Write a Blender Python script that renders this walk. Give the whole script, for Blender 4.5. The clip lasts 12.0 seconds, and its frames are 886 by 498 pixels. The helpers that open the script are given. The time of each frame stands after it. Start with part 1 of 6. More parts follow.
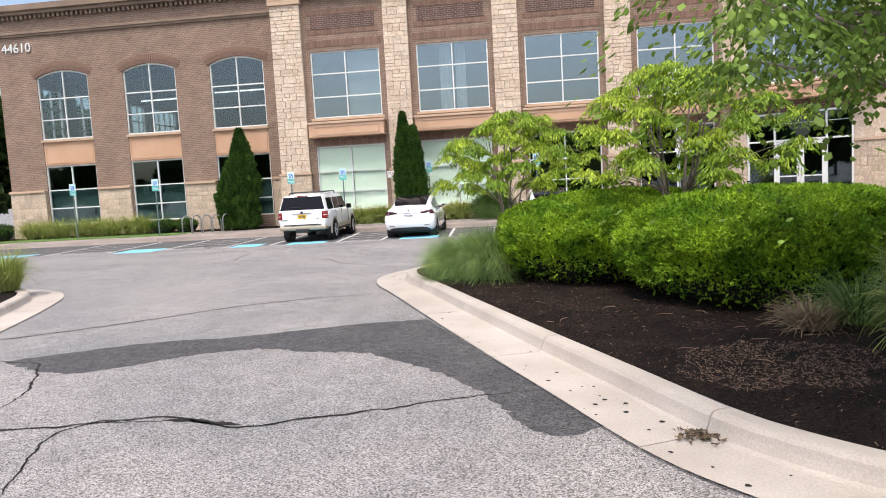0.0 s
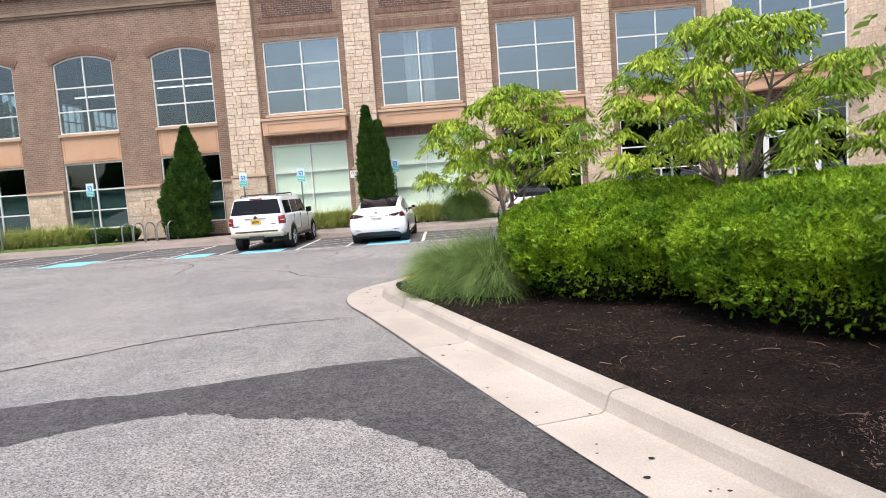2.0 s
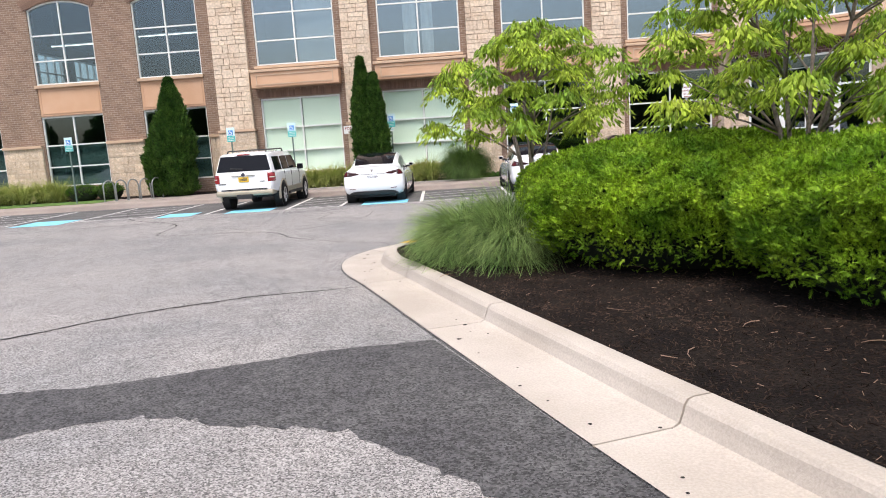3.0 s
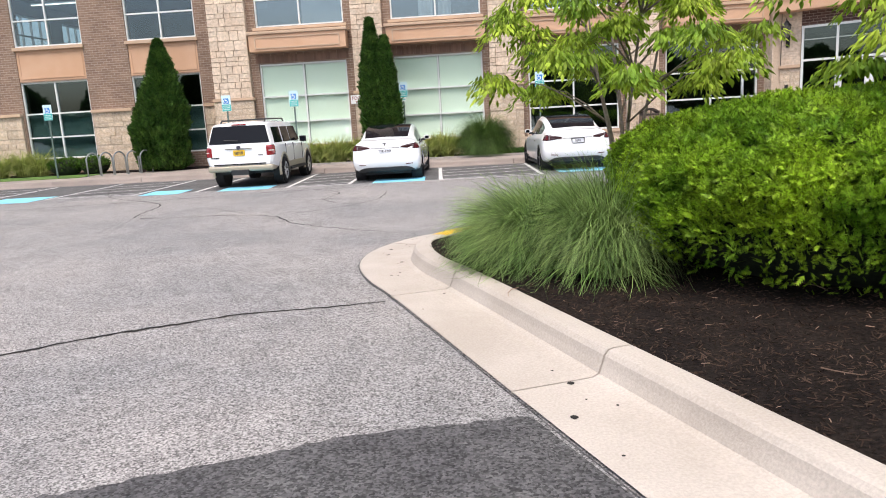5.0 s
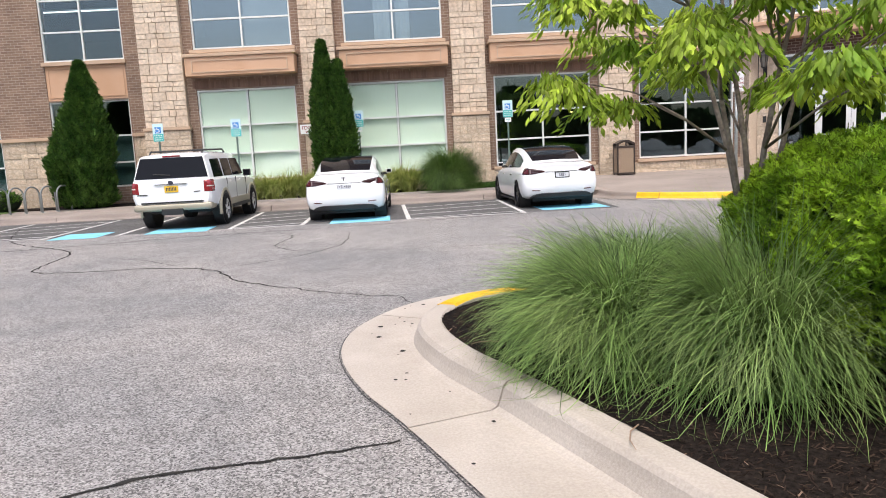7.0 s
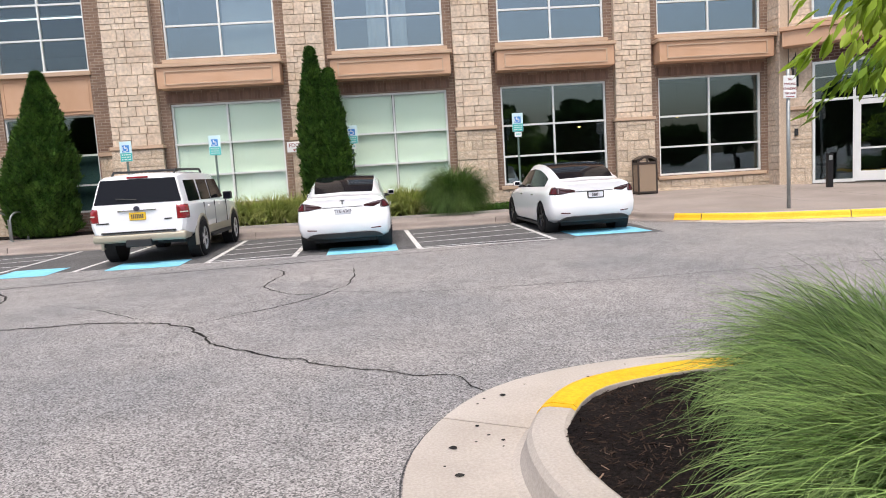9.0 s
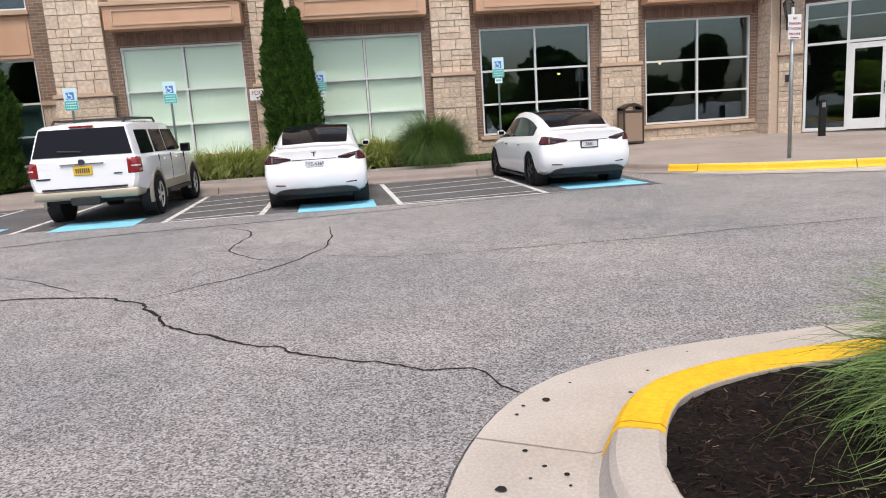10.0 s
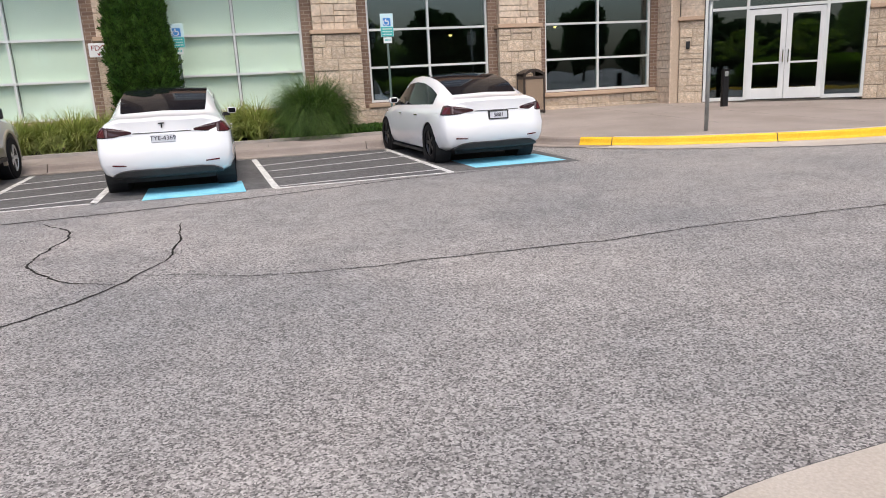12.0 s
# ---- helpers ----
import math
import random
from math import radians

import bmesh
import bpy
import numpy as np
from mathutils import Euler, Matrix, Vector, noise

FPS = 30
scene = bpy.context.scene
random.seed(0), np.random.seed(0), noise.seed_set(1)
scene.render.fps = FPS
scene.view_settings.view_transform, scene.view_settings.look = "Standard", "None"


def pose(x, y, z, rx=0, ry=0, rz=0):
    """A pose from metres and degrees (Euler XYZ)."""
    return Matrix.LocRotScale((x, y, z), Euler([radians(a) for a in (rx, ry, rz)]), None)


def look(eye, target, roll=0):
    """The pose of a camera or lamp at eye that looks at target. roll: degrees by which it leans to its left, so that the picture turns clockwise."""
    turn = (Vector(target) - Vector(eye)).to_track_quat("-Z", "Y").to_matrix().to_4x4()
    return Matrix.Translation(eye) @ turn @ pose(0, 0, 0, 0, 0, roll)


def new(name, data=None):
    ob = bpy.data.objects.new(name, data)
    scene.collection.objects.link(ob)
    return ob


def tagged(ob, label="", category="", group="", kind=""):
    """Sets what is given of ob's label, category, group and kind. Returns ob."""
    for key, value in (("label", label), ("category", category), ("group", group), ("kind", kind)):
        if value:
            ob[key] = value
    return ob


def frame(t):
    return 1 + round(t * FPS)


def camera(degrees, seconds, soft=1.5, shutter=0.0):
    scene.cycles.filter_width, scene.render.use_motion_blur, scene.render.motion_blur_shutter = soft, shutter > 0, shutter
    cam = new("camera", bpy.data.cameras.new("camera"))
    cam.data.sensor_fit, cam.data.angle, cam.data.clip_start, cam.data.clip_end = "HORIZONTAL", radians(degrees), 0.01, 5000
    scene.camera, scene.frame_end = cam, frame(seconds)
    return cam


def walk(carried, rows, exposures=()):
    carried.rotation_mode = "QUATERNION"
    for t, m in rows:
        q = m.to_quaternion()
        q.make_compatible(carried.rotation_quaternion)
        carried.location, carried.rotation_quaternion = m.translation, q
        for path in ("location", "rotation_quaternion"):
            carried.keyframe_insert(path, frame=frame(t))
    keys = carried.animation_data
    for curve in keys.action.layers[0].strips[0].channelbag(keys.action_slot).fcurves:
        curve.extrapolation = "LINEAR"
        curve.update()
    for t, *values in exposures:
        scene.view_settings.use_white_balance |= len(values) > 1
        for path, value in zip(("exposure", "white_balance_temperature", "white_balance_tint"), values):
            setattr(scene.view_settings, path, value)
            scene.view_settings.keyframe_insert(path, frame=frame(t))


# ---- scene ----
cam = camera(64.6, 12.0, soft=1.0)

PATH = [
    (0, (2.927, -4.68, 1.801), (2.689, -2.703, 1.614), -3.2),
    (0.5, (2.763, -4.081, 1.764), (2.58, -2.098, 1.573), -3.6),
    (1, (2.564, -3.523, 1.741), (2.417, -1.537, 1.549), -4.1),
    (1.5, (2.413, -2.96, 1.718), (2.275, -0.973, 1.534), -4.3),
    (2, (2.272, -2.315, 1.69), (2.147, -0.327, 1.504), -4.1),
    (2.5, (2.121, -1.738, 1.652), (2.02, 0.247, 1.432), -3.7),
    (3, (2.006, -1.145, 1.615), (1.894, 0.829, 1.314), -3.7),
    (3.5, (1.851, -0.567, 1.568), (1.702, 1.4, 1.236), -3.3),
    (3.7, (1.781, -0.366, 1.525), (1.625, 1.598, 1.183), -3.0),
    (5.3, (1.251, 1.511, 1.487), (1.148, 3.474, 1.121), -3.0),
    (5.5, (1.163, 1.738, 1.484), (1.071, 3.704, 1.126), -2.8),
    (6, (1.011, 2.301, 1.472), (0.943, 4.272, 1.137), -2.8),
    (6.5, (0.845, 2.857, 1.452), (0.829, 4.834, 1.148), -2.8),
    (7, (0.702, 3.448, 1.459), (0.749, 5.428, 1.178), -3.0),
    (7.2, (0.661, 3.67, 1.477), (0.728, 5.65, 1.206), -3.0),
    (8.8, (0.159, 5.479, 1.426), (0.258, 7.464, 1.204), -3.3),
    (9, (0.112, 5.762, 1.427), (0.215, 7.746, 1.201), -3.5),
    (9.5, (-0.014, 6.314, 1.383), (0.056, 8.294, 1.115), -3.9),
    (10, (-0.101, 6.846, 1.366), (0.086, 8.804, 1.002), -3.7),
    (10.5, (-0.094, 7.383, 1.375), (0.218, 9.325, 1.01), -4.6),
    (11, (-0.096, 7.875, 1.388), (0.256, 9.805, 0.997), -3.6),
    (11.5, (-0.056, 8.328, 1.351), (0.355, 10.241, 0.937), -3.4),
    (12, (0.075, 8.791, 1.367), (0.573, 10.669, 0.891), -2.9),
]
walk(cam, [(t, look(eye, target, roll)) for t, eye, target, roll in PATH], [(0.0, 0.30), (3.6, 0.32), (7.0, 0.22), (9.0, 0.12), (11.0, -0.08), (12.0, -0.08)])

# ---- light ----
SUN_ELEV, SUN_ROT = 66.0, 186.0
world = bpy.data.worlds.new("sky")
scene.world = world
world.use_nodes = True
wn = world.node_tree.nodes
sky = wn.new("ShaderNodeTexSky")
sky.sky_type = "NISHITA"
sky.sun_disc = False
sky.sun_elevation = radians(SUN_ELEV)
sky.sun_rotation = radians(SUN_ROT)
sky.air_density, sky.dust_density, sky.ozone_density = 1.0, 5.0, 1.0
world.node_tree.links.new(sky.outputs[0], wn["Background"].inputs[0])
wn["Background"].inputs[1].default_value = 0.23
sun_data = bpy.data.lights.new("sun", "SUN")
sun_data.energy, sun_data.angle, sun_data.color = 1.6, radians(22), (1.0, 0.95, 0.89)
sun = new("sun", sun_data)
sun_dir = Vector((math.sin(radians(SUN_ROT)) * math.cos(radians(SUN_ELEV)), math.cos(radians(SUN_ROT)) * math.cos(radians(SUN_ELEV)), math.sin(radians(SUN_ELEV))))
sun.matrix_world = look(sun_dir * 50, (0, 0, 0))

# ---- materials ----
def mat(name, base, rough=0.7, metal=0.0, var=None, scale=6.0, grain=0.0, grain_scale=60.0, bump=0.0, bump_scale=80.0, island=0.0, random_tone=0.0, coat=0.0, spec=0.5, speck=0.0, speck_scale=120.0):
    """A surface: base colour blended with var by broad noise, darkened by fine grain, with fine relief."""
    m = bpy.data.materials.new(name)
    m.use_nodes = True
    n, l = m.node_tree.nodes, m.node_tree.links
    b = n["Principled BSDF"]
    b.inputs["Roughness"].default_value, b.inputs["Metallic"].default_value = rough, metal
    b.inputs["Coat Weight"].default_value = coat
    b.inputs["Specular IOR Level"].default_value = spec
    co = n.new("ShaderNodeTexCoord").outputs["Object"]
    col = n.new("ShaderNodeRGB"); col.outputs[0].default_value = (*base, 1); out = col.outputs[0]
    def mixin(kind, fac, a, c):
        x = n.new("ShaderNodeMix"); x.data_type, x.blend_type = "RGBA", kind
        for s, v in ((0, fac), (6, a), (7, c)):
            if isinstance(v, (int, float)): x.inputs[s].default_value = v
            elif isinstance(v, tuple): x.inputs[s].default_value = (*v, 1)
            else: l.new(v, x.inputs[s])
        return x.outputs[2]
    def noise_tex(sc, detail=4):
        t = n.new("ShaderNodeTexNoise"); t.inputs["Scale"].default_value = sc; t.inputs["Detail"].default_value = detail
        l.new(co, t.inputs["Vector"]); return t.outputs[0]
    def ramp(v, lo, hi):
        r = n.new("ShaderNodeMapRange"); r.inputs[1].default_value, r.inputs[2].default_value = lo, hi
        l.new(v, r.inputs[0]); return r.outputs[0]
    if var: out = mixin("MIX", ramp(noise_tex(scale), 0.35, 0.65), out, var)
    if grain:
        g = ramp(noise_tex(grain_scale, 2), 0.3, 0.7)
        r = n.new("ShaderNodeMapRange"); r.inputs[3].default_value, r.inputs[4].default_value = 1 - grain, 1 + grain
        l.new(g, r.inputs[0]); out = mixin("MULTIPLY", 1.0, out, r.outputs[0])
    if speck:
        vo = n.new("ShaderNodeTexVoronoi"); vo.inputs["Scale"].default_value = speck_scale; l.new(co, vo.inputs["Vector"])
        sp = n.new("ShaderNodeSeparateColor"); l.new(vo.outputs["Color"], sp.inputs[0])
        r = n.new("ShaderNodeMapRange"); r.inputs[3].default_value, r.inputs[4].default_value = 1 - speck, 1 + speck
        l.new(sp.outputs[0], r.inputs[0]); out = mixin("MULTIPLY", 1.0, out, r.outputs[0])
    if island or random_tone:
        src = n.new("ShaderNodeNewGeometry").outputs["Random Per Island"] if island else n.new("ShaderNodeObjectInfo").outputs["Random"]
        amt = island or random_tone
        r = n.new("ShaderNodeMapRange"); r.inputs[3].default_value, r.inputs[4].default_value = 1 - amt, 1 + amt
        l.new(src, r.inputs[0]); out = mixin("MULTIPLY", 1.0, out, r.outputs[0])
    l.new(out, b.inputs["Base Color"])
    if bump:
        bp = n.new("ShaderNodeBump"); bp.inputs["Strength"].default_value = bump; bp.inputs["Distance"].default_value = 0.01
        l.new(noise_tex(bump_scale, 3), bp.inputs["Height"]); l.new(bp.outputs[0], b.inputs["Normal"])
    return m

def leaf_mat(name, base, var, rough=0.5, island=0.35, through_light=0.35, scale=1.2):
    """Leaves that let some light through."""
    m = mat(name, base, rough, var=var, scale=scale, island=island, spec=0.22)
    n, l = m.node_tree.nodes, m.node_tree.links
    b = n["Principled BSDF"]
    src = b.inputs["Base Color"].links[0].from_socket
    tr = n.new("ShaderNodeBsdfTranslucent"); l.new(src, tr.inputs[0])
    mx = n.new("ShaderNodeMixShader"); mx.inputs[0].default_value = through_light
    l.new(b.outputs[0], mx.inputs[1]); l.new(tr.outputs[0], mx.inputs[2]); l.new(mx.outputs[0], n["Material Output"].inputs[0])
    return m

def brick_mat(name, c1, c2, mortar, soldier=False):
    m = mat(name, c1, 0.9)
    n, l = m.node_tree.nodes, m.node_tree.links
    b = n["Principled BSDF"]
    co = n.new("ShaderNodeTexCoord"); sep = n.new("ShaderNodeSeparateXYZ"); com = n.new("ShaderNodeCombineXYZ")
    l.new(co.outputs["Object"], sep.inputs[0])
    add = n.new("ShaderNodeMath"); l.new(sep.outputs[0], add.inputs[0]); l.new(sep.outputs[1], add.inputs[1])
    l.new(add.outputs[0], com.inputs[1 if soldier else 0]); l.new(sep.outputs[2], com.inputs[0 if soldier else 1])
    t = n.new("ShaderNodeTexBrick"); l.new(com.outputs[0], t.inputs["Vector"])
    t.inputs["Color1"].default_value, t.inputs["Color2"].default_value, t.inputs["Mortar"].default_value = (*c1, 1), (*c2, 1), (*mortar, 1)
    t.inputs["Scale"].default_value = 1.0
    t.inputs["Mortar Size"].default_value, t.inputs["Mortar Smooth"].default_value, t.inputs["Bias"].default_value = 0.008, 0.2, 0.0
    t.inputs["Brick Width"].default_value, t.inputs["Row Height"].default_value = 0.24, 0.086
    no = n.new("ShaderNodeTexNoise"); no.inputs["Scale"].default_value = 1.3; l.new(co.outputs["Object"], no.inputs["Vector"])
    r = n.new("ShaderNodeMapRange"); r.inputs[3].default_value, r.inputs[4].default_value = 0.72, 1.28; l.new(no.outputs[0], r.inputs[0])
    x = n.new("ShaderNodeMix"); x.data_type, x.blend_type = "RGBA", "MULTIPLY"; x.inputs[0].default_value = 1
    l.new(t.outputs[0], x.inputs[6]); l.new(r.outputs[0], x.inputs[7]); l.new(x.outputs[2], b.inputs["Base Color"])
    bp = n.new("ShaderNodeBump"); bp.inputs["Strength"].default_value = 0.6; bp.inputs["Distance"].default_value = 0.01; bp.invert = True
    l.new(t.outputs["Fac"], bp.inputs["Height"]); l.new(bp.outputs[0], b.inputs["Normal"])
    return m

def glass_mat(name, tint, gloss=0.05):
    m = bpy.data.materials.new(name); m.use_nodes = True
    n, l = m.node_tree.nodes, m.node_tree.links
    n.remove(n["Principled BSDF"])
    tr = n.new("ShaderNodeBsdfTransparent"); tr.inputs[0].default_value = (*tint, 1)
    gl = n.new("ShaderNodeBsdfGlossy"); gl.inputs["Roughness"].default_value = 0.01; gl.inputs[0].default_value = (0.80, 0.92, 1.0, 1)
    no = n.new("ShaderNodeTexNoise"); no.inputs["Scale"].default_value = 0.9
    bp = n.new("ShaderNodeBump"); bp.inputs["Strength"].default_value = 0.05; bp.inputs["Distance"].default_value = 0.05
    l.new(n.new("ShaderNodeTexCoord").outputs["Object"], no.inputs["Vector"]); l.new(no.outputs[0], bp.inputs["Height"]); l.new(bp.outputs[0], gl.inputs["Normal"])
    lw = n.new("ShaderNodeLayerWeight"); pw = n.new("ShaderNodeMath"); pw.operation = "POWER"; pw.inputs[1].default_value = 5.0; l.new(lw.outputs["Facing"], pw.inputs[0])
    fr = n.new("ShaderNodeMapRange"); fr.inputs[3].default_value, fr.inputs[4].default_value = gloss, 1.0; l.new(pw.outputs[0], fr.inputs[0])
    mx = n.new("ShaderNodeMixShader"); l.new(fr.outputs[0], mx.inputs[0]); l.new(tr.outputs[0], mx.inputs[1]); l.new(gl.outputs[0], mx.inputs[2])
    l.new(mx.outputs[0], n["Material Output"].inputs[0])
    return m

M = dict(
    asphalt=mat("asphalt", (0.190, 0.185, 0.184), 0.92, var=(0.258, 0.241, 0.231), scale=0.42, grain=0.10, grain_scale=3.1, bump=0.4, bump_scale=80, speck=0.78, speck_scale=108),
    asphalt_dark=mat("asphalt_dark", (0.066, 0.064, 0.066), 0.9, spec=0.25, var=(0.085, 0.083, 0.083), scale=1.5, grain=0.2, grain_scale=9, bump=0.5, bump_scale=120, speck=0.65, speck_scale=82),
    stall=mat("stall_asphalt", (0.075, 0.073, 0.074), 0.9, var=(0.1, 0.098, 0.098), scale=0.8, grain=0.2, grain_scale=9, bump=0.5, bump_scale=120, speck=0.45, speck_scale=82),
    tar=mat("crack_tar", (0.016, 0.015, 0.015), 0.9, spec=0.1, var=(0.035, 0.033, 0.03), scale=8),
    concrete=mat("kerb_concrete", (0.395, 0.348, 0.300), 0.85, var=(0.47, 0.422, 0.372), scale=1.3, grain=0.10, grain_scale=70, bump=0.25, bump_scale=120, random_tone=0.05),
    sidewalk=mat("sidewalk_concrete", (0.235, 0.20, 0.178), 0.9, var=(0.295, 0.252, 0.226), scale=0.8, grain=0.12, grain_scale=60, bump=0.25, bump_scale=120, random_tone=0.05),
    old_concrete=mat("weathered_concrete", (0.26, 0.24, 0.22), 0.9, var=(0.36, 0.33, 0.30), scale=2, grain=0.15, bump=0.3),
    yellow=mat("yellow_paint", (0.74, 0.41, 0.005), 0.6, var=(0.78, 0.47, 0.012), scale=3, grain=0.12, grain_scale=40, bump=0.2),
    line=mat("line_paint", (0.72, 0.72, 0.70), 0.8, var=(0.40, 0.40, 0.39), scale=7, grain=0.25, grain_scale=60),
    blue=mat("blue_paint", (0.16, 0.50, 0.66), 0.75, var=(0.24, 0.58, 0.72), scale=5, grain=0.18, grain_scale=60),
    mulch=mat("mulch", (0.008, 0.006, 0.0055), 0.95, spec=0.1, var=(0.016, 0.012, 0.010), scale=2.5, grain=0.6, grain_scale=45, bump=1.0, bump_scale=60),
    chip=mat("mulch_chip", (0.020, 0.013, 0.010), 0.95, spec=0.1, var=(0.052, 0.035, 0.026), scale=1.0, island=0.9),
    pale_chip=mat("pale_chip", (0.24, 0.16, 0.11), 0.9, var=(0.15, 0.10, 0.075), scale=1.0, island=0.5),
    brick=brick_mat("brick", (0.185, 0.119, 0.086), (0.25, 0.167, 0.120), (0.35, 0.285, 0.23)),
    brick_dark=brick_mat("brick_dark", (0.075, 0.042, 0.036), (0.12, 0.065, 0.052), (0.30, 0.24, 0.20)),
    soldier=brick_mat("brick_soldier", (0.25, 0.13, 0.096), (0.32, 0.185, 0.135), (0.34, 0.27, 0.22), True),
    stone=mat("stone", (0.49, 0.385, 0.28), 0.9, var=(0.60, 0.50, 0.39), scale=2.4, grain=0.24, grain_scale=11, bump=1.0, bump_scale=16, random_tone=0.15),
    stone_joined=mat("stone_joined", (0.55, 0.435, 0.33), 0.9, var=(0.62, 0.52, 0.415), scale=2.0, grain=0.20, grain_scale=11, bump=1.0, bump_scale=16, island=0.09),
    mortar=mat("mortar", (0.50, 0.40, 0.305), 0.95, grain=0.15, bump=0.4),
    render_coat=mat("tan_render", (0.52, 0.32, 0.20), 0.85, var=(0.56, 0.36, 0.24), scale=1.2, grain=0.06, grain_scale=90, bump=0.15),
    trim=mat("tan_trim", (0.46, 0.33, 0.23), 0.8, var=(0.52, 0.38, 0.27), scale=1.0, grain=0.06),
    cornice=mat("brown_cornice", (0.20, 0.145, 0.105), 0.8, var=(0.26, 0.19, 0.14), scale=1.0, grain=0.08),
    screen=mat("window_screen", (0.13, 0.21, 0.22), 0.8, var=(0.16, 0.24, 0.25), scale=0.8),
    shrub=None,
    frame=mat("window_frame_metal", (0.72, 0.74, 0.72), 0.4, metal=0.2, grain=0.04),
    glass=glass_mat("window_glass", (0.62, 0.68, 0.70), 0.20),
    glass_wing=glass_mat("wing_window_glass", (0.72, 0.78, 0.80), 0.085),
    glass_low=glass_mat("lower_window_glass", (0.60, 0.68, 0.66), 0.11),
    glass_clear=glass_mat("blind_window_glass", (0.97, 0.99, 0.975), 0.035),
    blind=mat("blind", (0.68, 0.79, 0.67), 0.9, var=(0.72, 0.82, 0.71), scale=0.6, grain=0.03),
    grey_blind=mat("grey_blind", (0.42, 0.44, 0.45), 0.9, var=(0.50, 0.52, 0.53), scale=0.7),
    curtain=mat("curtain", (0.72, 0.74, 0.74), 0.9, var=(0.6, 0.62, 0.63), scale=3),
    interior=mat("interior_paint", (0.13, 0.13, 0.125), 0.9, var=(0.17, 0.165, 0.16), scale=0.5),
    white_metal=mat("white_metal", (0.75, 0.76, 0.75), 0.4, var=(0.68, 0.69, 0.68), scale=2),
    yew=leaf_mat("yew_leaves", (0.135, 0.27, 0.019), (0.34, 0.50, 0.034), 0.55, 0.6, 0.35, 2.2),
    # near-black green: shade deep in foliage put into the colour
    shade_core=mat("shade_core", (0.008, 0.016, 0.004), 0.95, var=(0.014, 0.02, 0.007), scale=8, grain=0.5, grain_scale=30),
    dogwood=leaf_mat("tree_leaves", (0.17, 0.29, 0.03), (0.42, 0.53, 0.06), 0.5, 0.5, 0.45, 1.5),
    maple=leaf_mat("maple_leaves", (0.13, 0.22, 0.04), (0.21, 0.31, 0.06), 0.5, 0.5, 0.45, 1.5),
    arbor=leaf_mat("arborvitae_leaves", (0.028, 0.075, 0.012), (0.07, 0.14, 0.022), 0.6, 0.6, 0.2, 3.0),
    far_leaf=leaf_mat("far_leaves", (0.035, 0.07, 0.018), (0.05, 0.095, 0.025), 0.6, 0.4, 0.2, 0.3),
    grass=leaf_mat("fountain_grass", (0.14, 0.245, 0.06), (0.26, 0.355, 0.125), 0.5, 0.7, 0.35, 3.0),
    dark_grass=leaf_mat("dark_grass", (0.055, 0.11, 0.022), (0.11, 0.18, 0.045), 0.5, 0.6, 0.3, 3.0),
    pale_grass=leaf_mat("pale_fountain_grass", (0.24, 0.31, 0.07), (0.36, 0.38, 0.12), 0.55, 0.4, 0.35, 3.0),
    dry_grass=leaf_mat("dry_grass", (0.26, 0.19, 0.12), (0.34, 0.26, 0.18), 0.7, 0.4, 0.2, 3.0),
    lawn=mat("lawn", (0.06, 0.13, 0.02), 0.9, var=(0.10, 0.18, 0.03), scale=3, grain=0.4, grain_scale=60, bump=1, bump_scale=120),
    bark=mat("bark", (0.16, 0.125, 0.10), 0.9, var=(0.24, 0.20, 0.17), scale=9, grain=0.3, grain_scale=40, bump=0.6, bump_scale=40),
    white_paint=mat("car_white", (0.90, 0.905, 0.92), 0.25, var=(0.87, 0.875, 0.89), scale=0.6, coat=1.0),
    beige_paint=mat("car_beige", (0.36, 0.325, 0.25), 0.4, metal=0.1, coat=0.4),
    car_glass=mat("car_glass", (0.006, 0.007, 0.010), 0.06, spec=0.16),
    black_plastic=mat("black_plastic", (0.018, 0.018, 0.019), 0.6, grain=0.2, bump=0.2),
    tyre=mat("tyre_rubber", (0.011, 0.011, 0.012), 0.9, spec=0.2, grain=0.25, bump=0.3),
    alloy=mat("alloy", (0.74, 0.75, 0.76), 0.35, metal=0.6),
    dark_alloy=mat("dark_alloy", (0.035, 0.035, 0.038), 0.35, metal=0.5),
    dim_lens=mat("dim_red_lens", (0.09, 0.006, 0.009), 0.15, coat=0.6), red_lens=mat("red_lens", (0.24, 0.008, 0.012), 0.12, coat=1.0),
    smoked_lens=mat("smoked_lens", (0.045, 0.014, 0.017), 0.14, coat=0.6), grey_lens=mat("grey_lens", (0.20, 0.15, 0.155), 0.2, coat=0.6),
    clear_lens=mat("clear_lens", (0.60, 0.52, 0.50), 0.15, coat=1.0),
    chrome=mat("chrome", (0.7, 0.7, 0.7), 0.15, metal=1.0),
    plate=mat("plate_white", (0.72, 0.74, 0.78), 0.45), plate_yellow=mat("plate_yellow", (0.75, 0.48, 0.03), 0.45),
    ink=mat("ink", (0.03, 0.03, 0.05), 0.6), red_ink=mat("red_ink", (0.26, 0.02, 0.02), 0.6),
    sign_white=mat("sign_white", (0.76, 0.78, 0.77), 0.45), sign_pale=mat("sign_pale", (0.56, 0.74, 0.78), 0.45), sign_blue=mat("sign_blue", (0.05, 0.23, 0.58), 0.45), sign_teal=mat("sign_teal", (0.04, 0.42, 0.40), 0.45),
    galv=mat("galvanised_steel", (0.36, 0.38, 0.37), 0.5, metal=0.6, var=(0.28, 0.30, 0.30), scale=6), green_post=mat("green_post", (0.12, 0.17, 0.15), 0.5, metal=0.3),
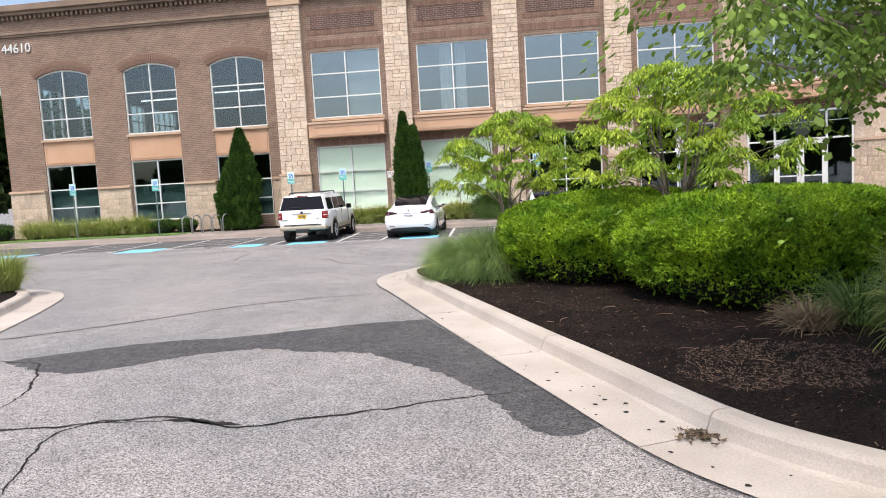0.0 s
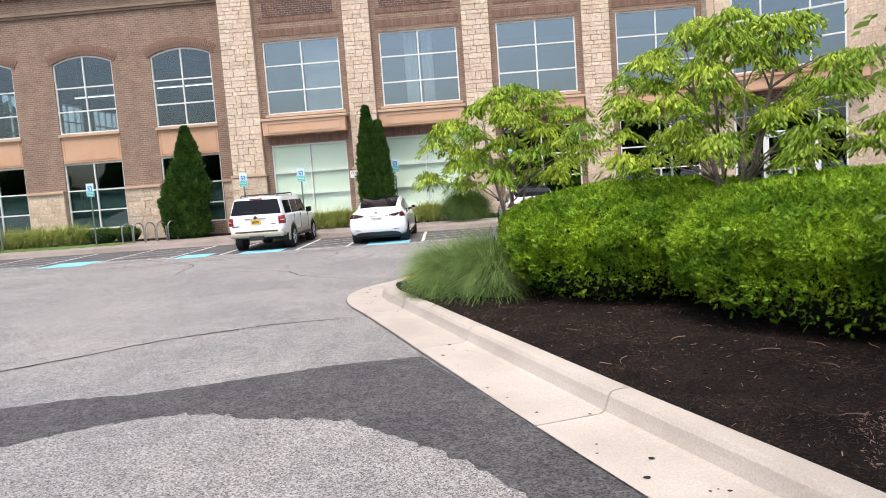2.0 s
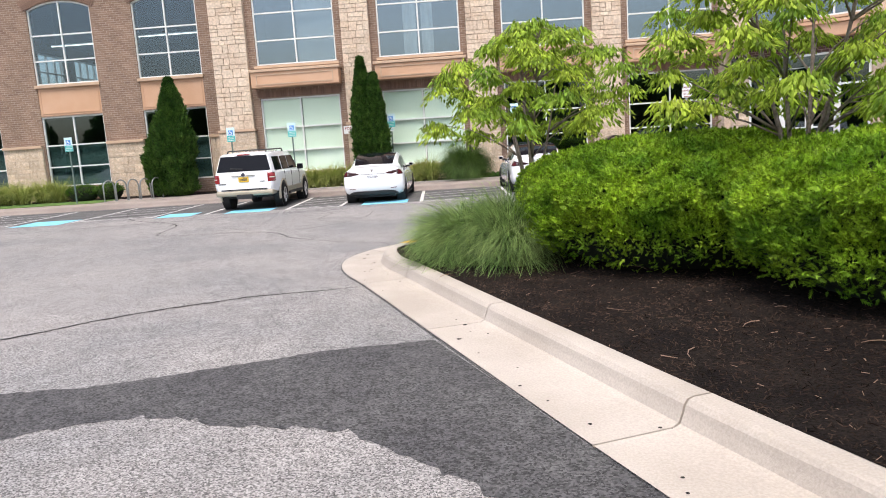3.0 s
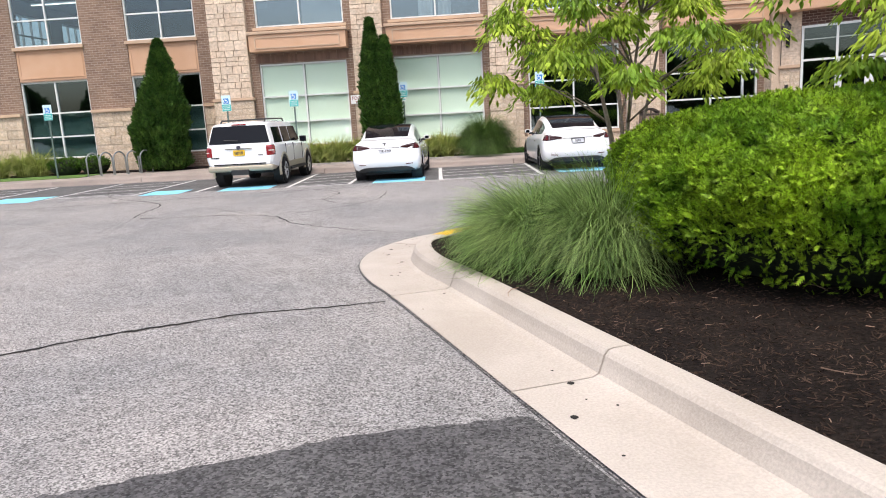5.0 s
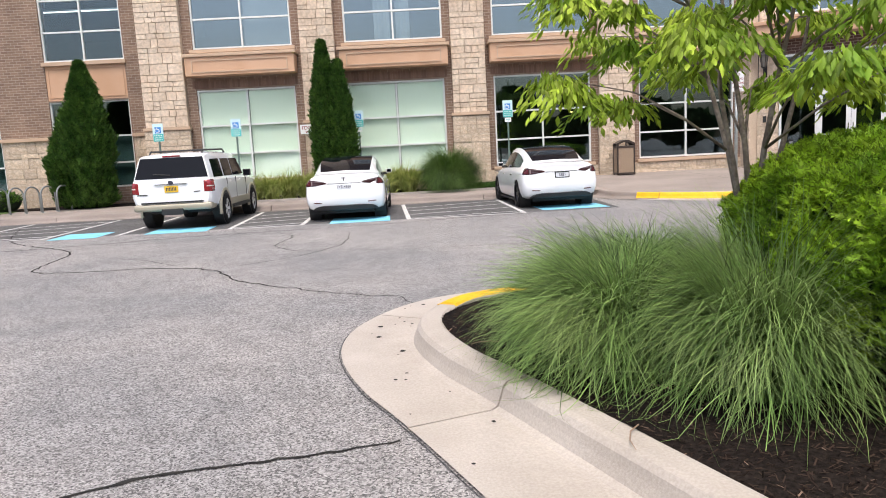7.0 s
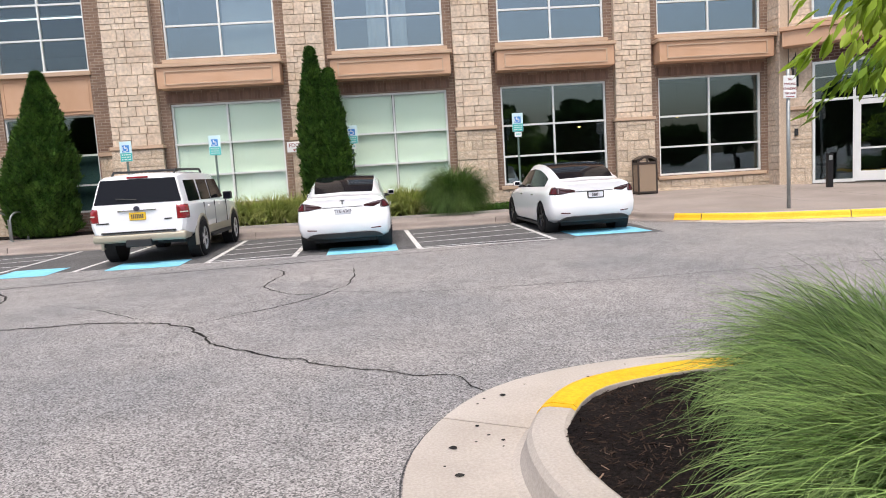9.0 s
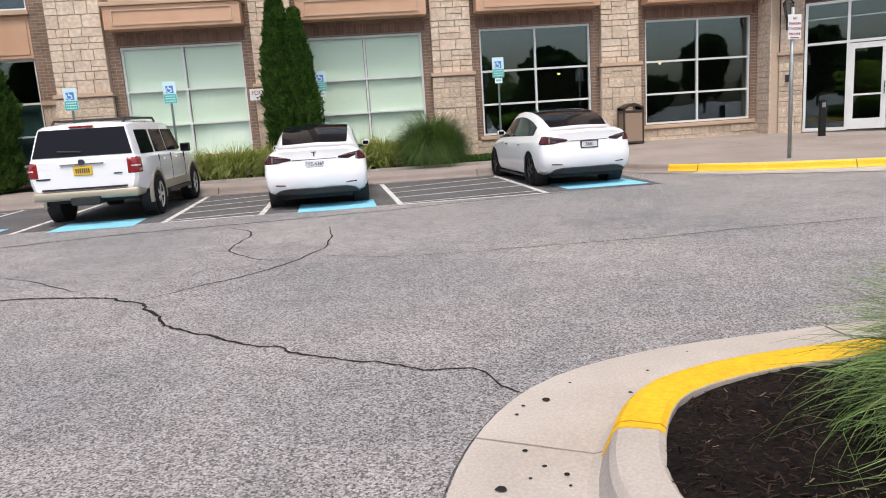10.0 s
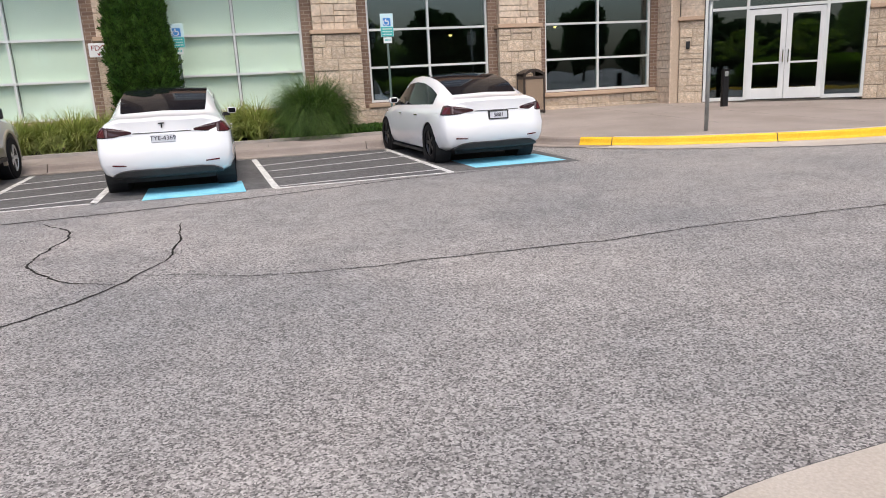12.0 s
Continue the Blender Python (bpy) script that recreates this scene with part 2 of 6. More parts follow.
    bin_metal=mat("bin_brown_metal", (0.045, 0.032, 0.026), 0.5, metal=0.2), aggregate=mat("exposed_aggregate", (0.36, 0.27, 0.19), 0.9, var=(0.22, 0.16, 0.11), scale=45, grain=0.4, grain_scale=90, bump=0.8),
    lamp_glow=None,
    lamp_black=mat("lamp_black", (0.012, 0.012, 0.013), 0.45, metal=0.3), lamp_glass=mat("lamp_glass", (0.14, 0.13, 0.115), 0.2),
)

def glow(name, colour, strength):
    m = bpy.data.materials.new(name); m.use_nodes = True; b = m.node_tree.nodes["Principled BSDF"]
    b.inputs["Base Color"].default_value = b.inputs["Emission Color"].default_value = (*colour, 1); b.inputs["Emission Strength"].default_value = strength
    return m
M["shrub"] = leaf_mat("shrub_leaves", (0.05, 0.11, 0.014), (0.09, 0.17, 0.02), 0.6, 0.6, 0.3, 3.0)
M["litter"] = mat("leaf_litter", (0.05, 0.035, 0.022), 0.9, var=(0.16, 0.11, 0.07), scale=9.0, island=0.7)
M["lamp_glow"] = glow("lamp_glow", (1.0, 0.95, 0.88), 3.0)
M["warm_glow"] = glow("warm_lamp_glow", (1.0, 0.62, 0.22), 5.0)

# ---- shaping helpers ----
def box(bm, x0, x1, y0, y1, z0, z1):
    v = [bm.verts.new(p) for p in ((x0, y0, z0), (x1, y0, z0), (x1, y1, z0), (x0, y1, z0), (x0, y0, z1), (x1, y0, z1), (x1, y1, z1), (x0, y1, z1))]
    for f in ((3, 2, 1, 0), (4, 5, 6, 7), (0, 1, 5, 4), (1, 2, 6, 5), (2, 3, 7, 6), (3, 0, 4, 7)):
        bm.faces.new([v[i] for i in f])

def tube(bm, points, radii, n=8, caps=True):
    """A round limb through points with a radius at each."""
    rings = []
    pts = [Vector(p) for p in points]
    for i, p in enumerate(pts):
        d = (pts[min(i + 1, len(pts) - 1)] - pts[max(i - 1, 0)]).normalized()
        a = d.orthogonal().normalized() if i == 0 else (rings[-1][1] - d * rings[-1][1].dot(d)).normalized()
        b = d.cross(a)
        r = radii[i] if isinstance(radii, (list, tuple)) else radii
        rings.append(([bm.verts.new(p + (a * math.cos(2 * math.pi * k / n) + b * math.sin(2 * math.pi * k / n)) * r) for k in range(n)], a))
    for (r0, _), (r1, _) in zip(rings, rings[1:]):
        for k in range(n):
            bm.faces.new((r0[k], r0[(k + 1) % n], r1[(k + 1) % n], r1[k]))
    if caps:
        bm.faces.new(rings[0][0][::-1]); bm.faces.new(rings[-1][0])

def slab(bm, pts, z0, z1):
    """A flat piece with the outline pts between two heights."""
    a = [bm.verts.new((x, y, z0)) for x, y in pts]; b = [bm.verts.new((x, y, z1)) for x, y in pts]
    bm.faces.new(b); bm.faces.new(a[::-1])
    for i in range(len(pts)):
        j = (i + 1) % len(pts); bm.faces.new((a[i], a[j], b[j], b[i]))

def rounded(bm, width=0.01, segments=2):
    bmesh.ops.recalc_face_normals(bm, faces=bm.faces[:])
    bmesh.ops.bevel(bm, geom=bm.edges[:], offset=width, segments=segments, affect="EDGES", profile=0.6, clamp_overlap=True)
    return bm

def make(fn, *a, **k):
    bm = bmesh.new(); fn(bm, *a, **k); return bm

def boxes(*rows):
    bm = bmesh.new()
    for r in rows: box(bm, *r)
    return bm

def part(name, bm, material, parent=None, label="", smooth=False):
    """Link a bmesh as one mesh object under a thing or a part."""
    me = bpy.data.meshes.new(name)
    bmesh.ops.recalc_face_normals(bm, faces=bm.faces[:])
    bm.to_mesh(me); bm.free()
    if smooth: me.shade_smooth()
    me.materials.append(M[material])
    ob = new(name, me); ob.parent = parent
    if label: ob["label"] = label
    return ob

def thing(name, label, category, group="", at=None):
    ob = new(name); ob.empty_display_size = 0.2
    if at is not None: ob.matrix_basis = at
    return tagged(ob, label, category, group)

def structure(name, bm, material, label, smooth=False):
    return tagged(part(name, bm, material, None, "", smooth), label, name.split("_")[0], kind="structure")

def raw_mesh(name, verts, faces, material, parent=None, smooth=False):
    """A mesh from arrays of corner points and equal-sided faces."""
    me = bpy.data.meshes.new(name)
    verts = np.asarray(verts, np.float32); faces = np.asarray(faces, np.int32); k = faces.shape[1]
    me.vertices.add(len(verts)); me.vertices.foreach_set("co", verts.ravel())
    me.loops.add(faces.size); me.loops.foreach_set("vertex_index", faces.ravel())
    me.polygons.add(len(faces)); me.polygons.foreach_set("loop_start", np.arange(0, faces.size, k, dtype=np.int32)); me.polygons.foreach_set("loop_total", np.full(len(faces), k, np.int32))
    me.update(calc_edges=True); me.validate()
    if smooth: me.shade_smooth()
    me.materials.append(M[material])
    ob = new(name, me); ob.parent = parent
    return ob

rng = np.random.default_rng(7)

def basis(axis):
    """Turn matrices whose third column is axis, spun at random. axis: N x 3."""
    a = axis / np.linalg.norm(axis, axis=1, keepdims=True)
    r = rng.normal(size=a.shape); u = np.cross(r, a); u /= np.linalg.norm(u, axis=1, keepdims=True)
    return np.stack((u, np.cross(a, u), a), axis=2)

def scatter(template, tfaces, places, turns, sizes):
    """Copies of a small template, merged: corner points and faces."""
    t = np.asarray(template, float); f = np.asarray(tfaces)
    v = np.einsum("nij,kj->nki", turns, t) * np.asarray(sizes)[:, None, None] + places[:, None, :]
    return v.reshape(-1, 3), (f[None] + (np.arange(len(places)) * len(t))[:, None, None]).reshape(-1, f.shape[1])

def sprig_template(n=5, spread=0.7, width=0.16):
    """A tuft of n slim needles leaning out from one point, along z."""
    vs, fs = [], []
    for i in range(n):
        a = 2 * math.pi * i / n + 0.4; s = spread * (0.25 if i == 0 else 1)
        d = Vector((math.cos(a) * s, math.sin(a) * s, 1.0)).normalized(); w = d.cross(Vector((math.sin(a), -math.cos(a), 0.3))).normalized() * width
        m_ = d * 0.55; k = len(vs)
        vs += [tuple(-w * 0.3), tuple(m_ + w), tuple(d), tuple(m_ - w)]; fs.append((k, k + 1, k + 2, k + 3))
    return vs, fs

def frond_template(k=4, width=0.30):
    """A feathery evergreen frond along z, facing y: pairs of slim needles and a tip."""
    vs, fs = [], []
    for i in range(k):
        z = i / k * 0.85; w = width * (1.0 - 0.45 * i / k); a = len(vs)
        vs += [(0, 0.10 * (i / k) ** 2, z), (0, 0.03 + 0.10 * (i / k) ** 2, z + 0.26), (w, 0.05, z + 0.40), (-w, 0.05, z + 0.40)]; fs += [(a, a + 2, a + 1), (a, a + 1, a + 3)]
    a = len(vs); vs += [(0.05, 0.1, 0.78), (0, 0.14, 1.15), (-0.05, 0.1, 0.78)]; fs.append((a, a + 1, a + 2))
    return vs, fs

def facing(axis, normal):
    """Turn matrices with the third column along axis and the second near normal."""
    a = axis / np.linalg.norm(axis, axis=1, keepdims=True); u = np.cross(normal, a); u /= np.linalg.norm(u, axis=1, keepdims=True)
    return np.stack((u, np.cross(a, u), a), axis=2)

def leaf_template(length=1.0, width=0.3, droop=0.35):
    """One folded, drooping leaf along z: two halves of two quads."""
    vs = [(0, 0, 0), (width, 0.10, length * 0.4), (0, -0.02, length * 0.45), (-width, 0.10, length * 0.4), (width * 0.55, droop * 0.7, length * 0.78), (0, droop, length), (-width * 0.55, droop * 0.7, length * 0.78)]
    return vs, [(0, 1, 2), (0, 2, 3), (1, 4, 5), (1, 5, 2), (2, 5, 6), (2, 6, 3)]

# ---- ground ----
def ground_sheet(bm, size=900.0):
    v = [bm.verts.new(p) for p in ((-size, -size, 0), (size, -size, 0), (size, size, 0), (-size, size, 0))]
    bm.faces.new(v)
structure("ground", make(ground_sheet), "asphalt", "worn grey asphalt of the car park drive")

def smooth_path(ctrl, step=0.12):
    """A soft line through control points, evenly spaced."""
    p = [Vector(c) for c in ctrl]; p = [p[0] * 2 - p[1]] + p + [p[-1] * 2 - p[-2]]; out = []
    for a, b, c, d in zip(p, p[1:], p[2:], p[3:]):
        n = max(2, int((c - b).length / step))
        for i in range(n):
            t = i / n
            out.append(0.5 * ((2 * b) + (c - a) * t + (2 * a - 5 * b + 4 * c - d) * t * t + (3 * b - a - 3 * c + d) * t ** 3))
    return out + [p[-2]]

def normals(path, side):
    out = []
    for i in range(len(path)):
        d = (path[min(i + 1, len(path) - 1)] - path[max(i - 1, 0)]).normalized()
        out.append(Vector((d.y, -d.x)) * side)
    return out

def ribbon(bm, path, width, z=0.004, rough=0.0, seed=1):
    """A flat, uneven band along a line, with a hair of thickness."""
    r = random.Random(seed); ns = normals(path, 1); rows = []
    for i, (p, n) in enumerate(zip(path, ns)):
        taper = min(1, 3.0 * min(i, len(path) - 1 - i) / max(1, len(path) - 1) + 0.35) if rough else 1
        w = width * taper * (1 + rough * (r.random() - 0.5)); q = p + n * rough * width * (r.random() - 0.5) * 0.6
        rows.append((bm.verts.new((*(q + n * w / 2), z)), bm.verts.new((*(q - n * w / 2), z))))
    for (a, b), (c, d) in zip(rows, rows[1:]): bm.faces.new((a, b, d, c))

def crack(ctrl, width=0.03, seed=1, wobble=0.05):
    r = random.Random(seed); path = smooth_path(ctrl, 0.045); k = wobble * 0.8
    path = [p + Vector((noise.noise((p.x * 3.1, p.y * 3.1, seed)) + 0.45 * noise.noise((p.x * 11, p.y * 11, seed)), noise.noise((p.x * 3.1, p.y * 3.1, seed + 9.5)) + 0.45 * noise.noise((p.x * 11, p.y * 11, seed + 9.5)))) * k + Vector((r.gauss(0, 0.004), r.gauss(0, 0.004))) for p in path]
    structure("crack", make(ribbon, path, width * 1.0, 0.004, 0.7, seed), "tar", "dark open crack in the worn asphalt")

crack([(-9.7, 22.7), (-9.6, 21.6), (-7.9, 18.2), (-5.6, 15.9), (-5.1, 13.8), (-4.27, 13.4), (-3.5, 13.4), (-2.69, 13.25), (-2.15, 12.83), (-1.65, 12.0), (-1.24, 11.6), (-0.79, 11.2), (-0.22, 10.8), (0.14, 10.55), (0.38, 10.46), (0.56, 10.14)], 0.030, 1, 0.07)
crack([(-2.18, 12.93), (-1.71, 13.35), (-1.16, 13.89), (-0.73, 14.81), (-0.66, 15.7), (-0.73, 16.6)], 0.019, 2)
crack([(-2.31, 17.4), (-1.77, 16.5), (-1.85, 15.3), (-1.5, 14.6), (-1.0, 14.2)], 0.02, 3)
crack([(-12, 15.6), (-8, 16.4), (-5.6, 16.9), (-3.96, 17.4), (-2.19, 17.6), (0, 17.9), (1.57, 18.3), (2.7, 18.5), (4.8, 18.7)], 0.04, 4, 0.03)
crack([(-4.1, 14.6), (-3.4, 14.0), (-2.75, 13.35)], 0.014, 12, 0.04)
crack([(-0.81, 14.4), (0.28, 13.95), (1.75, 13.9), (2.9, 13.85), (3.8, 13.95), (5.8, 13.95), (9, 14.1)], 0.016, 5, 0.03)
crack([(-6.5, 3.0), (-4.28, 4.0), (-2.9, 5.0), (-1.93, 5.9), (-1.37, 6.25), (-0.69, 6.6), (0.04, 6.74), (0.52, 6.85)], 0.04, 6, 0.03)
crack([(-5, 0.1), (-1.39, 0.39), (-0.53, 0.59), (0.0, 0.64), (0.62, 0.41), (1.21, 0.58), (1.98, 0.89), (2.53, 1.08), (2.96, 1.21)], 0.035, 7, 0.05)
crack([(-0.05, 0.6), (0.3, 0.52), (0.62, 0.45)], 0.07, 17, 0.06)
crack([(-0.41, -0.83), (-0.82, 0.16), (-0.7, 0.5), (-0.03, 0.57)], 0.02, 8)
crack([(-4.2, 2.8), (-3.26, 2.71), (-2.74, 2.6), (-2.4, 2.2), (-2.0, 1.5), (-1.84, 0.95)], 0.025, 9)
crack([(-12, 11.2), (-8, 12.2), (-5.4, 13.7)], 0.02, 10)
crack([(9, 16.6), (10.5, 17.1), (13, 17.4)], 0.03, 11)

def ragged(ctrl, amount, seed):
    r = random.Random(seed)
    return [p + Vector((r.gauss(0, amount), r.gauss(0, amount))) for p in smooth_path(ctrl, 0.06)]
stain_outer = ragged([(-3.2, 2.7), (-2.94, 2.92), (-1.78, 3.55), (-0.9, 3.68), (-0.1, 3.98), (0.7, 4.3), (1.3, 4.42), (1.62, 4.5)], 0.012, 3)
stain_inner = ragged([(3.42, 0.28), (3.1, 0.12), (2.9, 0.25), (2.48, 1.16), (2.0, 1.86), (1.55, 2.3), (1.06, 2.68), (0.45, 2.8), (-0.17, 3.02), (-0.88, 2.83), (-1.5, 2.35), (-1.9, 2.12), (-2.31, 2.19), (-2.8, 2.45), (-3.2, 2.7)], 0.022, 4)
def stain(bm): bmesh.ops.triangulate(bm, faces=[bm.faces.new([bm.verts.new((*p, 0.003)) for p in stain_outer[:-1] + stain_inner[:-1]])])
structure("asphalt_stain", make(stain), "asphalt_dark", "dark damp stain on the asphalt beside the gutter")

# ---- kerbs and gutters ----
KERB = [(0.0, 0.016), (0.505, 0.006), (0.545, 0.022), (0.568, 0.075), (0.583, 0.122), (0.608, 0.150), (0.645, 0.158), (0.76, 0.157), (0.785, 0.14), (0.79, -0.05), (0.0, -0.05)]

LOWKERB = [(0.0, 0.012), (0.40, 0.006), (0.43, 0.05), (0.45, 0.12), (0.475, 0.15), (0.63, 0.152), (0.64, -0.05), (0.0, -0.05)]
def kerb_run(name, path, side, profile, material, label, joint=2.6, start=0.0, paint=None, newer=None, joints=()):
    """Cast kerb lengths along a line, with open joints between them; paint: (from, to) metres painted yellow."""
    base = tagged(new(name), label, "kerb", kind="structure"); dist = [0.0]
    for a, b in zip(path, path[1:]): dist.append(dist[-1] + (b - a).length)
    ns = normals(path, side); cuts = [0.0]; x = start or joint
    while x < dist[-1]: cuts.append(x); x += joint
    for q in joints:
        i = min(range(len(path) - 1), key=lambda i: (path[i] - Vector(q)).length + (path[i + 1] - Vector(q)).length); d = path[i + 1] - path[i]; at_s = dist[i] + max(0.0, min(d.length, (Vector(q) - path[i]).dot(d) / d.length)); near = [c for c in cuts[1:] if abs(c - at_s) < joint * 0.6]
        for c in near: cuts.remove(c)
        cuts.append(at_s)
    cuts = sorted(cuts) + [dist[-1]]
    def at(s):
        for i in range(len(path) - 1):
            if dist[i + 1] >= s - 1e-6:
                t = (s - dist[i]) / max(1e-6, dist[i + 1] - dist[i]); return path[i].lerp(path[i + 1], t), ns[i].lerp(ns[i + 1], t).normalized()
        return path[-1], ns[-1]
    def length(bm, s0, s1, prof):
        stops = [s0] + [d for d in dist if s0 + 0.01 < d < s1 - 0.01] + [s1]; rows = []
        for s in stops:
            p, n = at(s); rows.append([bm.verts.new((*(p + n * d), z)) for d, z in prof])
        for r0, r1 in zip(rows, rows[1:]):
            for k in range(len(prof) - 1): bm.faces.new((r0[k], r0[k + 1], r1[k + 1], r1[k]))
        for r in (rows[0], rows[-1]):
            bm.faces.new(r)
    for s0, s1 in zip(cuts, cuts[1:]):
        part("kerb_length", make(length, s0 + 0.008, s1 - 0.008, profile), "concrete" if newer and s0 > newer else material, base)
        if paint and s1 > paint[0] and s0 < paint[1]:
            a, b = max(s0 + 0.008, paint[0]), min(s1 - 0.008, paint[1])
            coat = [(d - 0.004 if z < 0.15 else d, z + 0.004) for d, z in profile[1 if profile is LOWKERB else 2:-3 if profile is LOWKERB else -2]]
            part("paint_coat", make(length, a, b, coat), "yellow", base, "bright yellow kerb paint")
    return base, at

island_line = smooth_path([(9.0, -2.7), (7.0, -2.5), (5.5, -2.0), (4.6, -1.35), (4.0, -0.75), (3.6, -0.14), (3.1, 1.0), (2.5, 2.37), (2.0, 3.55), (1.47, 4.8), (0.95, 6.05), (0.53, 7.04), (0.27, 7.6), (0.08, 8.2), (0.02, 8.7), (0.08, 9.2), (0.3, 9.72), (0.6, 10.11), (0.97, 10.35), (1.5, 10.51), (2.2, 10.58), (3.0, 10.63), (6.0, 10.75), (10.0, 10.9), (14.0, 11.0), (15.8, 10.5), (16.7, 9.2), (17.0, 6.0), (16.8, 1.0), (16.2, -1.4), (14.6, -2.5), (11.5, -2.75), (9.0, -2.7)], 0.15)
isl, isl_at = kerb_run("kerb_island", island_line, 1, KERB, "concrete", "pale concrete kerb and gutter round the planted island", 2.62, 1.17, paint=(16.75, 27.0), joints=((3.59, -0.14), (2.5, 2.31), (1.465, 4.755), (0.52, 6.97), (0.31, 9.6), (2.5, 10.59)))
structure("gutter_seam", make(ribbon, [p - n * 0.012 for p, n in zip(island_line, normals(island_line, 1))], 0.010, 0.004, 0.7, 5), "asphalt_dark", "dark seam between the asphalt and the gutter")
left_line = smooth_path([(-3.9, 1.0), (-4.3, 3.0), (-4.7, 4.5), (-5.17, 5.85), (-5.5, 6.7), (-6.05, 7.85), (-6.8, 8.7), (-7.9, 9.15), (-10.0, 9.3), (-14.0, 9.3), (-16.4, 8.7), (-17.4, 6.8), (-17.4, 2.5), (-16.2, -0.2), (-13.0, -1.2), (-7.5, -1.4), (-5.0, -1.0), (-4.0, -0.1), (-3.9, 1.0)], 0.2)
kerb_run("kerb_left_island", left_line, -1, KERB, "concrete", "pale concrete kerb and gutter of the far planted island", 2.8)
stall_line = smooth_path([(-30, 22.9), (-15, 22.9), (0, 22.9), (4.75, 22.9), (4.98, 22.8), (5.05, 22.4), (5.12, 21.6), (5.35, 21.05), (5.9, 20.35), (6.9, 19.45), (8.0, 18.9), (9.4, 18.4), (10.8, 18.15), (14, 17.95), (26, 17.9)], 0.25)
stall, stall_at = kerb_run("kerb_pavement", stall_line, -1, LOWKERB, "sidewalk", "concrete kerb along the pavement, partly painted yellow", 3.0, 2.4, paint=(37.75, 62.0), newer=37.0)

def entrance_gutter(bm):
    """A concrete gutter that widens along the painted kerb."""
    rows = []; ns = normals(stall_line, -1)
    for p, n in zip(stall_line, ns):
        if p.x < 5.75: continue
        w = 0.55 * min(1.0, (p.x - 5.75) / 3.5); rows.append((bm.verts.new((*(p + n * 0.02), 0.016)), bm.verts.new((*(p - n * w), 0.010))))
    for (a, b), (c, d) in zip(rows, rows[1:]): bm.faces.new((a, b, d, c))
structure("gutter_entrance", make(entrance_gutter), "concrete", "pale concrete gutter along the yellow kerb")

# ---- island beds ----
def bed(bm, line, side, off, back, z=0.137, n=14):
    ns = normals(line, side); rows = []
    for p, q in zip(line, ns):
        a = p + q * off; b = Vector(back); row = []
        for i in range(n + 1):
            t = (i / n) ** 1.5; c = a.lerp(b, t * 0.97); h = 0.10 * (1 - math.exp(-4 * t)) + 0.035 * noise.noise((c.x * 1.3, c.y * 1.3, 0)) + 0.02 * noise.noise((c.x * 6, c.y * 6, 3))
            row.append(bm.verts.new((c.x, c.y, z + h)))
        rows.append(row)
    for r0, r1 in zip(rows, rows[1:]):
        for k in range(n): bm.faces.new((r0[k], r0[k + 1], r1[k + 1], r1[k]))
structure("soil_island", make(bed, island_line, 1, 0.77, (7.5, 5.2)), "mulch", "dark brown bark mulch bed inside the kerb", True)
structure("soil_left_island", make(bed, left_line, -1, 0.77, (-12.0, 4.5)), "mulch", "dark brown bark mulch bed inside the kerb", True)

# ---- pavement before the building ----
def pavement(bm, x0, x1, y0, y1, z0, z1):
    v = [bm.verts.new(p) for p in ((x0, y0, 0), (x1, y0, 0), (x1, y1, 0), (x0, y1, 0), (x0, y0, z0), (x1, y0, z0), (x1, y1, z1), (x0, y1, z1))]
    for f in ((4, 5, 6, 7), (0, 1, 5, 4), (1, 2, 6, 5), (2, 3, 7, 6), (3, 0, 4, 7)): bm.faces.new([v[i] for i in f])
pave = tagged(new("pavement"), "pale concrete pavement slabs along the building", "pavement", kind="structure")
for i in range(24):
    part("slab", make(pavement, -30 + i * 1.45 + 0.006, -30 + (i + 1) * 1.45 - 0.006, 23.54, 24.6, 0.15, 0.17), "sidewalk", pave)
def apron(bm):
    ns = normals(stall_line, -1); rows = []
    for p, q in zip(stall_line, ns):
        if p.x < 4.7: continue
        a = p + q * 0.64; row = []
        for i in range(9):
            t = i / 8; y = a.y + (27.2 - a.y) * t; row.append(bm.verts.new((max(a.x, 5.35), y, 0.150 + 0.22 * t)))
        rows.append(row)
    for r0, r1 in zip(rows, rows[1:]):
        for k in range(8): bm.faces.new((r0[k], r0[k + 1], r1[k + 1], r1[k]))
    bmesh.ops.remove_doubles(bm, verts=bm.verts[:], dist=0.002)
structure("pavement_entrance", make(apron), "sidewalk", "pale concrete forecourt before the glass entrance")
def groove(x0, y0, x1, y1, w=0.012):
    a, b = Vector((x0, y0)), Vector((x1, y1)); bm = bmesh.new(); n = normals([a, b], 1)[0] * w / 2; rows = []
    for i in range(13):
        p = a.lerp(b, i / 12); rows.append([bm.verts.new((*(p + s * n), ground_z(p.x, p.y) + 0.004)) for s in (1, -1)])
    for (c, d), (e, f) in zip(rows, rows[1:]): bm.faces.new((c, d, f, e))
    structure("pavement_joint", bm, "tar", "narrow dark joint between concrete slabs")
def ground_z(x, y):
    front = 23.54 if x < 5.3 else max(18.5, 23.1 - 1.35 * (x - 5.3) ** 0.75)
    return 0.15 + 0.22 * min(1, max(0, (y - front) / (27.2 - front)))
for x in (7.4, 9.2, 11.0, 12.8): groove(x, 26.8, x + 0.1, 20.6 if x < 8 else 19.4)
groove(6.3, 24.0, 14, 23.6)
structure("bed_front", boxes((-7.6, 5.3, 24.6, 24.72, 0.05, 0.24)), "old_concrete", "low weathered concrete edging of the planting bed")
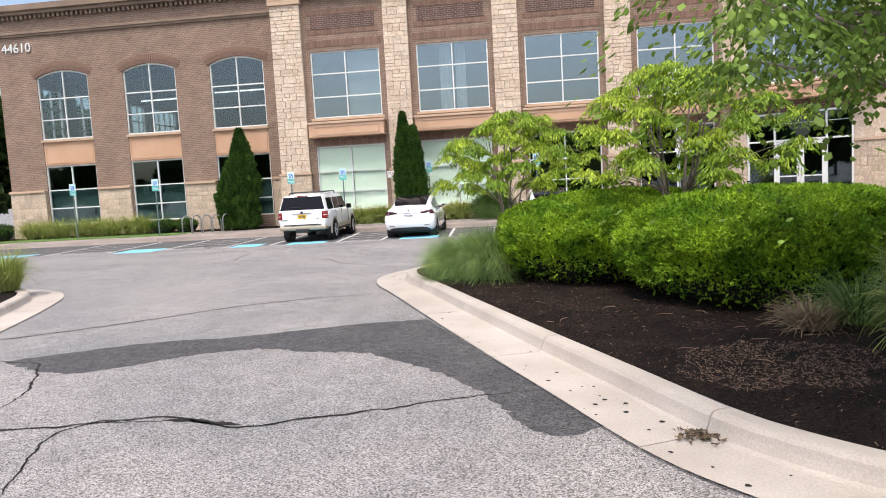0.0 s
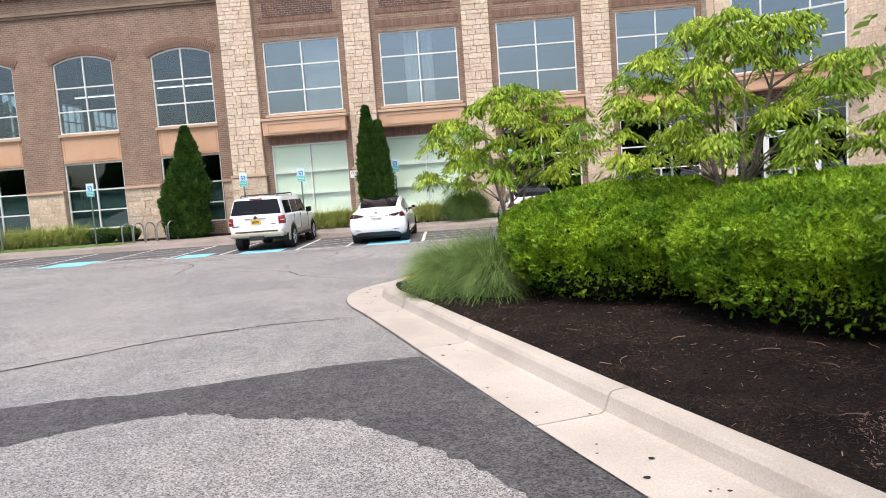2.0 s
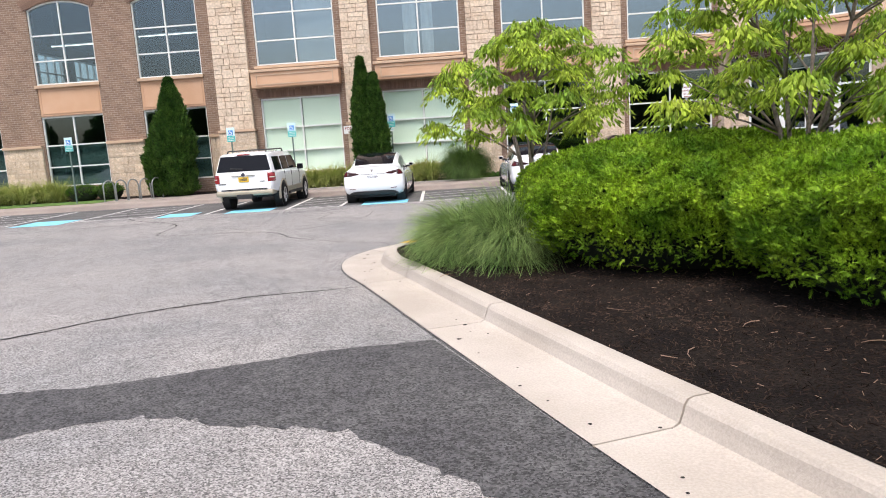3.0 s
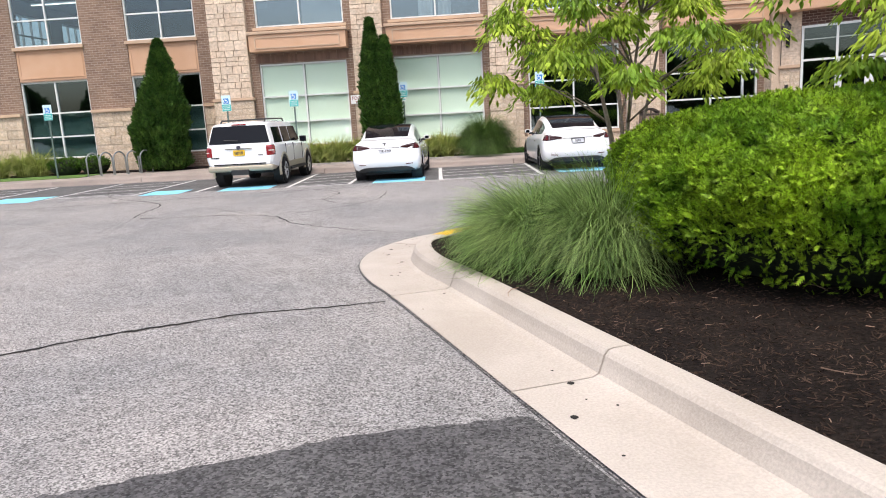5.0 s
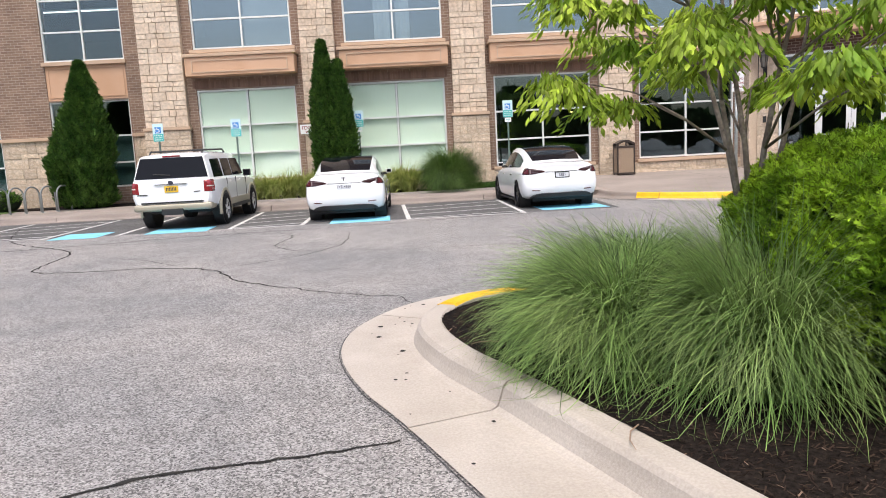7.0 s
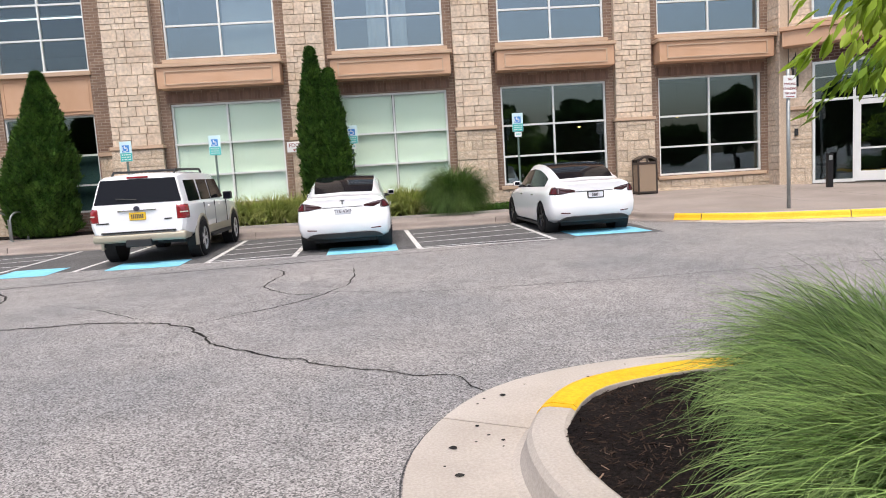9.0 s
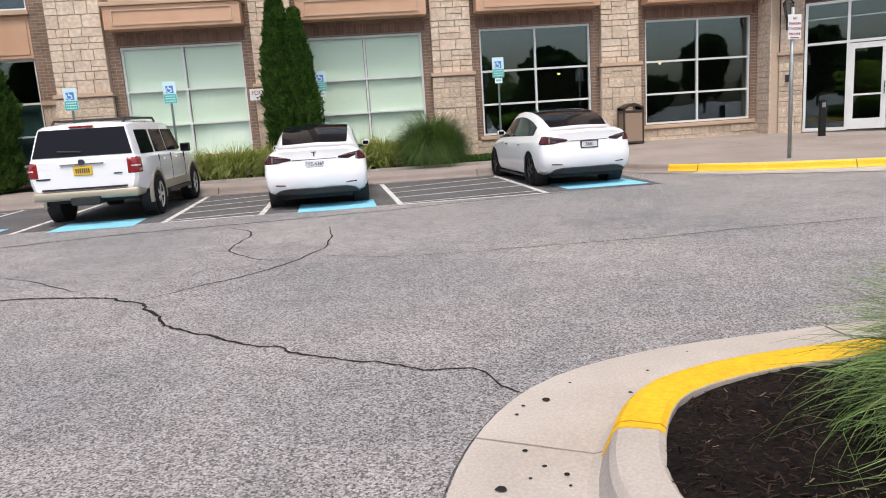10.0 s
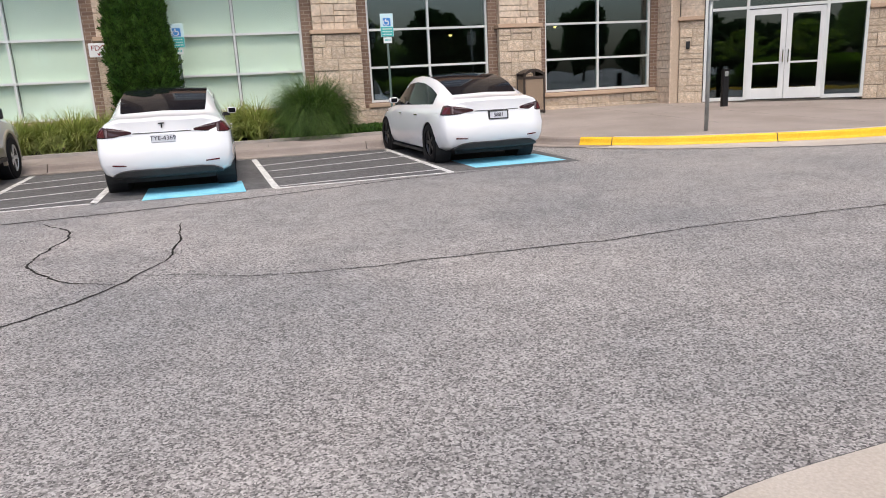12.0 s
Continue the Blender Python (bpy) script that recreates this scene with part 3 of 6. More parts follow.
structure("soil_front", boxes((-7.6, 5.3, 24.72, 27.0, 0.05, 0.21)), "mulch", "dark mulch in the bed along the building")
structure("lawn", boxes((-30, -12.4, 24.6, 26.4, 0.05, 0.19)), "lawn", "short green lawn strip beside the pavement")
structure("soil_left", boxes((-30, -7.6, 26.4, 28.0, 0.05, 0.20)), "mulch", "dark mulch in the bed along the brick wall")
structure("pavement_rack", boxes((-12.4, -7.6, 24.6, 26.4, 0.05, 0.172)), "sidewalk", "concrete pad under the bicycle stands")

# ---- bay markings ----
structure("road_stall_asphalt", make(lambda bm: slab(bm, [(-30, 18.35), (5.0, 18.75), (5.05, 22.3), (4.9, 22.85), (-30, 22.9)], 0.001, 0.003)), "stall", "darker newer asphalt of the parking bays")
def paint_line(a, b, w, material, label, name="bay_line"):
    bm = bmesh.new(); p = [Vector(a).lerp(Vector(b), i / 6) for i in range(7)]
    ribbon(bm, p, w, 0.007); structure(name, bm, material, label)
for x0, x1 in ((-14.2, -14.6), (-11.75, -12.1), (-9.75, -9.95), (-7.45, -7.6), (-5.85, -6.0), (-3.5, -3.72), (-1.95, -2.12), (0.36, 0.12), (2.88, 2.72)):
    paint_line((x0, 18.5 + 0.02 * (x0 + 4)), (x1, 22.8), 0.10, "line", "white painted bay line")
for x0, x1, k in ((-3.5, -1.95, 4), (0.36, 2.88, 4), (-9.75, -7.45, 4), (-14.2, -11.75, 4)):
    paint_line((x0 - 0.02, 18.55), (x1 + 0.02, 18.55 + 0.04 * (x1 - x0)), 0.09, "line", "white painted bay line")
    for i in range(k):
        y = 18.75 + i * 0.95
        paint_line((x0 - 0.04 * i, y), (x1 - 0.04 * i, y + 0.35 + 0.30 * i * (0.5 if x1 - x0 > 2 else 0.3)), 0.07, "line", "white hatched access aisle line")
def paint_block(x0, x1, y0, y1):
    structure("bay_paint", make(lambda bm: slab(bm, [(x0, y0), (x1, y0 + 0.02), (x1 - 0.06, y1), (x0 - 0.06, y1)], 0.004, 0.008)), "blue", "worn light blue paint at the foot of a bay")
for x0, x1, y0, y1 in ((-1.35, -0.04, 18.5, 19.7), (3.35, 4.85, 18.95, 20.1), (-5.25, -3.95, 18.35, 19.4), (-7.2, -6.2, 18.2, 19.3), (-11.3, -9.9, 17.9, 19.3), (-16.3, -14.9, 18, 19.3)):
    paint_block(x0, x1, y0, y1)

# ---- building: masonry ----
def wall_with_windows(bm, x0, x1, y0, y1, z0, z1, holes):
    """A wall cut by rectangular openings; holes: (x0, x1, z0, z1)."""
    xs = sorted({x0, x1, *(h[0] for h in holes), *(h[1] for h in holes)}); zs = sorted({z0, z1, *(h[2] for h in holes), *(h[3] for h in holes)})
    for xa, xb in zip(xs, xs[1:]):
        run = None
        for za, zb in zip(zs, zs[1:]):
            solid = not any(h[0] <= (xa + xb) / 2 <= h[1] and h[2] <= (za + zb) / 2 <= h[3] for h in holes)
            if solid: run = (run[0], zb) if run else (za, zb)
            elif run: box(bm, xa, xb, y0, y1, *run); run = None
        if run: box(bm, xa, xb, y0, y1, *run)
    bmesh.ops.remove_doubles(bm, verts=bm.verts[:], dist=0.0005)

BAYS = (-6.45, -1.59, 3.20, 7.99)   # left edges of the square windows
WW, LZ0, LZ1, UZ0, UZ1 = 3.18, 0.82, 3.76, 5.04, 8.01
FACE, GLASS = 26.88, 27.0
holes = [(x, x + WW, a, b) for x in BAYS for a, b in ((LZ0, LZ1), (UZ0, UZ1))]
structure("wall_bays", make(wall_with_windows, -8.1, 11.5, FACE, 27.3, 0.0, 13.2, holes), "brick", "brown brick wall with large square windows")
structure("wall_bays_side", boxes((-8.12, -7.9, 26.7, 28.4, 0, 13.2)), "brick", "brown brick return wall")
ARCH = (-20.54, -16.05, -11.67)      # left edges of the arched windows
AW, AZ0, AZ1, AU0, AU1, RISE = 2.66, 0.77, 3.69, 4.99, 8.0, 0.30
BF, BG = 27.78, 27.9
arch_holes = [(x, x + AW, AZ0, AZ1) for x in ARCH] + [(x, x + AW, 3.73, 4.93) for x in ARCH] + [(x, x + AW, AU0, AU1 + RISE) for x in ARCH]
structure("wall_brick", make(wall_with_windows, -22.5, -7.9, BF, 28.2, 0.0, 11.0, arch_holes), "brick", "brown brick wall with arched upper windows")
def arch_z(t): return AU1 + RISE * (1 - (2 * t - 1) ** 2)
def arch_fill(bm, x, y0, y1):
    n = 18
    for i in range(n):
        a, b = i / n, (i + 1) / n; v = []
        for y in (y0, y1):
            v += [bm.verts.new((x + AW * a, y, arch_z(a))), bm.verts.new((x + AW * b, y, arch_z(b))), bm.verts.new((x + AW * b, y, AU1 + RISE)), bm.verts.new((x + AW * a, y, AU1 + RISE))]
        for f in ((0, 1, 2, 3), (7, 6, 5, 4), (0, 4, 5, 1)):
            try: bm.faces.new([v[k] for k in f])
            except ValueError: pass
for x in ARCH: structure("wall_arch_head", make(arch_fill, x, BF, 28.2), "brick", "brick filling over an arched window")
M["vouss"] = mat("brick_voussoir", (0.20, 0.125, 0.092), 0.9, grain=0.25, grain_scale=50, bump=0.4, island=0.2, random_tone=0.2)
def voussoir(bm, x, i, n):
    cx = x + AW / 2; R = (AW * AW / 4 + RISE * RISE) / (2 * RISE); cz = AU1 + RISE - R; half = math.asin((AW / 2 + 0.12) / R)
    for row, (r0, r1) in enumerate(((0.02, 0.22), (0.23, 0.43))):
        a0, a1 = -half + 2 * half * i / n + 0.0022, -half + 2 * half * (i + 1) / n - 0.0022; v = []
        for y in (BF - 0.03, BF + 0.05):
            for a, r in ((a0, R + r0), (a1, R + r0), (a1, R + r1), (a0, R + r1)): v.append(bm.verts.new((cx + math.sin(a) * r, y, cz + math.cos(a) * r)))
        for f in ((0, 1, 2, 3), (0, 4, 5, 1), (1, 5, 6, 2), (2, 6, 7, 3), (3, 7, 4, 0)): bm.faces.new([v[k] for k in f])
for x in ARCH:
    head = tagged(new("trim_arch"), "double brick arch over the upper window", "arch", kind="structure")
    for i in range(34): part("brick", make(voussoir, x, i, 34), "vouss", head)
def soldier_row(bm, x0, x1, z0, z1, y, pitch=0.083):
    n = int((x1 - x0) / pitch)
    for i in range(n):
        a = x0 + (x1 - x0) * i / n; box(bm, a + 0.005, a + (x1 - x0) / n - 0.005, y, y + 0.05, z0, z1)
M["soldier_piece"] = mat("brick_soldier_piece", (0.20, 0.122, 0.09), 0.9, grain=0.25, grain_scale=50, bump=0.4, island=0.2)
for x in BAYS:
    structure("trim_soldier", make(soldier_row, x - 0.12, x + WW + 0.12, 8.2, 8.5, FACE - 0.02), "soldier_piece", "upright brick course over a window")
    structure("trim_lintel", make(soldier_row, x - 0.1, x + WW + 0.1, 3.80, 4.05, FACE - 0.02), "soldier_piece", "upright brick course over a window")
    structure("trim_panel_course", make(soldier_row, x - 0.05, x + WW + 0.05, 9.62, 9.82, FACE - 0.02), "soldier_piece", "upright brick course")
    structure("trim_panel_course", make(soldier_row, x - 0.05, x + WW + 0.05, 8.76, 8.96, FACE - 0.02), "soldier_piece", "upright brick course")
    structure("wall_panel", boxes((x + 0.12, x + WW - 0.12, FACE - 0.025, FACE + 0.02, 9.0, 9.58)), "brick_dark", "dark recessed brick panel")

# stone piers
def unit_stone():
    bm = boxes((-0.5, 0.5, -0.5, 0.5, -0.5, 0.5)); bmesh.ops.bevel(bm, geom=[e for e in bm.edges if all(v.co.y < 0 for v in e.verts)], offset=0.045, segments=1, affect="EDGES")
    me = bpy.data.meshes.new("stone"); bm.to_mesh(me); bm.free(); me.materials.append(M["stone"]); return me
STONE = unit_stone()
def ashlar(x0, x1, z0, z1, seed, rough=1.0):
    """Stones of mixed height filling a rectangle: (x, z, width, height)."""
    r = random.Random(seed); out = []; z = z0
    while z < z1 - 0.02:
        h = min(r.choice((0.16, 0.22, 0.28, 0.34)), z1 - z)
        if z1 - z - h < 0.12: h = z1 - z
        x = x0
        while x < x1 - 0.01:
            w = r.choice((0.22, 0.32, 0.44, 0.58))
            if x1 - x - w < 0.18: w = x1 - x
            if r.random() < 0.45 and h > 0.25:
                k = r.choice((0.4, 0.5, 0.6)); out += [(x, z, w, h * k), (x, z + h * k, w, h * (1 - k))]
            else: out.append((x, z, w, h))
            x += w
        z += h
    return out
def stone_pieces(base, x0, x1, z0, z1, y, seed, gap=0.008):
    r = random.Random(seed + 99)
    for x, z, w, h in ashlar(x0, x1, z0, z1, seed):
        ob = new("stone", STONE); ob.parent = base; d = 0.05 + 0.03 * r.random()
        ob.matrix_basis = Matrix.Translation((x + w / 2, y + 0.035, z + h / 2)) @ Matrix.Diagonal((w - gap, d * 2, h - gap, 1))
def stone_mesh(bm, x0, x1, z0, z1, y, seed, gap=0.004):
    r = random.Random(seed + 7)
    for x, z, w, h in ashlar(x0, x1, z0, z1, seed):
        d = 0.002 + 0.012 * r.random(); a, b, c, e = x + gap / 2, x + w - gap / 2, z + gap / 2, z + h - gap / 2; s = 0.008
        o = [bm.verts.new(p) for p in ((a, y + 0.03, c), (b, y + 0.03, c), (b, y + 0.03, e), (a, y + 0.03, e))]; i = [bm.verts.new(p) for p in ((a + s, y - d, c + s), (b - s, y - d, c + s), (b - s, y - d, e - s), (a + s, y - d, e - s))]
        bm.faces.new(i)
        for k in range(4): bm.faces.new((o[k], o[(k + 1) % 4], i[(k + 1) % 4], i[k]))
PIERS = [(-8.12, -6.74), (-2.98, -1.88), (1.84, 2.94), (6.62, 7.72)]
PY = 26.66
for k, (a, b) in enumerate(PIERS):
    base = structure(f"wall_pier_{k + 1}", boxes((a + 0.01, b - 0.01, PY + 0.03, FACE, 0.0, 10.3)), "mortar", "buff cut-stone pier between the windows")
    stone_pieces(base, a - 0.04, b + 0.04, 0.15, 2.5, PY - 0.03, 20 + k)
    up = part("stonework", make(stone_mesh, a, b, 2.62, 10.12, PY, 40 + k), "stone_joined", base); tagged(up, kind="stuff")
    part("ledge", rounded(boxes((a - 0.07, b + 0.07, PY - 0.10, FACE, 2.52, 2.62)), 0.015), "trim", base, "tan stone ledge")
    part("capital", rounded(boxes((a - 0.06, b + 0.06, PY - 0.10, FACE, 10.12, 10.32)), 0.02), "trim", base, "tan stone band")
for k, x in enumerate(BAYS):
    base = structure(f"wall_below_window_{k + 1}", boxes((x - 0.22, x + WW + 0.22, FACE - 0.05, FACE, 0.0, 0.70)), "mortar", "buff cut-stone wall below the window")
    stone_pieces(base, x - 0.22, x + WW + 0.22, 0.12, 0.68, FACE - 0.05, 60 + k)
    structure("trim_sill", rounded(boxes((x - 0.1, x + WW + 0.1, FACE - 0.14, GLASS - 0.03, 0.70, 0.80)), 0.012), "trim", "tan stone window sill")
structure("trim_band", rounded(boxes((-8.2, 11.6, 26.62, FACE, 10.35, 10.55)), 0.02), "trim", "tan moulded band high on the wall")
# brick wing: stone base, ledge, cornice
for k, (a, b) in enumerate(((-22.5, -20.62), (-17.8, -16.13), (-13.31, -11.75), (-8.93, -8.2))):
    base = structure(f"wall_base_{k + 1}", boxes((a, b, BF - 0.10, BF, 0, 2.42)), "mortar", "buff cut-stone base of the brick wall")
    stone_pieces(base, a, b, 0.15, 2.42, BF - 0.10, 80 + k)
    part("ledge", rounded(boxes((a - 0.02, b + 0.02, BF - 0.2, BF, 2.42, 2.54)), 0.015), "trim", base, "tan stone ledge")
structure("trim_moulding", rounded(boxes((-22.6, -8.15, BF - 0.10, BF, 10.02, 10.12), (-22.6, -8.15, BF - 0.16, BF, 10.12, 10.24)), 0.015), "cornice", "brown moulding under the parapet")
dent = structure("trim_cornice", rounded(boxes((-22.75, -8.15, BF - 0.32, 28.2, 11.0, 11.16), (-22.9, -8.15, BF - 0.45, 28.2, 11.16, 11.45)), 0.02), "cornice", "brown moulded cornice")
def dentils(bm):
    x = -22.6
    while x < -8.3: box(bm, x, x + 0.12, BF - 0.2, BF, 10.82, 10.99); x += 0.24
tagged(part("dentil_row", make(dentils), "cornice", dent), kind="stuff")
structure("roof_wing", boxes((-22.5, -8.12, 28.2, 60, 10.9, 11.0)), "old_concrete", "flat roof of the brick wing")
END_BAYS = (28.9, 33.2, 37.5, 41.8)  # near edges of the windows in the wing's end wall
def end_wall(bm):
    box(bm, -22.5, -22.2, 28.2, 60, 0, 5.0); box(bm, -22.5, -22.2, 28.2, 60, 8.0, 11.0); y = 28.2
    for a in END_BAYS: box(bm, -22.5, -22.2, y, a, 5.0, 8.0); y = a + 3.2
    box(bm, -22.5, -22.2, y, 60, 5.0, 8.0)
structure("wall_wing_end", make(end_wall), "brick", "brown brick end wall with tall windows")
structure("roof_main", boxes((-8.1, 30, 27.3, 60, 13.0, 13.2)), "old_concrete", "flat roof of the main block")
structure("wall_back", boxes((-22.5, 30, 60, 60.3, 0, 13.2)), "brick", "plain rear wall of the building")

# interiors behind the glass
structure("floor_upper", boxes((-22.4, 30, 28.25, 59.9, 4.2, 4.6), (-7.9, 30, 27.35, 28.25, 4.2, 4.6)), "interior", "floor slab between the storeys")
structure("floor_lower", boxes((-22.4, 30, 28.25, 59.9, 0.2, 0.3), (-7.9, 30, 27.35, 28.25, 0.2, 0.3)), "interior", "ground floor behind the glass")
structure("ceiling_upper", boxes((-22.4, 30, 28.25, 59.9, 8.7, 8.8), (-7.9, 30, 27.35, 28.25, 8.7, 8.8)), "interior", "ceiling of the upper storey")
structure("wall_inner", boxes((-22.4, 30, 33, 33.2, 0.3, 4.2), (-8.0, 30, 34, 34.2, 4.6, 8.7), (-22.2, -8.0, 46, 46.2, 4.6, 8.7), (-8.0, -7.8, 34.2, 46, 4.6, 8.7)), "interior", "plain inner wall behind the windows")

# ---- windows, panels ----
def bar_frame(bm, x0, x1, y0, y1, z0, z1, vs, hs, w=0.055):
    box(bm, x0, x0 + w, y0, y1, z0, z1); box(bm, x1 - w, x1, y0, y1, z0, z1)
    box(bm, x0 + w, x1 - w, y0, y1, z0, z0 + w); box(bm, x0 + w, x1 - w, y0, y1, z1 - w, z1)
    for x in vs: box(bm, x - w / 2, x + w / 2, y0 + 0.004, y1, z0 + w, z1 - w)
    for z in hs: box(bm, x0 + w, x1 - w, y0 + 0.006, y1, z - w / 2, z + w / 2)

def square_window(name, x0, x1, y, z0, z1, hs, glass, label):
    w = tagged(new(name), label, "window", kind="structure"); mid = (x0 + x1) / 2
    part("window_frame", make(bar_frame, x0, x1, y - 0.06, y + 0.05, z0, z1, [mid], hs), "frame", w, "pale aluminium frame")
    zs = [z0, *hs, z1]
    for a, b in ((x0, mid), (mid, x1)):
        for c, d in zip(zs, zs[1:]):
            p = part("pane", boxes((a + 0.02, b - 0.02, y - 0.006, y + 0.006, c + 0.02, d - 0.02)), glass, w); p.visible_shadow = False
    return w
for k, y in enumerate(END_BAYS):
    w = tagged(new(f"window_end_{k + 1}"), "tall window in the wing's end wall open to the sky", "window", kind="structure")
    w.matrix_basis = Matrix.Translation((-22.35, y, 0)) @ Matrix.Rotation(radians(90), 4, "Z")
    part("window_frame", make(bar_frame, 0, 3.2, -0.06, 0.06, 5.0, 8.0, [0.8, 1.6, 2.4], [5.95, 6.97], 0.07), "frame", w, "pale aluminium frame")
    p = part("pane", boxes((0.02, 3.18, -0.006, 0.006, 5.02, 7.98)), "glass_clear", w); p.visible_shadow = False
for k, x in enumerate(BAYS):
    blinds = k < 2
    square_window(f"window_lower_{k + 1}", x, x + WW, GLASS, LZ0, LZ1, [1.68, 2.60], "glass_clear" if blinds else "glass_low", "square ground floor window with drawn pale green blinds" if blinds else "square dark ground floor window")
    square_window(f"window_upper_{k + 1}", x, x + WW, GLASS, UZ0, UZ1, [5.98, 7.02], "glass", "large square upper window reflecting the sky")
    if blinds:
        for i in range(2):
            b = thing("roller_blind", "pale green roller blind drawn behind the glass", "blind", "roller blinds")
            part("cloth", boxes((x + 0.03 + i * 1.6, x + 1.55 + i * 1.6, 27.06, 27.07, 0.85, 3.68)), "blind", b); part("roller", make(tube, [(x + 0.03 + i * 1.6, 27.10, 3.70), (x + 1.55 + i * 1.6, 27.10, 3.70)], 0.03), "white_metal", b)
b = thing("roller_blind", "grey roller blind drawn behind an upper window", "blind"); part("cloth", boxes((-4.80, -3.33, 27.14, 27.15, 5.1, 7.95)), "grey_blind", b); part("roller", make(tube, [(-4.8, 27.17, 7.97), (-3.33, 27.17, 7.97)], 0.03), "white_metal", b)
def pleats(bm, x0, x1, y, z0, z1):
    n = int((x1 - x0) / 0.04); rows = []
    for i in range(n + 1):
        p = (x0 + (x1 - x0) * i / n, y + 0.035 * math.sin(i * 1.3)); rows.append((bm.verts.new((*p, z0)), bm.verts.new((*p, z1))))
    for (a, b_), (c, d) in zip(rows, rows[1:]): bm.faces.new((a, c, d, b_))
for x0, x1 in ((-0.62, -0.1), (0.1, 0.55)):
    c = thing("curtain", "white pleated curtain hanging behind an upper window", "curtain", "curtains"); part("cloth", make(pleats, x0, x1, 27.35, 4.65, 7.95), "curtain", c, smooth=True); part("rod", make(tube, [(x0 - 0.1, 27.35, 7.97), (x1 + 0.1, 27.35, 7.97)], 0.015), "white_metal", c)
for k, x in enumerate(BAYS):
    s = thing("spandrel_box", "tan rendered box ledge below an upper window", "ledge", "box ledges")
    part("box_body", rounded(boxes((x - 0.13, x + WW + 0.13, 26.32, FACE, 4.15, 4.72)), 0.015), "render_coat", s)
    part("top_ledge", rounded(boxes((x - 0.19, x + WW + 0.19, 26.26, FACE, 4.725, 4.83)), 0.02), "trim", s)
    part("panel_moulding", make(bar_frame, x + 0.08, x + WW - 0.08, 26.295, 26.318, 4.24, 4.63, [], [], 0.035), "trim", s)
    part("upper_sill", rounded(boxes((x - 0.1, x + WW + 0.1, 26.80, GLASS - 0.07, 4.92, 5.02)), 0.012), "trim", s)
for k, x in enumerate(ARCH):
    square_window(f"window_wing_lower_{k + 1}", x, x + AW, BG, AZ0, AZ1, [1.6, 2.5], "glass_low", "dark ground floor window in the brick wing")
    sc = thing("window_screen", "grey-green screen behind the lower panes of a wing window", "screen", "window screens")
    part("cloth", boxes((x + 0.04, x + AW - 0.04, BG + 0.12, BG + 0.13, AZ0 + 0.04, 2.49)), "screen", sc); part("rail", boxes((x + 0.03, x + AW - 0.03, BG + 0.11, BG + 0.14, 2.49, 2.53)), "white_metal", sc)
    w = tagged(new(f"window_arched_{k + 1}"), "arched upper window with white glazing bars", "window", kind="structure"); mid = x + AW / 2
    bm = boxes((x, x + 0.055, BG - 0.06, BG + 0.05, AU0, AU1), (x + AW - 0.055, x + AW, BG - 0.06, BG + 0.05, AU0, AU1), (x + 0.055, x + AW - 0.055, BG - 0.06, BG + 0.05, AU0, AU0 + 0.055), (mid - 0.027, mid + 0.027, BG - 0.056, BG + 0.05, AU0 + 0.055, AU1 + RISE - 0.04)); n = 18
    for z in (5.95, 6.97): box(bm, x + 0.055, x + AW - 0.055, BG - 0.054, BG + 0.05, z - 0.027, z + 0.027)
    for i in range(n):
        a, b_ = i / n, (i + 1) / n; v = []
        for y in (BG - 0.06, BG + 0.05): v += [bm.verts.new((x + AW * a, y, arch_z(a) - 0.06)), bm.verts.new((x + AW * b_, y, arch_z(b_) - 0.06)), bm.verts.new((x + AW * b_, y, arch_z(b_))), bm.verts.new((x + AW * a, y, arch_z(a)))]
        for f in ((0, 1, 2, 3), (7, 6, 5, 4), (0, 4, 5, 1), (3, 2, 6, 7)): bm.faces.new([v[q] for q in f])
    part("window_frame", bm, "frame", w, "pale aluminium frame")
    zs = [AU0, 5.95, 6.97]
    for a, b_ in ((x, mid), (mid, x + AW)):
        for c, d in zip(zs, zs[1:]): p = part("pane", boxes((a + 0.02, b_ - 0.02, BG - 0.006, BG + 0.006, c + 0.02, d - 0.02)), "glass_wing", w); p.visible_shadow = False
        bm = bmesh.new(); top = [(a + (b_ - a) * i / 8, arch_z((a + (b_ - a) * i / 8 - x) / AW) - 0.03) for i in range(9)]
        ring = [(a + 0.02, 6.99), (b_ - 0.02, 6.99)] + top[::-1]; fr, bk = ([bm.verts.new((q, BG + o, z)) for q, z in ring] for o in (-0.006, 0.006))
        bm.faces.new(fr); bm.faces.new(bk[::-1]); [bm.faces.new((fr[i], bk[i], bk[(i + 1) % len(fr)], fr[(i + 1) % len(fr)])) for i in range(len(fr))]
        p = part("pane", bm, "glass_wing", w); p.visible_shadow = False
    s = tagged(new("trim_wing_panel"), "tan rendered panel between the wing windows", "panel", kind="structure")
    part("panel", boxes((x + 0.004, x + AW - 0.004, BF + 0.03, 28.15, 3.735, 4.90)), "render_coat", s); part("moulding", make(bar_frame, x + 0.08, x + AW - 0.08, BF + 0.008, BF + 0.03, 3.82, 4.78, [], [], 0.03), "render_coat", s)
    part("sill", rounded(boxes((x - 0.06, x + AW + 0.06, BF - 0.08, BG - 0.07, 4.86, 4.985)), 0.012), "trim", s)

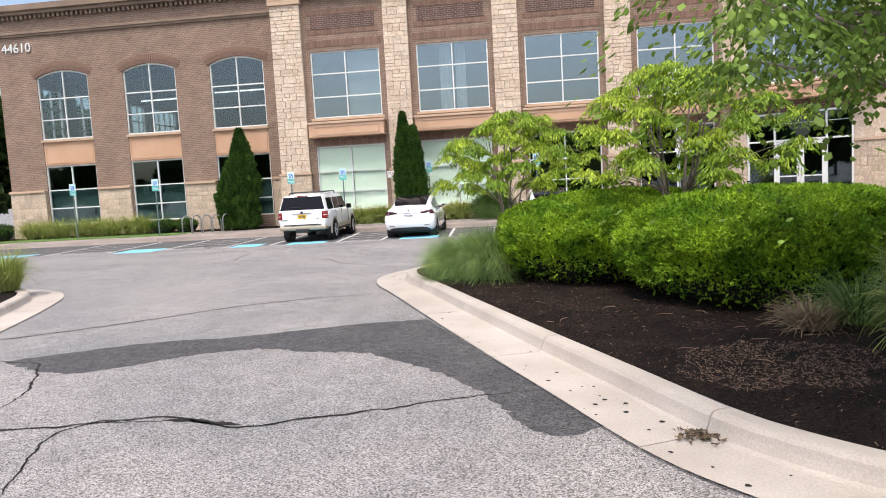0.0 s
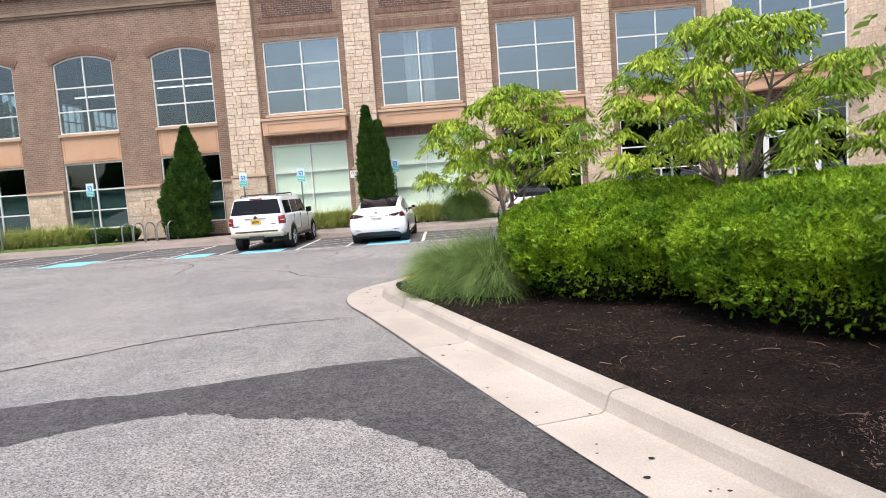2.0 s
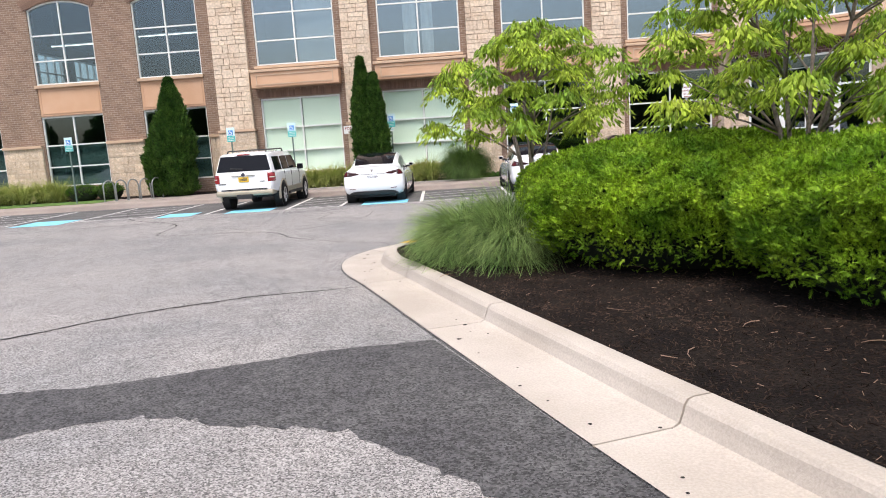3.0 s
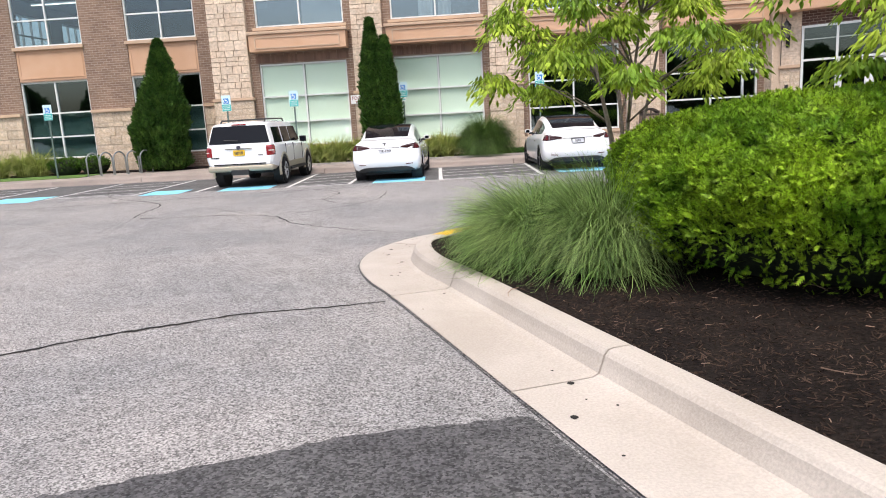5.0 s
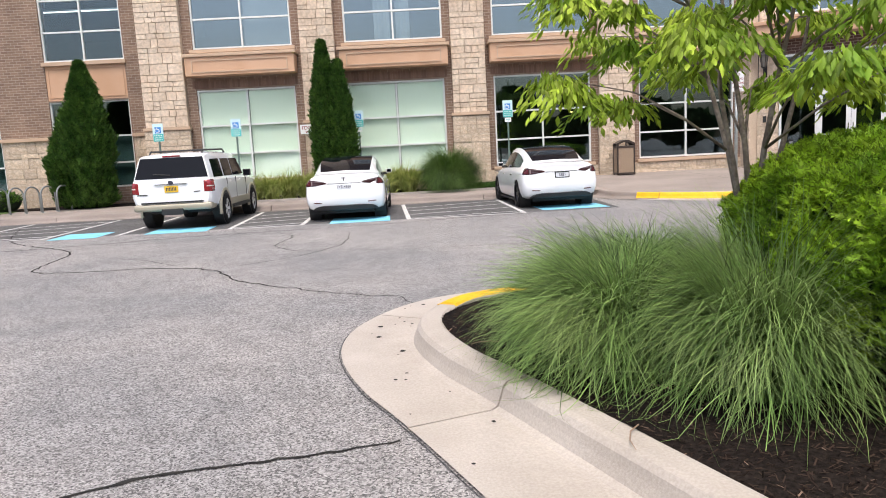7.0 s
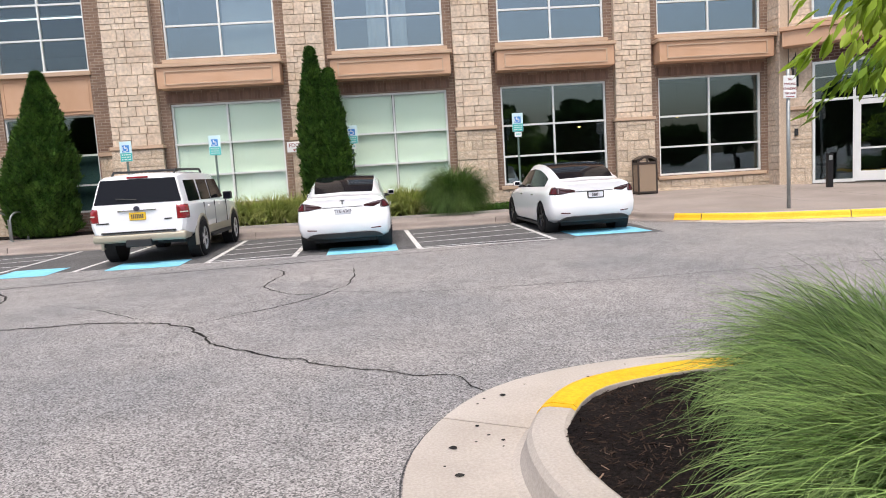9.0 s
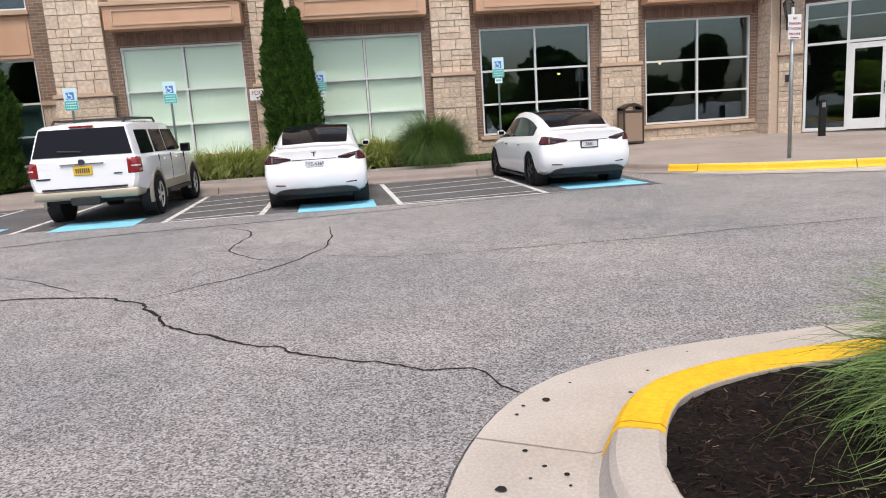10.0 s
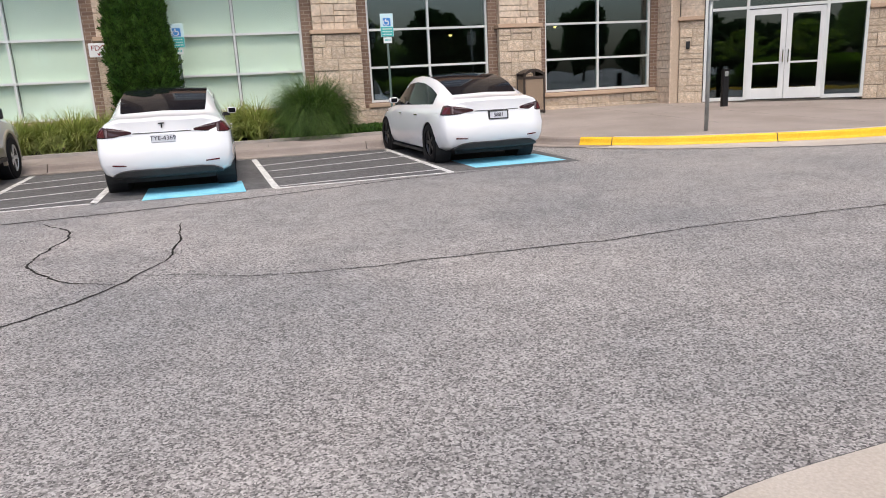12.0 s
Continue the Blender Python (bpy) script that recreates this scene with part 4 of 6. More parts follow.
# ---- entrance, set at an angle ----
ENT = Matrix.Translation((12.18, 25.86, 0)) @ Matrix.Rotation(radians(-34), 4, "Z")
def placed(ob): ob.matrix_basis = ENT; return ob
b0 = placed(structure("wall_entrance_left", boxes((-0.62, -0.02, 0.02, 0.5, 0.0, 13.2)), "mortar", "buff cut-stone pier beside the entrance"))
stone_pieces(b0, -0.64, -0.02, 0.30, 2.5, 0.0, 130); up = part("stonework", make(stone_mesh, -0.62, -0.02, 2.62, 10.1, 0.02, 131), "stone_joined", b0); tagged(up, kind="stuff")
part("ledge", rounded(boxes((-0.68, -0.02, -0.09, 0.4, 2.52, 2.62)), 0.015), "trim", b0, "tan stone ledge")
b0 = structure("wall_entrance_return", boxes((11.40, 11.66, 26.24, 27.1, 0, 13.2)), "mortar", "buff cut-stone return wall beside the entrance")
side = tagged(part("stonework", make(stone_mesh, 0, 0.8, 0.3, 10.1, 0, 133), "stone_joined", b0), kind="stuff"); side.matrix_basis = Matrix.Translation((11.385, 27.02, 0)) @ Matrix.Rotation(radians(-90), 4, "Z")
b0 = placed(structure("wall_entrance_right", boxes((3.86, 9.0, 0.02, 0.5, 0.0, 13.2)), "mortar", "buff cut-stone wall beyond the entrance"))
stone_pieces(b0, 3.86, 6.9, 0.30, 2.5, 0.0, 134); up = part("stonework", make(stone_mesh, 3.86, 9.0, 2.62, 10.1, 0.02, 135), "stone_joined", b0); tagged(up, kind="stuff")
part("ledge", rounded(boxes((3.86, 9.0, -0.09, 0.4, 2.52, 2.62)), 0.015), "trim", b0, "tan stone ledge")
placed(structure("wall_entrance_head", boxes((-0.02, 3.86, 0.05, 0.5, 3.86, 4.95), (-0.02, 3.86, 0.05, 0.5, 8.05, 13.2)), "brick_dark", "dark brick wall over the entrance"))
placed(structure("trim_canopy", rounded(boxes((-0.75, 4.6, -0.55, 0.05, 4.32, 4.74), (-0.82, 4.67, -0.62, 0.05, 4.745, 4.86)), 0.015), "render_coat", "tan rendered box ledge over the entrance"))
placed(structure("trim_entrance_sill", rounded(boxes((-0.05, 3.9, -0.10, 0.1, 4.95, 5.04)), 0.012), "trim", "tan sill"))
structure("wall_far_right", boxes((16.8, 30, 19.6, 20.0, 0, 13.2), (29.7, 30, 20, 60, 0, 13.2)), "brick", "plain wall that closes the building")
placed(structure("floor_lobby", boxes((-0.5, 6, 0.5, 7, 0.30, 0.36)), "interior", "dark lobby floor"))
placed(structure("ceiling_lobby", boxes((-0.5, 6, 0.5, 7, 4.0, 4.1)), "interior", "lobby ceiling"))
w = placed(tagged(new("window_entrance"), "tall aluminium-framed glazing round the entrance doors", "window", kind="structure"))
part("window_frame", boxes((0, 0.07, -0.05, 0.07, 0.36, 3.84), (3.79, 3.86, -0.05, 0.07, 0.36, 3.84), (0.07, 3.79, -0.05, 0.07, 3.77, 3.84), (1.02, 1.09, -0.048, 0.07, 0.36, 3.77), (2.90, 2.97, -0.048, 0.07, 0.36, 3.77), (0.07, 1.02, -0.046, 0.07, 2.70, 2.77), (1.09, 2.90, -0.046, 0.07, 2.70, 2.77), (2.97, 3.79, -0.046, 0.07, 2.70, 2.77), (0.07, 1.02, -0.046, 0.07, 0.36, 0.45), (2.97, 3.79, -0.046, 0.07, 0.36, 0.45), (0.07, 3.79, 0.0, 0.06, 3.38, 3.41)), "frame", w, "pale aluminium frame")
for a, b_, c, d in ((0.07, 1.02, 0.45, 2.7), (2.97, 3.79, 0.45, 2.7), (0.07, 1.02, 2.77, 3.77), (1.09, 2.9, 2.77, 3.77), (2.97, 3.79, 2.77, 3.77)):
    p = part("pane", boxes((a, b_, 0.0, 0.012, c, d)), "glass_low", w); p.visible_shadow = False
def door(name, x0, x1, hx):
    d = placed(tagged(new(name), "closed glazed entrance door in a wide white metal frame", "door", kind="structure"))
    part("door_frame", rounded(boxes((x0, x0 + 0.13, -0.03, 0.02, 0.38, 2.68), (x1 - 0.13, x1, -0.03, 0.02, 0.38, 2.68), (x0 + 0.13, x1 - 0.13, -0.03, 0.02, 0.38, 0.66), (x0 + 0.13, x1 - 0.13, -0.03, 0.02, 2.53, 2.68), (x0 + 0.13, x1 - 0.13, -0.02, 0.02, 1.28, 1.33)), 0.004, 1), "white_metal", d)
    p = part("pane", boxes((x0 + 0.13, x1 - 0.13, -0.006, 0.004, 0.66, 2.53)), "glass_low", d); p.visible_shadow = False
    part("door_handle", make(tube, [(hx, -0.03, 1.28), (hx, -0.09, 1.30), (hx, -0.09, 1.62), (hx, -0.03, 1.64)], 0.014), "chrome", d, "vertical chrome pull handle")
door("door_1", 1.09, 1.99, 1.93); door("door_2", 2.00, 2.90, 2.06)
w = placed(tagged(new("window_entrance_upper"), "wide upper window over the entrance reflecting the sky", "window", kind="structure"))
part("window_frame", make(bar_frame, -0.02, 3.86, -0.05, 0.05, 5.04, 8.05, [1.06, 2.72], [5.98, 7.02], 0.06), "frame", w)
xs = (0, 1.06, 2.72, 3.84)
for a, b_ in zip(xs, xs[1:]):
    for c, d in ((5.06, 5.98), (5.98, 7.02), (7.02, 8.0)): p = part("pane", boxes((a + 0.02, b_ - 0.02, -0.006, 0.006, c + 0.02, d - 0.02)), "glass", w); p.visible_shadow = False

# ---- cars ----
from mathutils.bvhtree import BVHTree
def half_to_ring(half): return half + [(-x, z) for x, z in half[::-1] if x > 1e-6]
def loft(bm, sections, keep=None, caps=True):
    """A skin over cross-sections (y, half outline from the bottom centre to the top centre). keep: which face strips, by section and strip."""
    rows = []
    for y, half in sections:
        pts = half_to_ring(half); rows.append([bm.verts.new((x, y(z) if callable(y) else y, z)) for x, z in pts])
    n, h = len(rows[0]), len(sections[0][1])
    for i, (r0, r1) in enumerate(zip(rows, rows[1:])):
        for k in range(n):
            strip = k if k < h - 1 else n - 1 - k
            if keep is None or keep(i, strip): bm.faces.new((r0[k], r0[(k + 1) % n], r1[(k + 1) % n], r1[k]))
    if caps and keep is None:
        bm.faces.new(rows[0][::-1]); bm.faces.new(rows[-1])
    else: bmesh.ops.delete(bm, geom=[v for v in bm.verts if not v.link_faces], context="VERTS")
def body_half(w, zb, zs, zt, ws):
    return [(0, zb), (w * 0.84, zb), (w * 0.955, zb + 0.07), (w, zb + 0.22), (w * 1.005, zs - 0.2), (w * 0.985, zs - 0.05), (ws, zs + 0.025), (ws * 0.6, zt - 0.008), (0, zt)]
def cabin_half(wb, zb, wt, zt):
    k = lambda t: (wb + (wt + 0.05 - wb) * t, zb + (zt - 0.10 - zb) * t)
    return [(0, zb), (wb + 0.02, zb), k(0.04), k(0.92), (wt + 0.02, zt - 0.045), (wt - 0.06, zt - 0.012), (wt * 0.5, zt + 0.012), (0, zt + 0.02)]
def wheel(parent, x, y, r, w, rim_mat, spokes=5, arch=0.928):
    s = 1 if x > 0 else -1
    def tyre_shape(bm):
        prof = [(-w / 2, r * 0.66), (-w / 2, r * 0.9), (-w * 0.38, r), (w * 0.38, r), (w / 2, r * 0.9), (w / 2, r * 0.66)]; n = 28; rings = []
        for i in range(n):
            a = 2 * math.pi * i / n; rings.append([bm.verts.new((x + d, y + math.cos(a) * q, r + math.sin(a) * q)) for d, q in prof])
        for i in range(n):
            for k in range(len(prof) - 1): bm.faces.new((rings[i][k], rings[i][k + 1], rings[(i + 1) % n][k + 1], rings[(i + 1) % n][k]))
    wh = part("wheel", make(tube, [(x - w * 0.3, y, r), (x + w * 0.3, y, r)], r * 0.3, 12), "black_plastic", parent)
    part("tyre", make(tyre_shape), "tyre", wh, smooth=True)
    def rim_shape(bm):
        n = 24; f = x + s * w * 0.42; b_ = x + s * w * 0.3
        for q0, q1, d0, d1 in ((0.68, 0.60, f, b_), (0.13, 0.0001, f, f)):
            ra = [bm.verts.new((d0, y + math.cos(2 * math.pi * i / n) * r * q0, r + math.sin(2 * math.pi * i / n) * r * q0)) for i in range(n)]; rb = [bm.verts.new((d1, y + math.cos(2 * math.pi * i / n) * r * q1, r + math.sin(2 * math.pi * i / n) * r * q1)) for i in range(n)]
            for i in range(n): bm.faces.new((ra[i], ra[(i + 1) % n], rb[(i + 1) % n], rb[i]))
        for k in range(spokes):
            a = 2 * math.pi * k / spokes; c, e = math.cos(a), math.sin(a); v = []
            for q, hw in ((0.1, 0.07), (0.64, 0.10)):
                for d in (b_, f - 0.004 * s):
                    for t in (-1, 1): v.append(bm.verts.new((d, y + (c * q - e * hw * t) * r, r + (e * q + c * hw * t) * r)))
            for q in ((2, 3, 7, 6), (0, 2, 6, 4), (1, 3, 7, 5)): bm.faces.new([v[i] for i in q])
    part("rim", make(rim_shape), rim_mat, wh)
    if arch: part("wheel_arch", make(tube, [(x - s * 0.14, y, r + 0.03), (s * arch, y, r + 0.03)], r * 1.13, 28), "black_plastic", parent)
def bars(bm, x0, x1, y, z0, z1, n):
    p = (x1 - x0) / n
    for i in range(n): box(bm, x0 + p * (i + 0.2), x0 + p * (i + 0.8), y - 0.003, y, z0, z1)
def letters(text, size, m, material, parent=None, name="lettering", depth=0.004, align="CENTER"):
    cu = bpy.data.curves.new(name, "FONT"); cu.body, cu.size, cu.extrude, cu.align_x, cu.align_y = text, size, depth, align, "CENTER"
    tmp = bpy.data.objects.new(name, cu); me = bpy.data.meshes.new_from_object(tmp); bpy.data.objects.remove(tmp)
    me.materials.clear(); me.materials.append(M[material]); ob = new(name, me); ob.parent = parent; ob.matrix_basis = m
    return ob
UPRIGHT = Matrix.Rotation(radians(90), 4, "X")

def skin_of(ob): return BVHTree.FromPolygons([v.co for v in ob.data.vertices], [q.vertices for q in ob.data.polygons])
def wrap(bm, skin, yc, s, a0, a1, lo, hi, off, n=20):
    """A thin piece that lies on a car's rear corner, between two bearings round a point inside."""
    rows = []
    for i in range(n + 1):
        t = i / n; a = radians(a0 + (a1 - a0) * t); d = Vector((s * math.sin(a), -math.cos(a), 0)); row = []
        for k in range(11):
            z = lo(t) + (hi(t) - lo(t)) * k / 10; h = skin.ray_cast(Vector((0, yc, z)), d); p_ = h[0] if h[0] else Vector((0, yc, z)) + d
            row.append(p_ + d * (off if 0 < k < 10 and 0 < i < n else -0.01))
        rows.append([bm.verts.new(q) for q in row])
    for r0, r1 in zip(rows, rows[1:]):
        for k in range(10): bm.faces.new((r0[k], r0[k + 1], r1[k + 1], r1[k]))
def cut_wells(ob, wells, r, inner):
    """Cut the wheel openings out of a car body."""
    bm = bmesh.new()
    for x, y in wells: tube(bm, [(x * inner, y, r * 0.93), (x * 1.3, y, r * 0.93)], r * 1.14, 40)
    bmesh.ops.recalc_face_normals(bm, faces=bm.faces[:]); me = bpy.data.meshes.new("well"); bm.to_mesh(me); bm.free(); tool = bpy.data.objects.new("well", me); tool.parent = ob.parent; scene.collection.objects.link(tool)
    md = ob.modifiers.new("well", "BOOLEAN"); md.operation, md.object, md.solver = "DIFFERENCE", tool, "EXACT"
    done = bpy.data.meshes.new_from_object(ob.evaluated_get(bpy.context.evaluated_depsgraph_get()))
    ob.modifiers.clear(); ob.data = done; bpy.data.objects.remove(tool); done.shade_smooth(); done.set_sharp_from_angle(angle=radians(40))
def liner(bm, x, y, r, s):
    n = 28; rings = [[bm.verts.new((d, y + math.cos(2 * math.pi * i / n) * q, r * 0.93 + math.sin(2 * math.pi * i / n) * q)) for i in range(n)] for d, q in ((s * 0.905, r * 1.13), (s * 0.63, r * 1.13), (s * 0.625, 0.01))]
    for a, b in zip(rings, rings[1:]):
        for i in range(n): bm.faces.new((a[i], a[(i + 1) % n], b[(i + 1) % n], b[i]))
def saloon_half(w, zb, zs, ws, xb, zbelt, xt, zt, xr, zr, ztop):
    """Half outline: sill, flank, shoulder, belt, side window top, roof rail, roof."""
    return [(0, zb), (w * 0.80, zb), (w * 0.93, zb + 0.05), (w * 0.985, zb + 0.17), (w, zb + 0.33), (w * 0.985, zs - 0.10), (ws, zs), (xb, zbelt), (xt, zt), (xr, zr), (xr * 0.55, ztop - 0.012), (0, ztop)]
def saloon_bend(v):
    """Round the tail in plan and draw it in under the bumper and over the lamps."""
    k = max(0.0, 1 - v.y / 0.95); f = max(0.0, (v.y - 3.9) / 0.79)
    v.y += k * (0.21 * (abs(v.x) / 0.925) ** 2.6 + float(np.interp(v.z, (0.26, 0.38, 0.52, 0.66, 0.86, 0.90, 1.0, 1.1), (0.09, 0.03, 0.0, 0.005, 0.075, 0.07, 0.055, 0.045)))) - f * 0.35 * (abs(v.x) / 0.9) ** 2.4
SALOON = [(0.0, (0.845, 0.30, 0.935, 0.775, 0.70, 0.995, 0.60, 1.015, 0.52, 1.03, 1.04)), (0.02, (0.87, 0.285, 0.945, 0.795, 0.715, 1.01, 0.61, 1.035, 0.53, 1.05, 1.06)), (0.07, (0.895, 0.27, 0.95, 0.815, 0.735, 1.015, 0.63, 1.05, 0.55, 1.065, 1.075)),
    (0.20, (0.912, 0.25, 0.955, 0.83, 0.755, 1.015, 0.66, 1.06, 0.57, 1.075, 1.085)), (0.42, (0.92, 0.23, 0.95, 0.845, 0.775, 1.01, 0.69, 1.07, 0.575, 1.09, 1.105)), (0.56, (0.923, 0.21, 0.945, 0.85, 0.785, 1.00, 0.70, 1.09, 0.575, 1.125, 1.145)), (0.75, (0.925, 0.20, 0.935, 0.855, 0.795, 0.99, 0.715, 1.095, 0.59, 1.205, 1.225)),
    (0.95, (0.925, 0.19, 0.93, 0.86, 0.805, 0.98, 0.715, 1.14, 0.60, 1.285, 1.305)), (1.25, (0.925, 0.18, 0.92, 0.86, 0.81, 0.975, 0.70, 1.245, 0.605, 1.37, 1.395)), (1.65, (0.925, 0.17, 0.915, 0.86, 0.815, 0.965, 0.69, 1.325, 0.605, 1.435, 1.46)), (2.10, (0.922, 0.17, 0.91, 0.86, 0.815, 0.955, 0.685, 1.355, 0.605, 1.46, 1.487)),
    (2.60, (0.92, 0.17, 0.905, 0.855, 0.815, 0.945, 0.68, 1.325, 0.60, 1.43, 1.457)), (3.0, (0.92, 0.17, 0.90, 0.85, 0.805, 0.935, 0.685, 1.20, 0.61, 1.315, 1.335)), (3.35, (0.92, 0.17, 0.89, 0.845, 0.79, 0.925, 0.71, 1.035, 0.63, 1.125, 1.14)), (3.55, (0.92, 0.18, 0.88, 0.84, 0.77, 0.915, 0.70, 0.955, 0.62, 0.985, 0.995)),
    (4.0, (0.91, 0.19, 0.83, 0.82, 0.74, 0.865, 0.66, 0.895, 0.55, 0.915, 0.925)), (4.35, (0.88, 0.21, 0.73, 0.78, 0.70, 0.765, 0.62, 0.79, 0.5, 0.805, 0.815)), (4.6, (0.80, 0.25, 0.61, 0.70, 0.62, 0.635, 0.55, 0.65, 0.45, 0.66, 0.665)), (4.69, (0.70, 0.33, 0.55, 0.60, 0.5, 0.565, 0.45, 0.575, 0.4, 0.58, 0.585))]
def saloon_sections(lift=0.0):
    rows = [(y, saloon_half(*p)) for y, p in SALOON]
    if lift: return rows
    close = lambda y, half, cz: [(y, [(x * k, cz + (z - cz) * k) for x, z in half]) for k in (0.03, 0.35, 0.7)]
    return close(0.0, rows[0][1], 0.66) + rows + close(4.69, rows[-1][1], 0.46)[::-1]
def saloon_skin(bm, keep=None):
    loft(bm, saloon_sections(1.0 if keep else 0.0), keep)
    for v in bm.verts: saloon_bend(v.co)
    if keep:
        bmesh.ops.recalc_face_normals(bm, faces=bm.faces[:]); bm.normal_update()
        if sum(f.normal.dot(f.calc_center_median() - Vector((0, 2, 0.8))) for f in bm.faces) < 0: bmesh.ops.reverse_faces(bm, faces=bm.faces[:]); bm.normal_update()
        for v, n in [(v, v.normal.copy()) for v in bm.verts]: v.co += n * 0.005
def saloon_diffuser(bm):
    """A dark valance that follows the rounded tail."""
    rows = []
    for i in range(25):
        x = -0.74 + 1.48 * i / 24; y = 0.018 + 0.21 * (abs(x) / 0.925) ** 2.6; top = 0.375 - 0.085 * (abs(x) / 0.74) ** 8
        rows.append([bm.verts.new((x, y + d, z)) for d, z in ((0.03, top), (0.0, top - 0.012), (0.02, 0.28), (0.10, 0.25), (0.30, 0.25), (0.30, top))])
    for a, b in zip(rows, rows[1:]):
        for k in range(6): bm.faces.new((a[k], a[(k + 1) % 6], b[(k + 1) % 6], b[k]))
    bm.faces.new(rows[0]); bm.faces.new(rows[-1][::-1])
def sedan(at, label, plate_text, framed=False):
    c = thing("car", label, "car", "parked cars", at)
    body = part("body", make(saloon_skin), "white_paint", c, "glossy white bodywork", True); skin = skin_of(body)
    wells = [(s, y) for s in (-1, 1) for y in (0.97, 3.845)]; cut_wells(body, wells, 0.335, 0.64)
    part("rear_window", make(saloon_skin, lambda i, k: k >= 9 and 5 <= i <= 8), "car_glass", c, "dark tinted rear window", True)
    part("roof_glass", make(saloon_skin, lambda i, k: k >= 9 and 9 <= i <= 10), "car_glass", c, "dark glass roof", True)
    part("windscreen", make(saloon_skin, lambda i, k: k >= 9 and 11 <= i <= 13), "car_glass", c, "dark windscreen", True)
    for s in (-1, 1):
        bm = make(saloon_skin, lambda i, k: k == 7 and 7 <= i <= 12); bmesh.ops.delete(bm, geom=[v for v in bm.verts if v.co.x * s < 0], context="VERTS"); part("side_window", bm, "car_glass", c, "dark side glass", True)
        for y in (0.97, 3.845):
            wheel(c, s * 0.795, y, 0.335, 0.235, "dark_alloy", 5, None); part("wheel_arch", make(liner, s, y, 0.335, s), "black_plastic", c)
        lo, hi = (lambda t: 0.866 - 0.058 * min(1, t * 1.5) + 0.03 * max(0, t - 0.75)), (lambda t: 0.890 + 0.098 * min(1, t * 1.35) ** 0.8 - 0.05 * max(0, t - 0.75))
        tl = part("tail_light", make(wrap, skin, 0.9, s, 26, 59, lo, hi, 0.010), "smoked_lens", c, "smoked red tail light", True)
        part("lens_strip", make(wrap, skin, 0.9, s, 31, 44, lambda t: 0.902 + 0.02 * t, lambda t: 0.912 + 0.03 * t, 0.015), "grey_lens", tl, "pale lens strip")
        part("lens_divider", make(wrap, skin, 0.9, s, 44.5, 46, lambda t: 0.825, lambda t: 0.955, 0.015), "grey_lens", tl, "pale lens strip")
        part("lens_block", make(wrap, skin, 0.9, s, 47, 55, lambda t: 0.825, lambda t: 0.955, 0.014), "dim_lens", tl, "red lens block")
        part("reflector", make(wrap, skin, 0.9, s, 32, 43, lambda t: 0.425 + 0.006 * t, lambda t: 0.447 + 0.010 * t, 0.010), "dim_lens", c, "dark red bumper reflector")
        mir = part("wing_mirror", rounded(boxes((*sorted((s * 0.86, s * 1.02)), 2.93, 3.09, 0.975, 1.085)), 0.045, 3), "white_paint", c, smooth=True); part("mirror_face", rounded(boxes((*sorted((s * 0.885, s * 1.005)), 2.922, 2.94, 0.99, 1.07)), 0.008), "car_glass", mir); part("mirror_foot", boxes((*sorted((s * 0.79, s * 0.90)), 2.98, 3.05, 0.94, 1.0)), "black_plastic", mir)
        for y in (1.55, 2.55): part("door_handle", rounded(boxes((*sorted((s * 0.90, s * 0.924)), y, y + 0.2, 0.785, 0.808)), 0.005, 1), "chrome", c)
        part("sill_trim", boxes((*sorted((s * 0.80, s * 0.90)), 1.4, 3.4, 0.15, 0.19)), "black_plastic", c)
    part("underbody", boxes((-0.62, 0.62, 0.45, 4.4, 0.16, 0.27)), "black_plastic", c)
    part("diffuser", make(saloon_diffuser), "black_plastic", c, "black plastic rear diffuser")
    part("trunk_seam", make(wrap, skin, 0.9, 1, -27, 27, lambda t: 0.862, lambda t: 0.874, 0.006), "black_plastic", c)
    if not framed: part("emblem", rounded(boxes((-0.042, 0.042, 0.045, 0.09, 0.985, 1.000), (-0.009, 0.009, 0.048, 0.09, 0.925, 0.984)), 0.003, 1), "black_plastic", c, "small dark emblem")
    pl = part("number_plate", rounded(boxes((-0.155, 0.155, 0.018, 0.08, 0.735, 0.85)), 0.006, 1), "plate", c, "white number plate")
    if framed: part("plate_frame", make(bar_frame, -0.17, 0.17, 0.012, 0.06, 0.724, 0.861, [], [], 0.014), "black_plastic", pl, "dark plate frame")
    letters(plate_text, 0.085, Matrix.Translation((0, 0.016, 0.79)) @ UPRIGHT, "ink", pl)
    return c
sedan(pose(-1.03, 18.87, 0, 0, 0, 0.8) @ Matrix.Scale(0.965, 4), "white saloon car parked nose-in over a blue bay marking", "TYE-4369")
sedan(pose(3.86, 19.25, 0, 0, 0, 3.6) @ Matrix.Scale(0.96, 4), "white saloon car with dark wheels parked near the entrance", "5881", True)

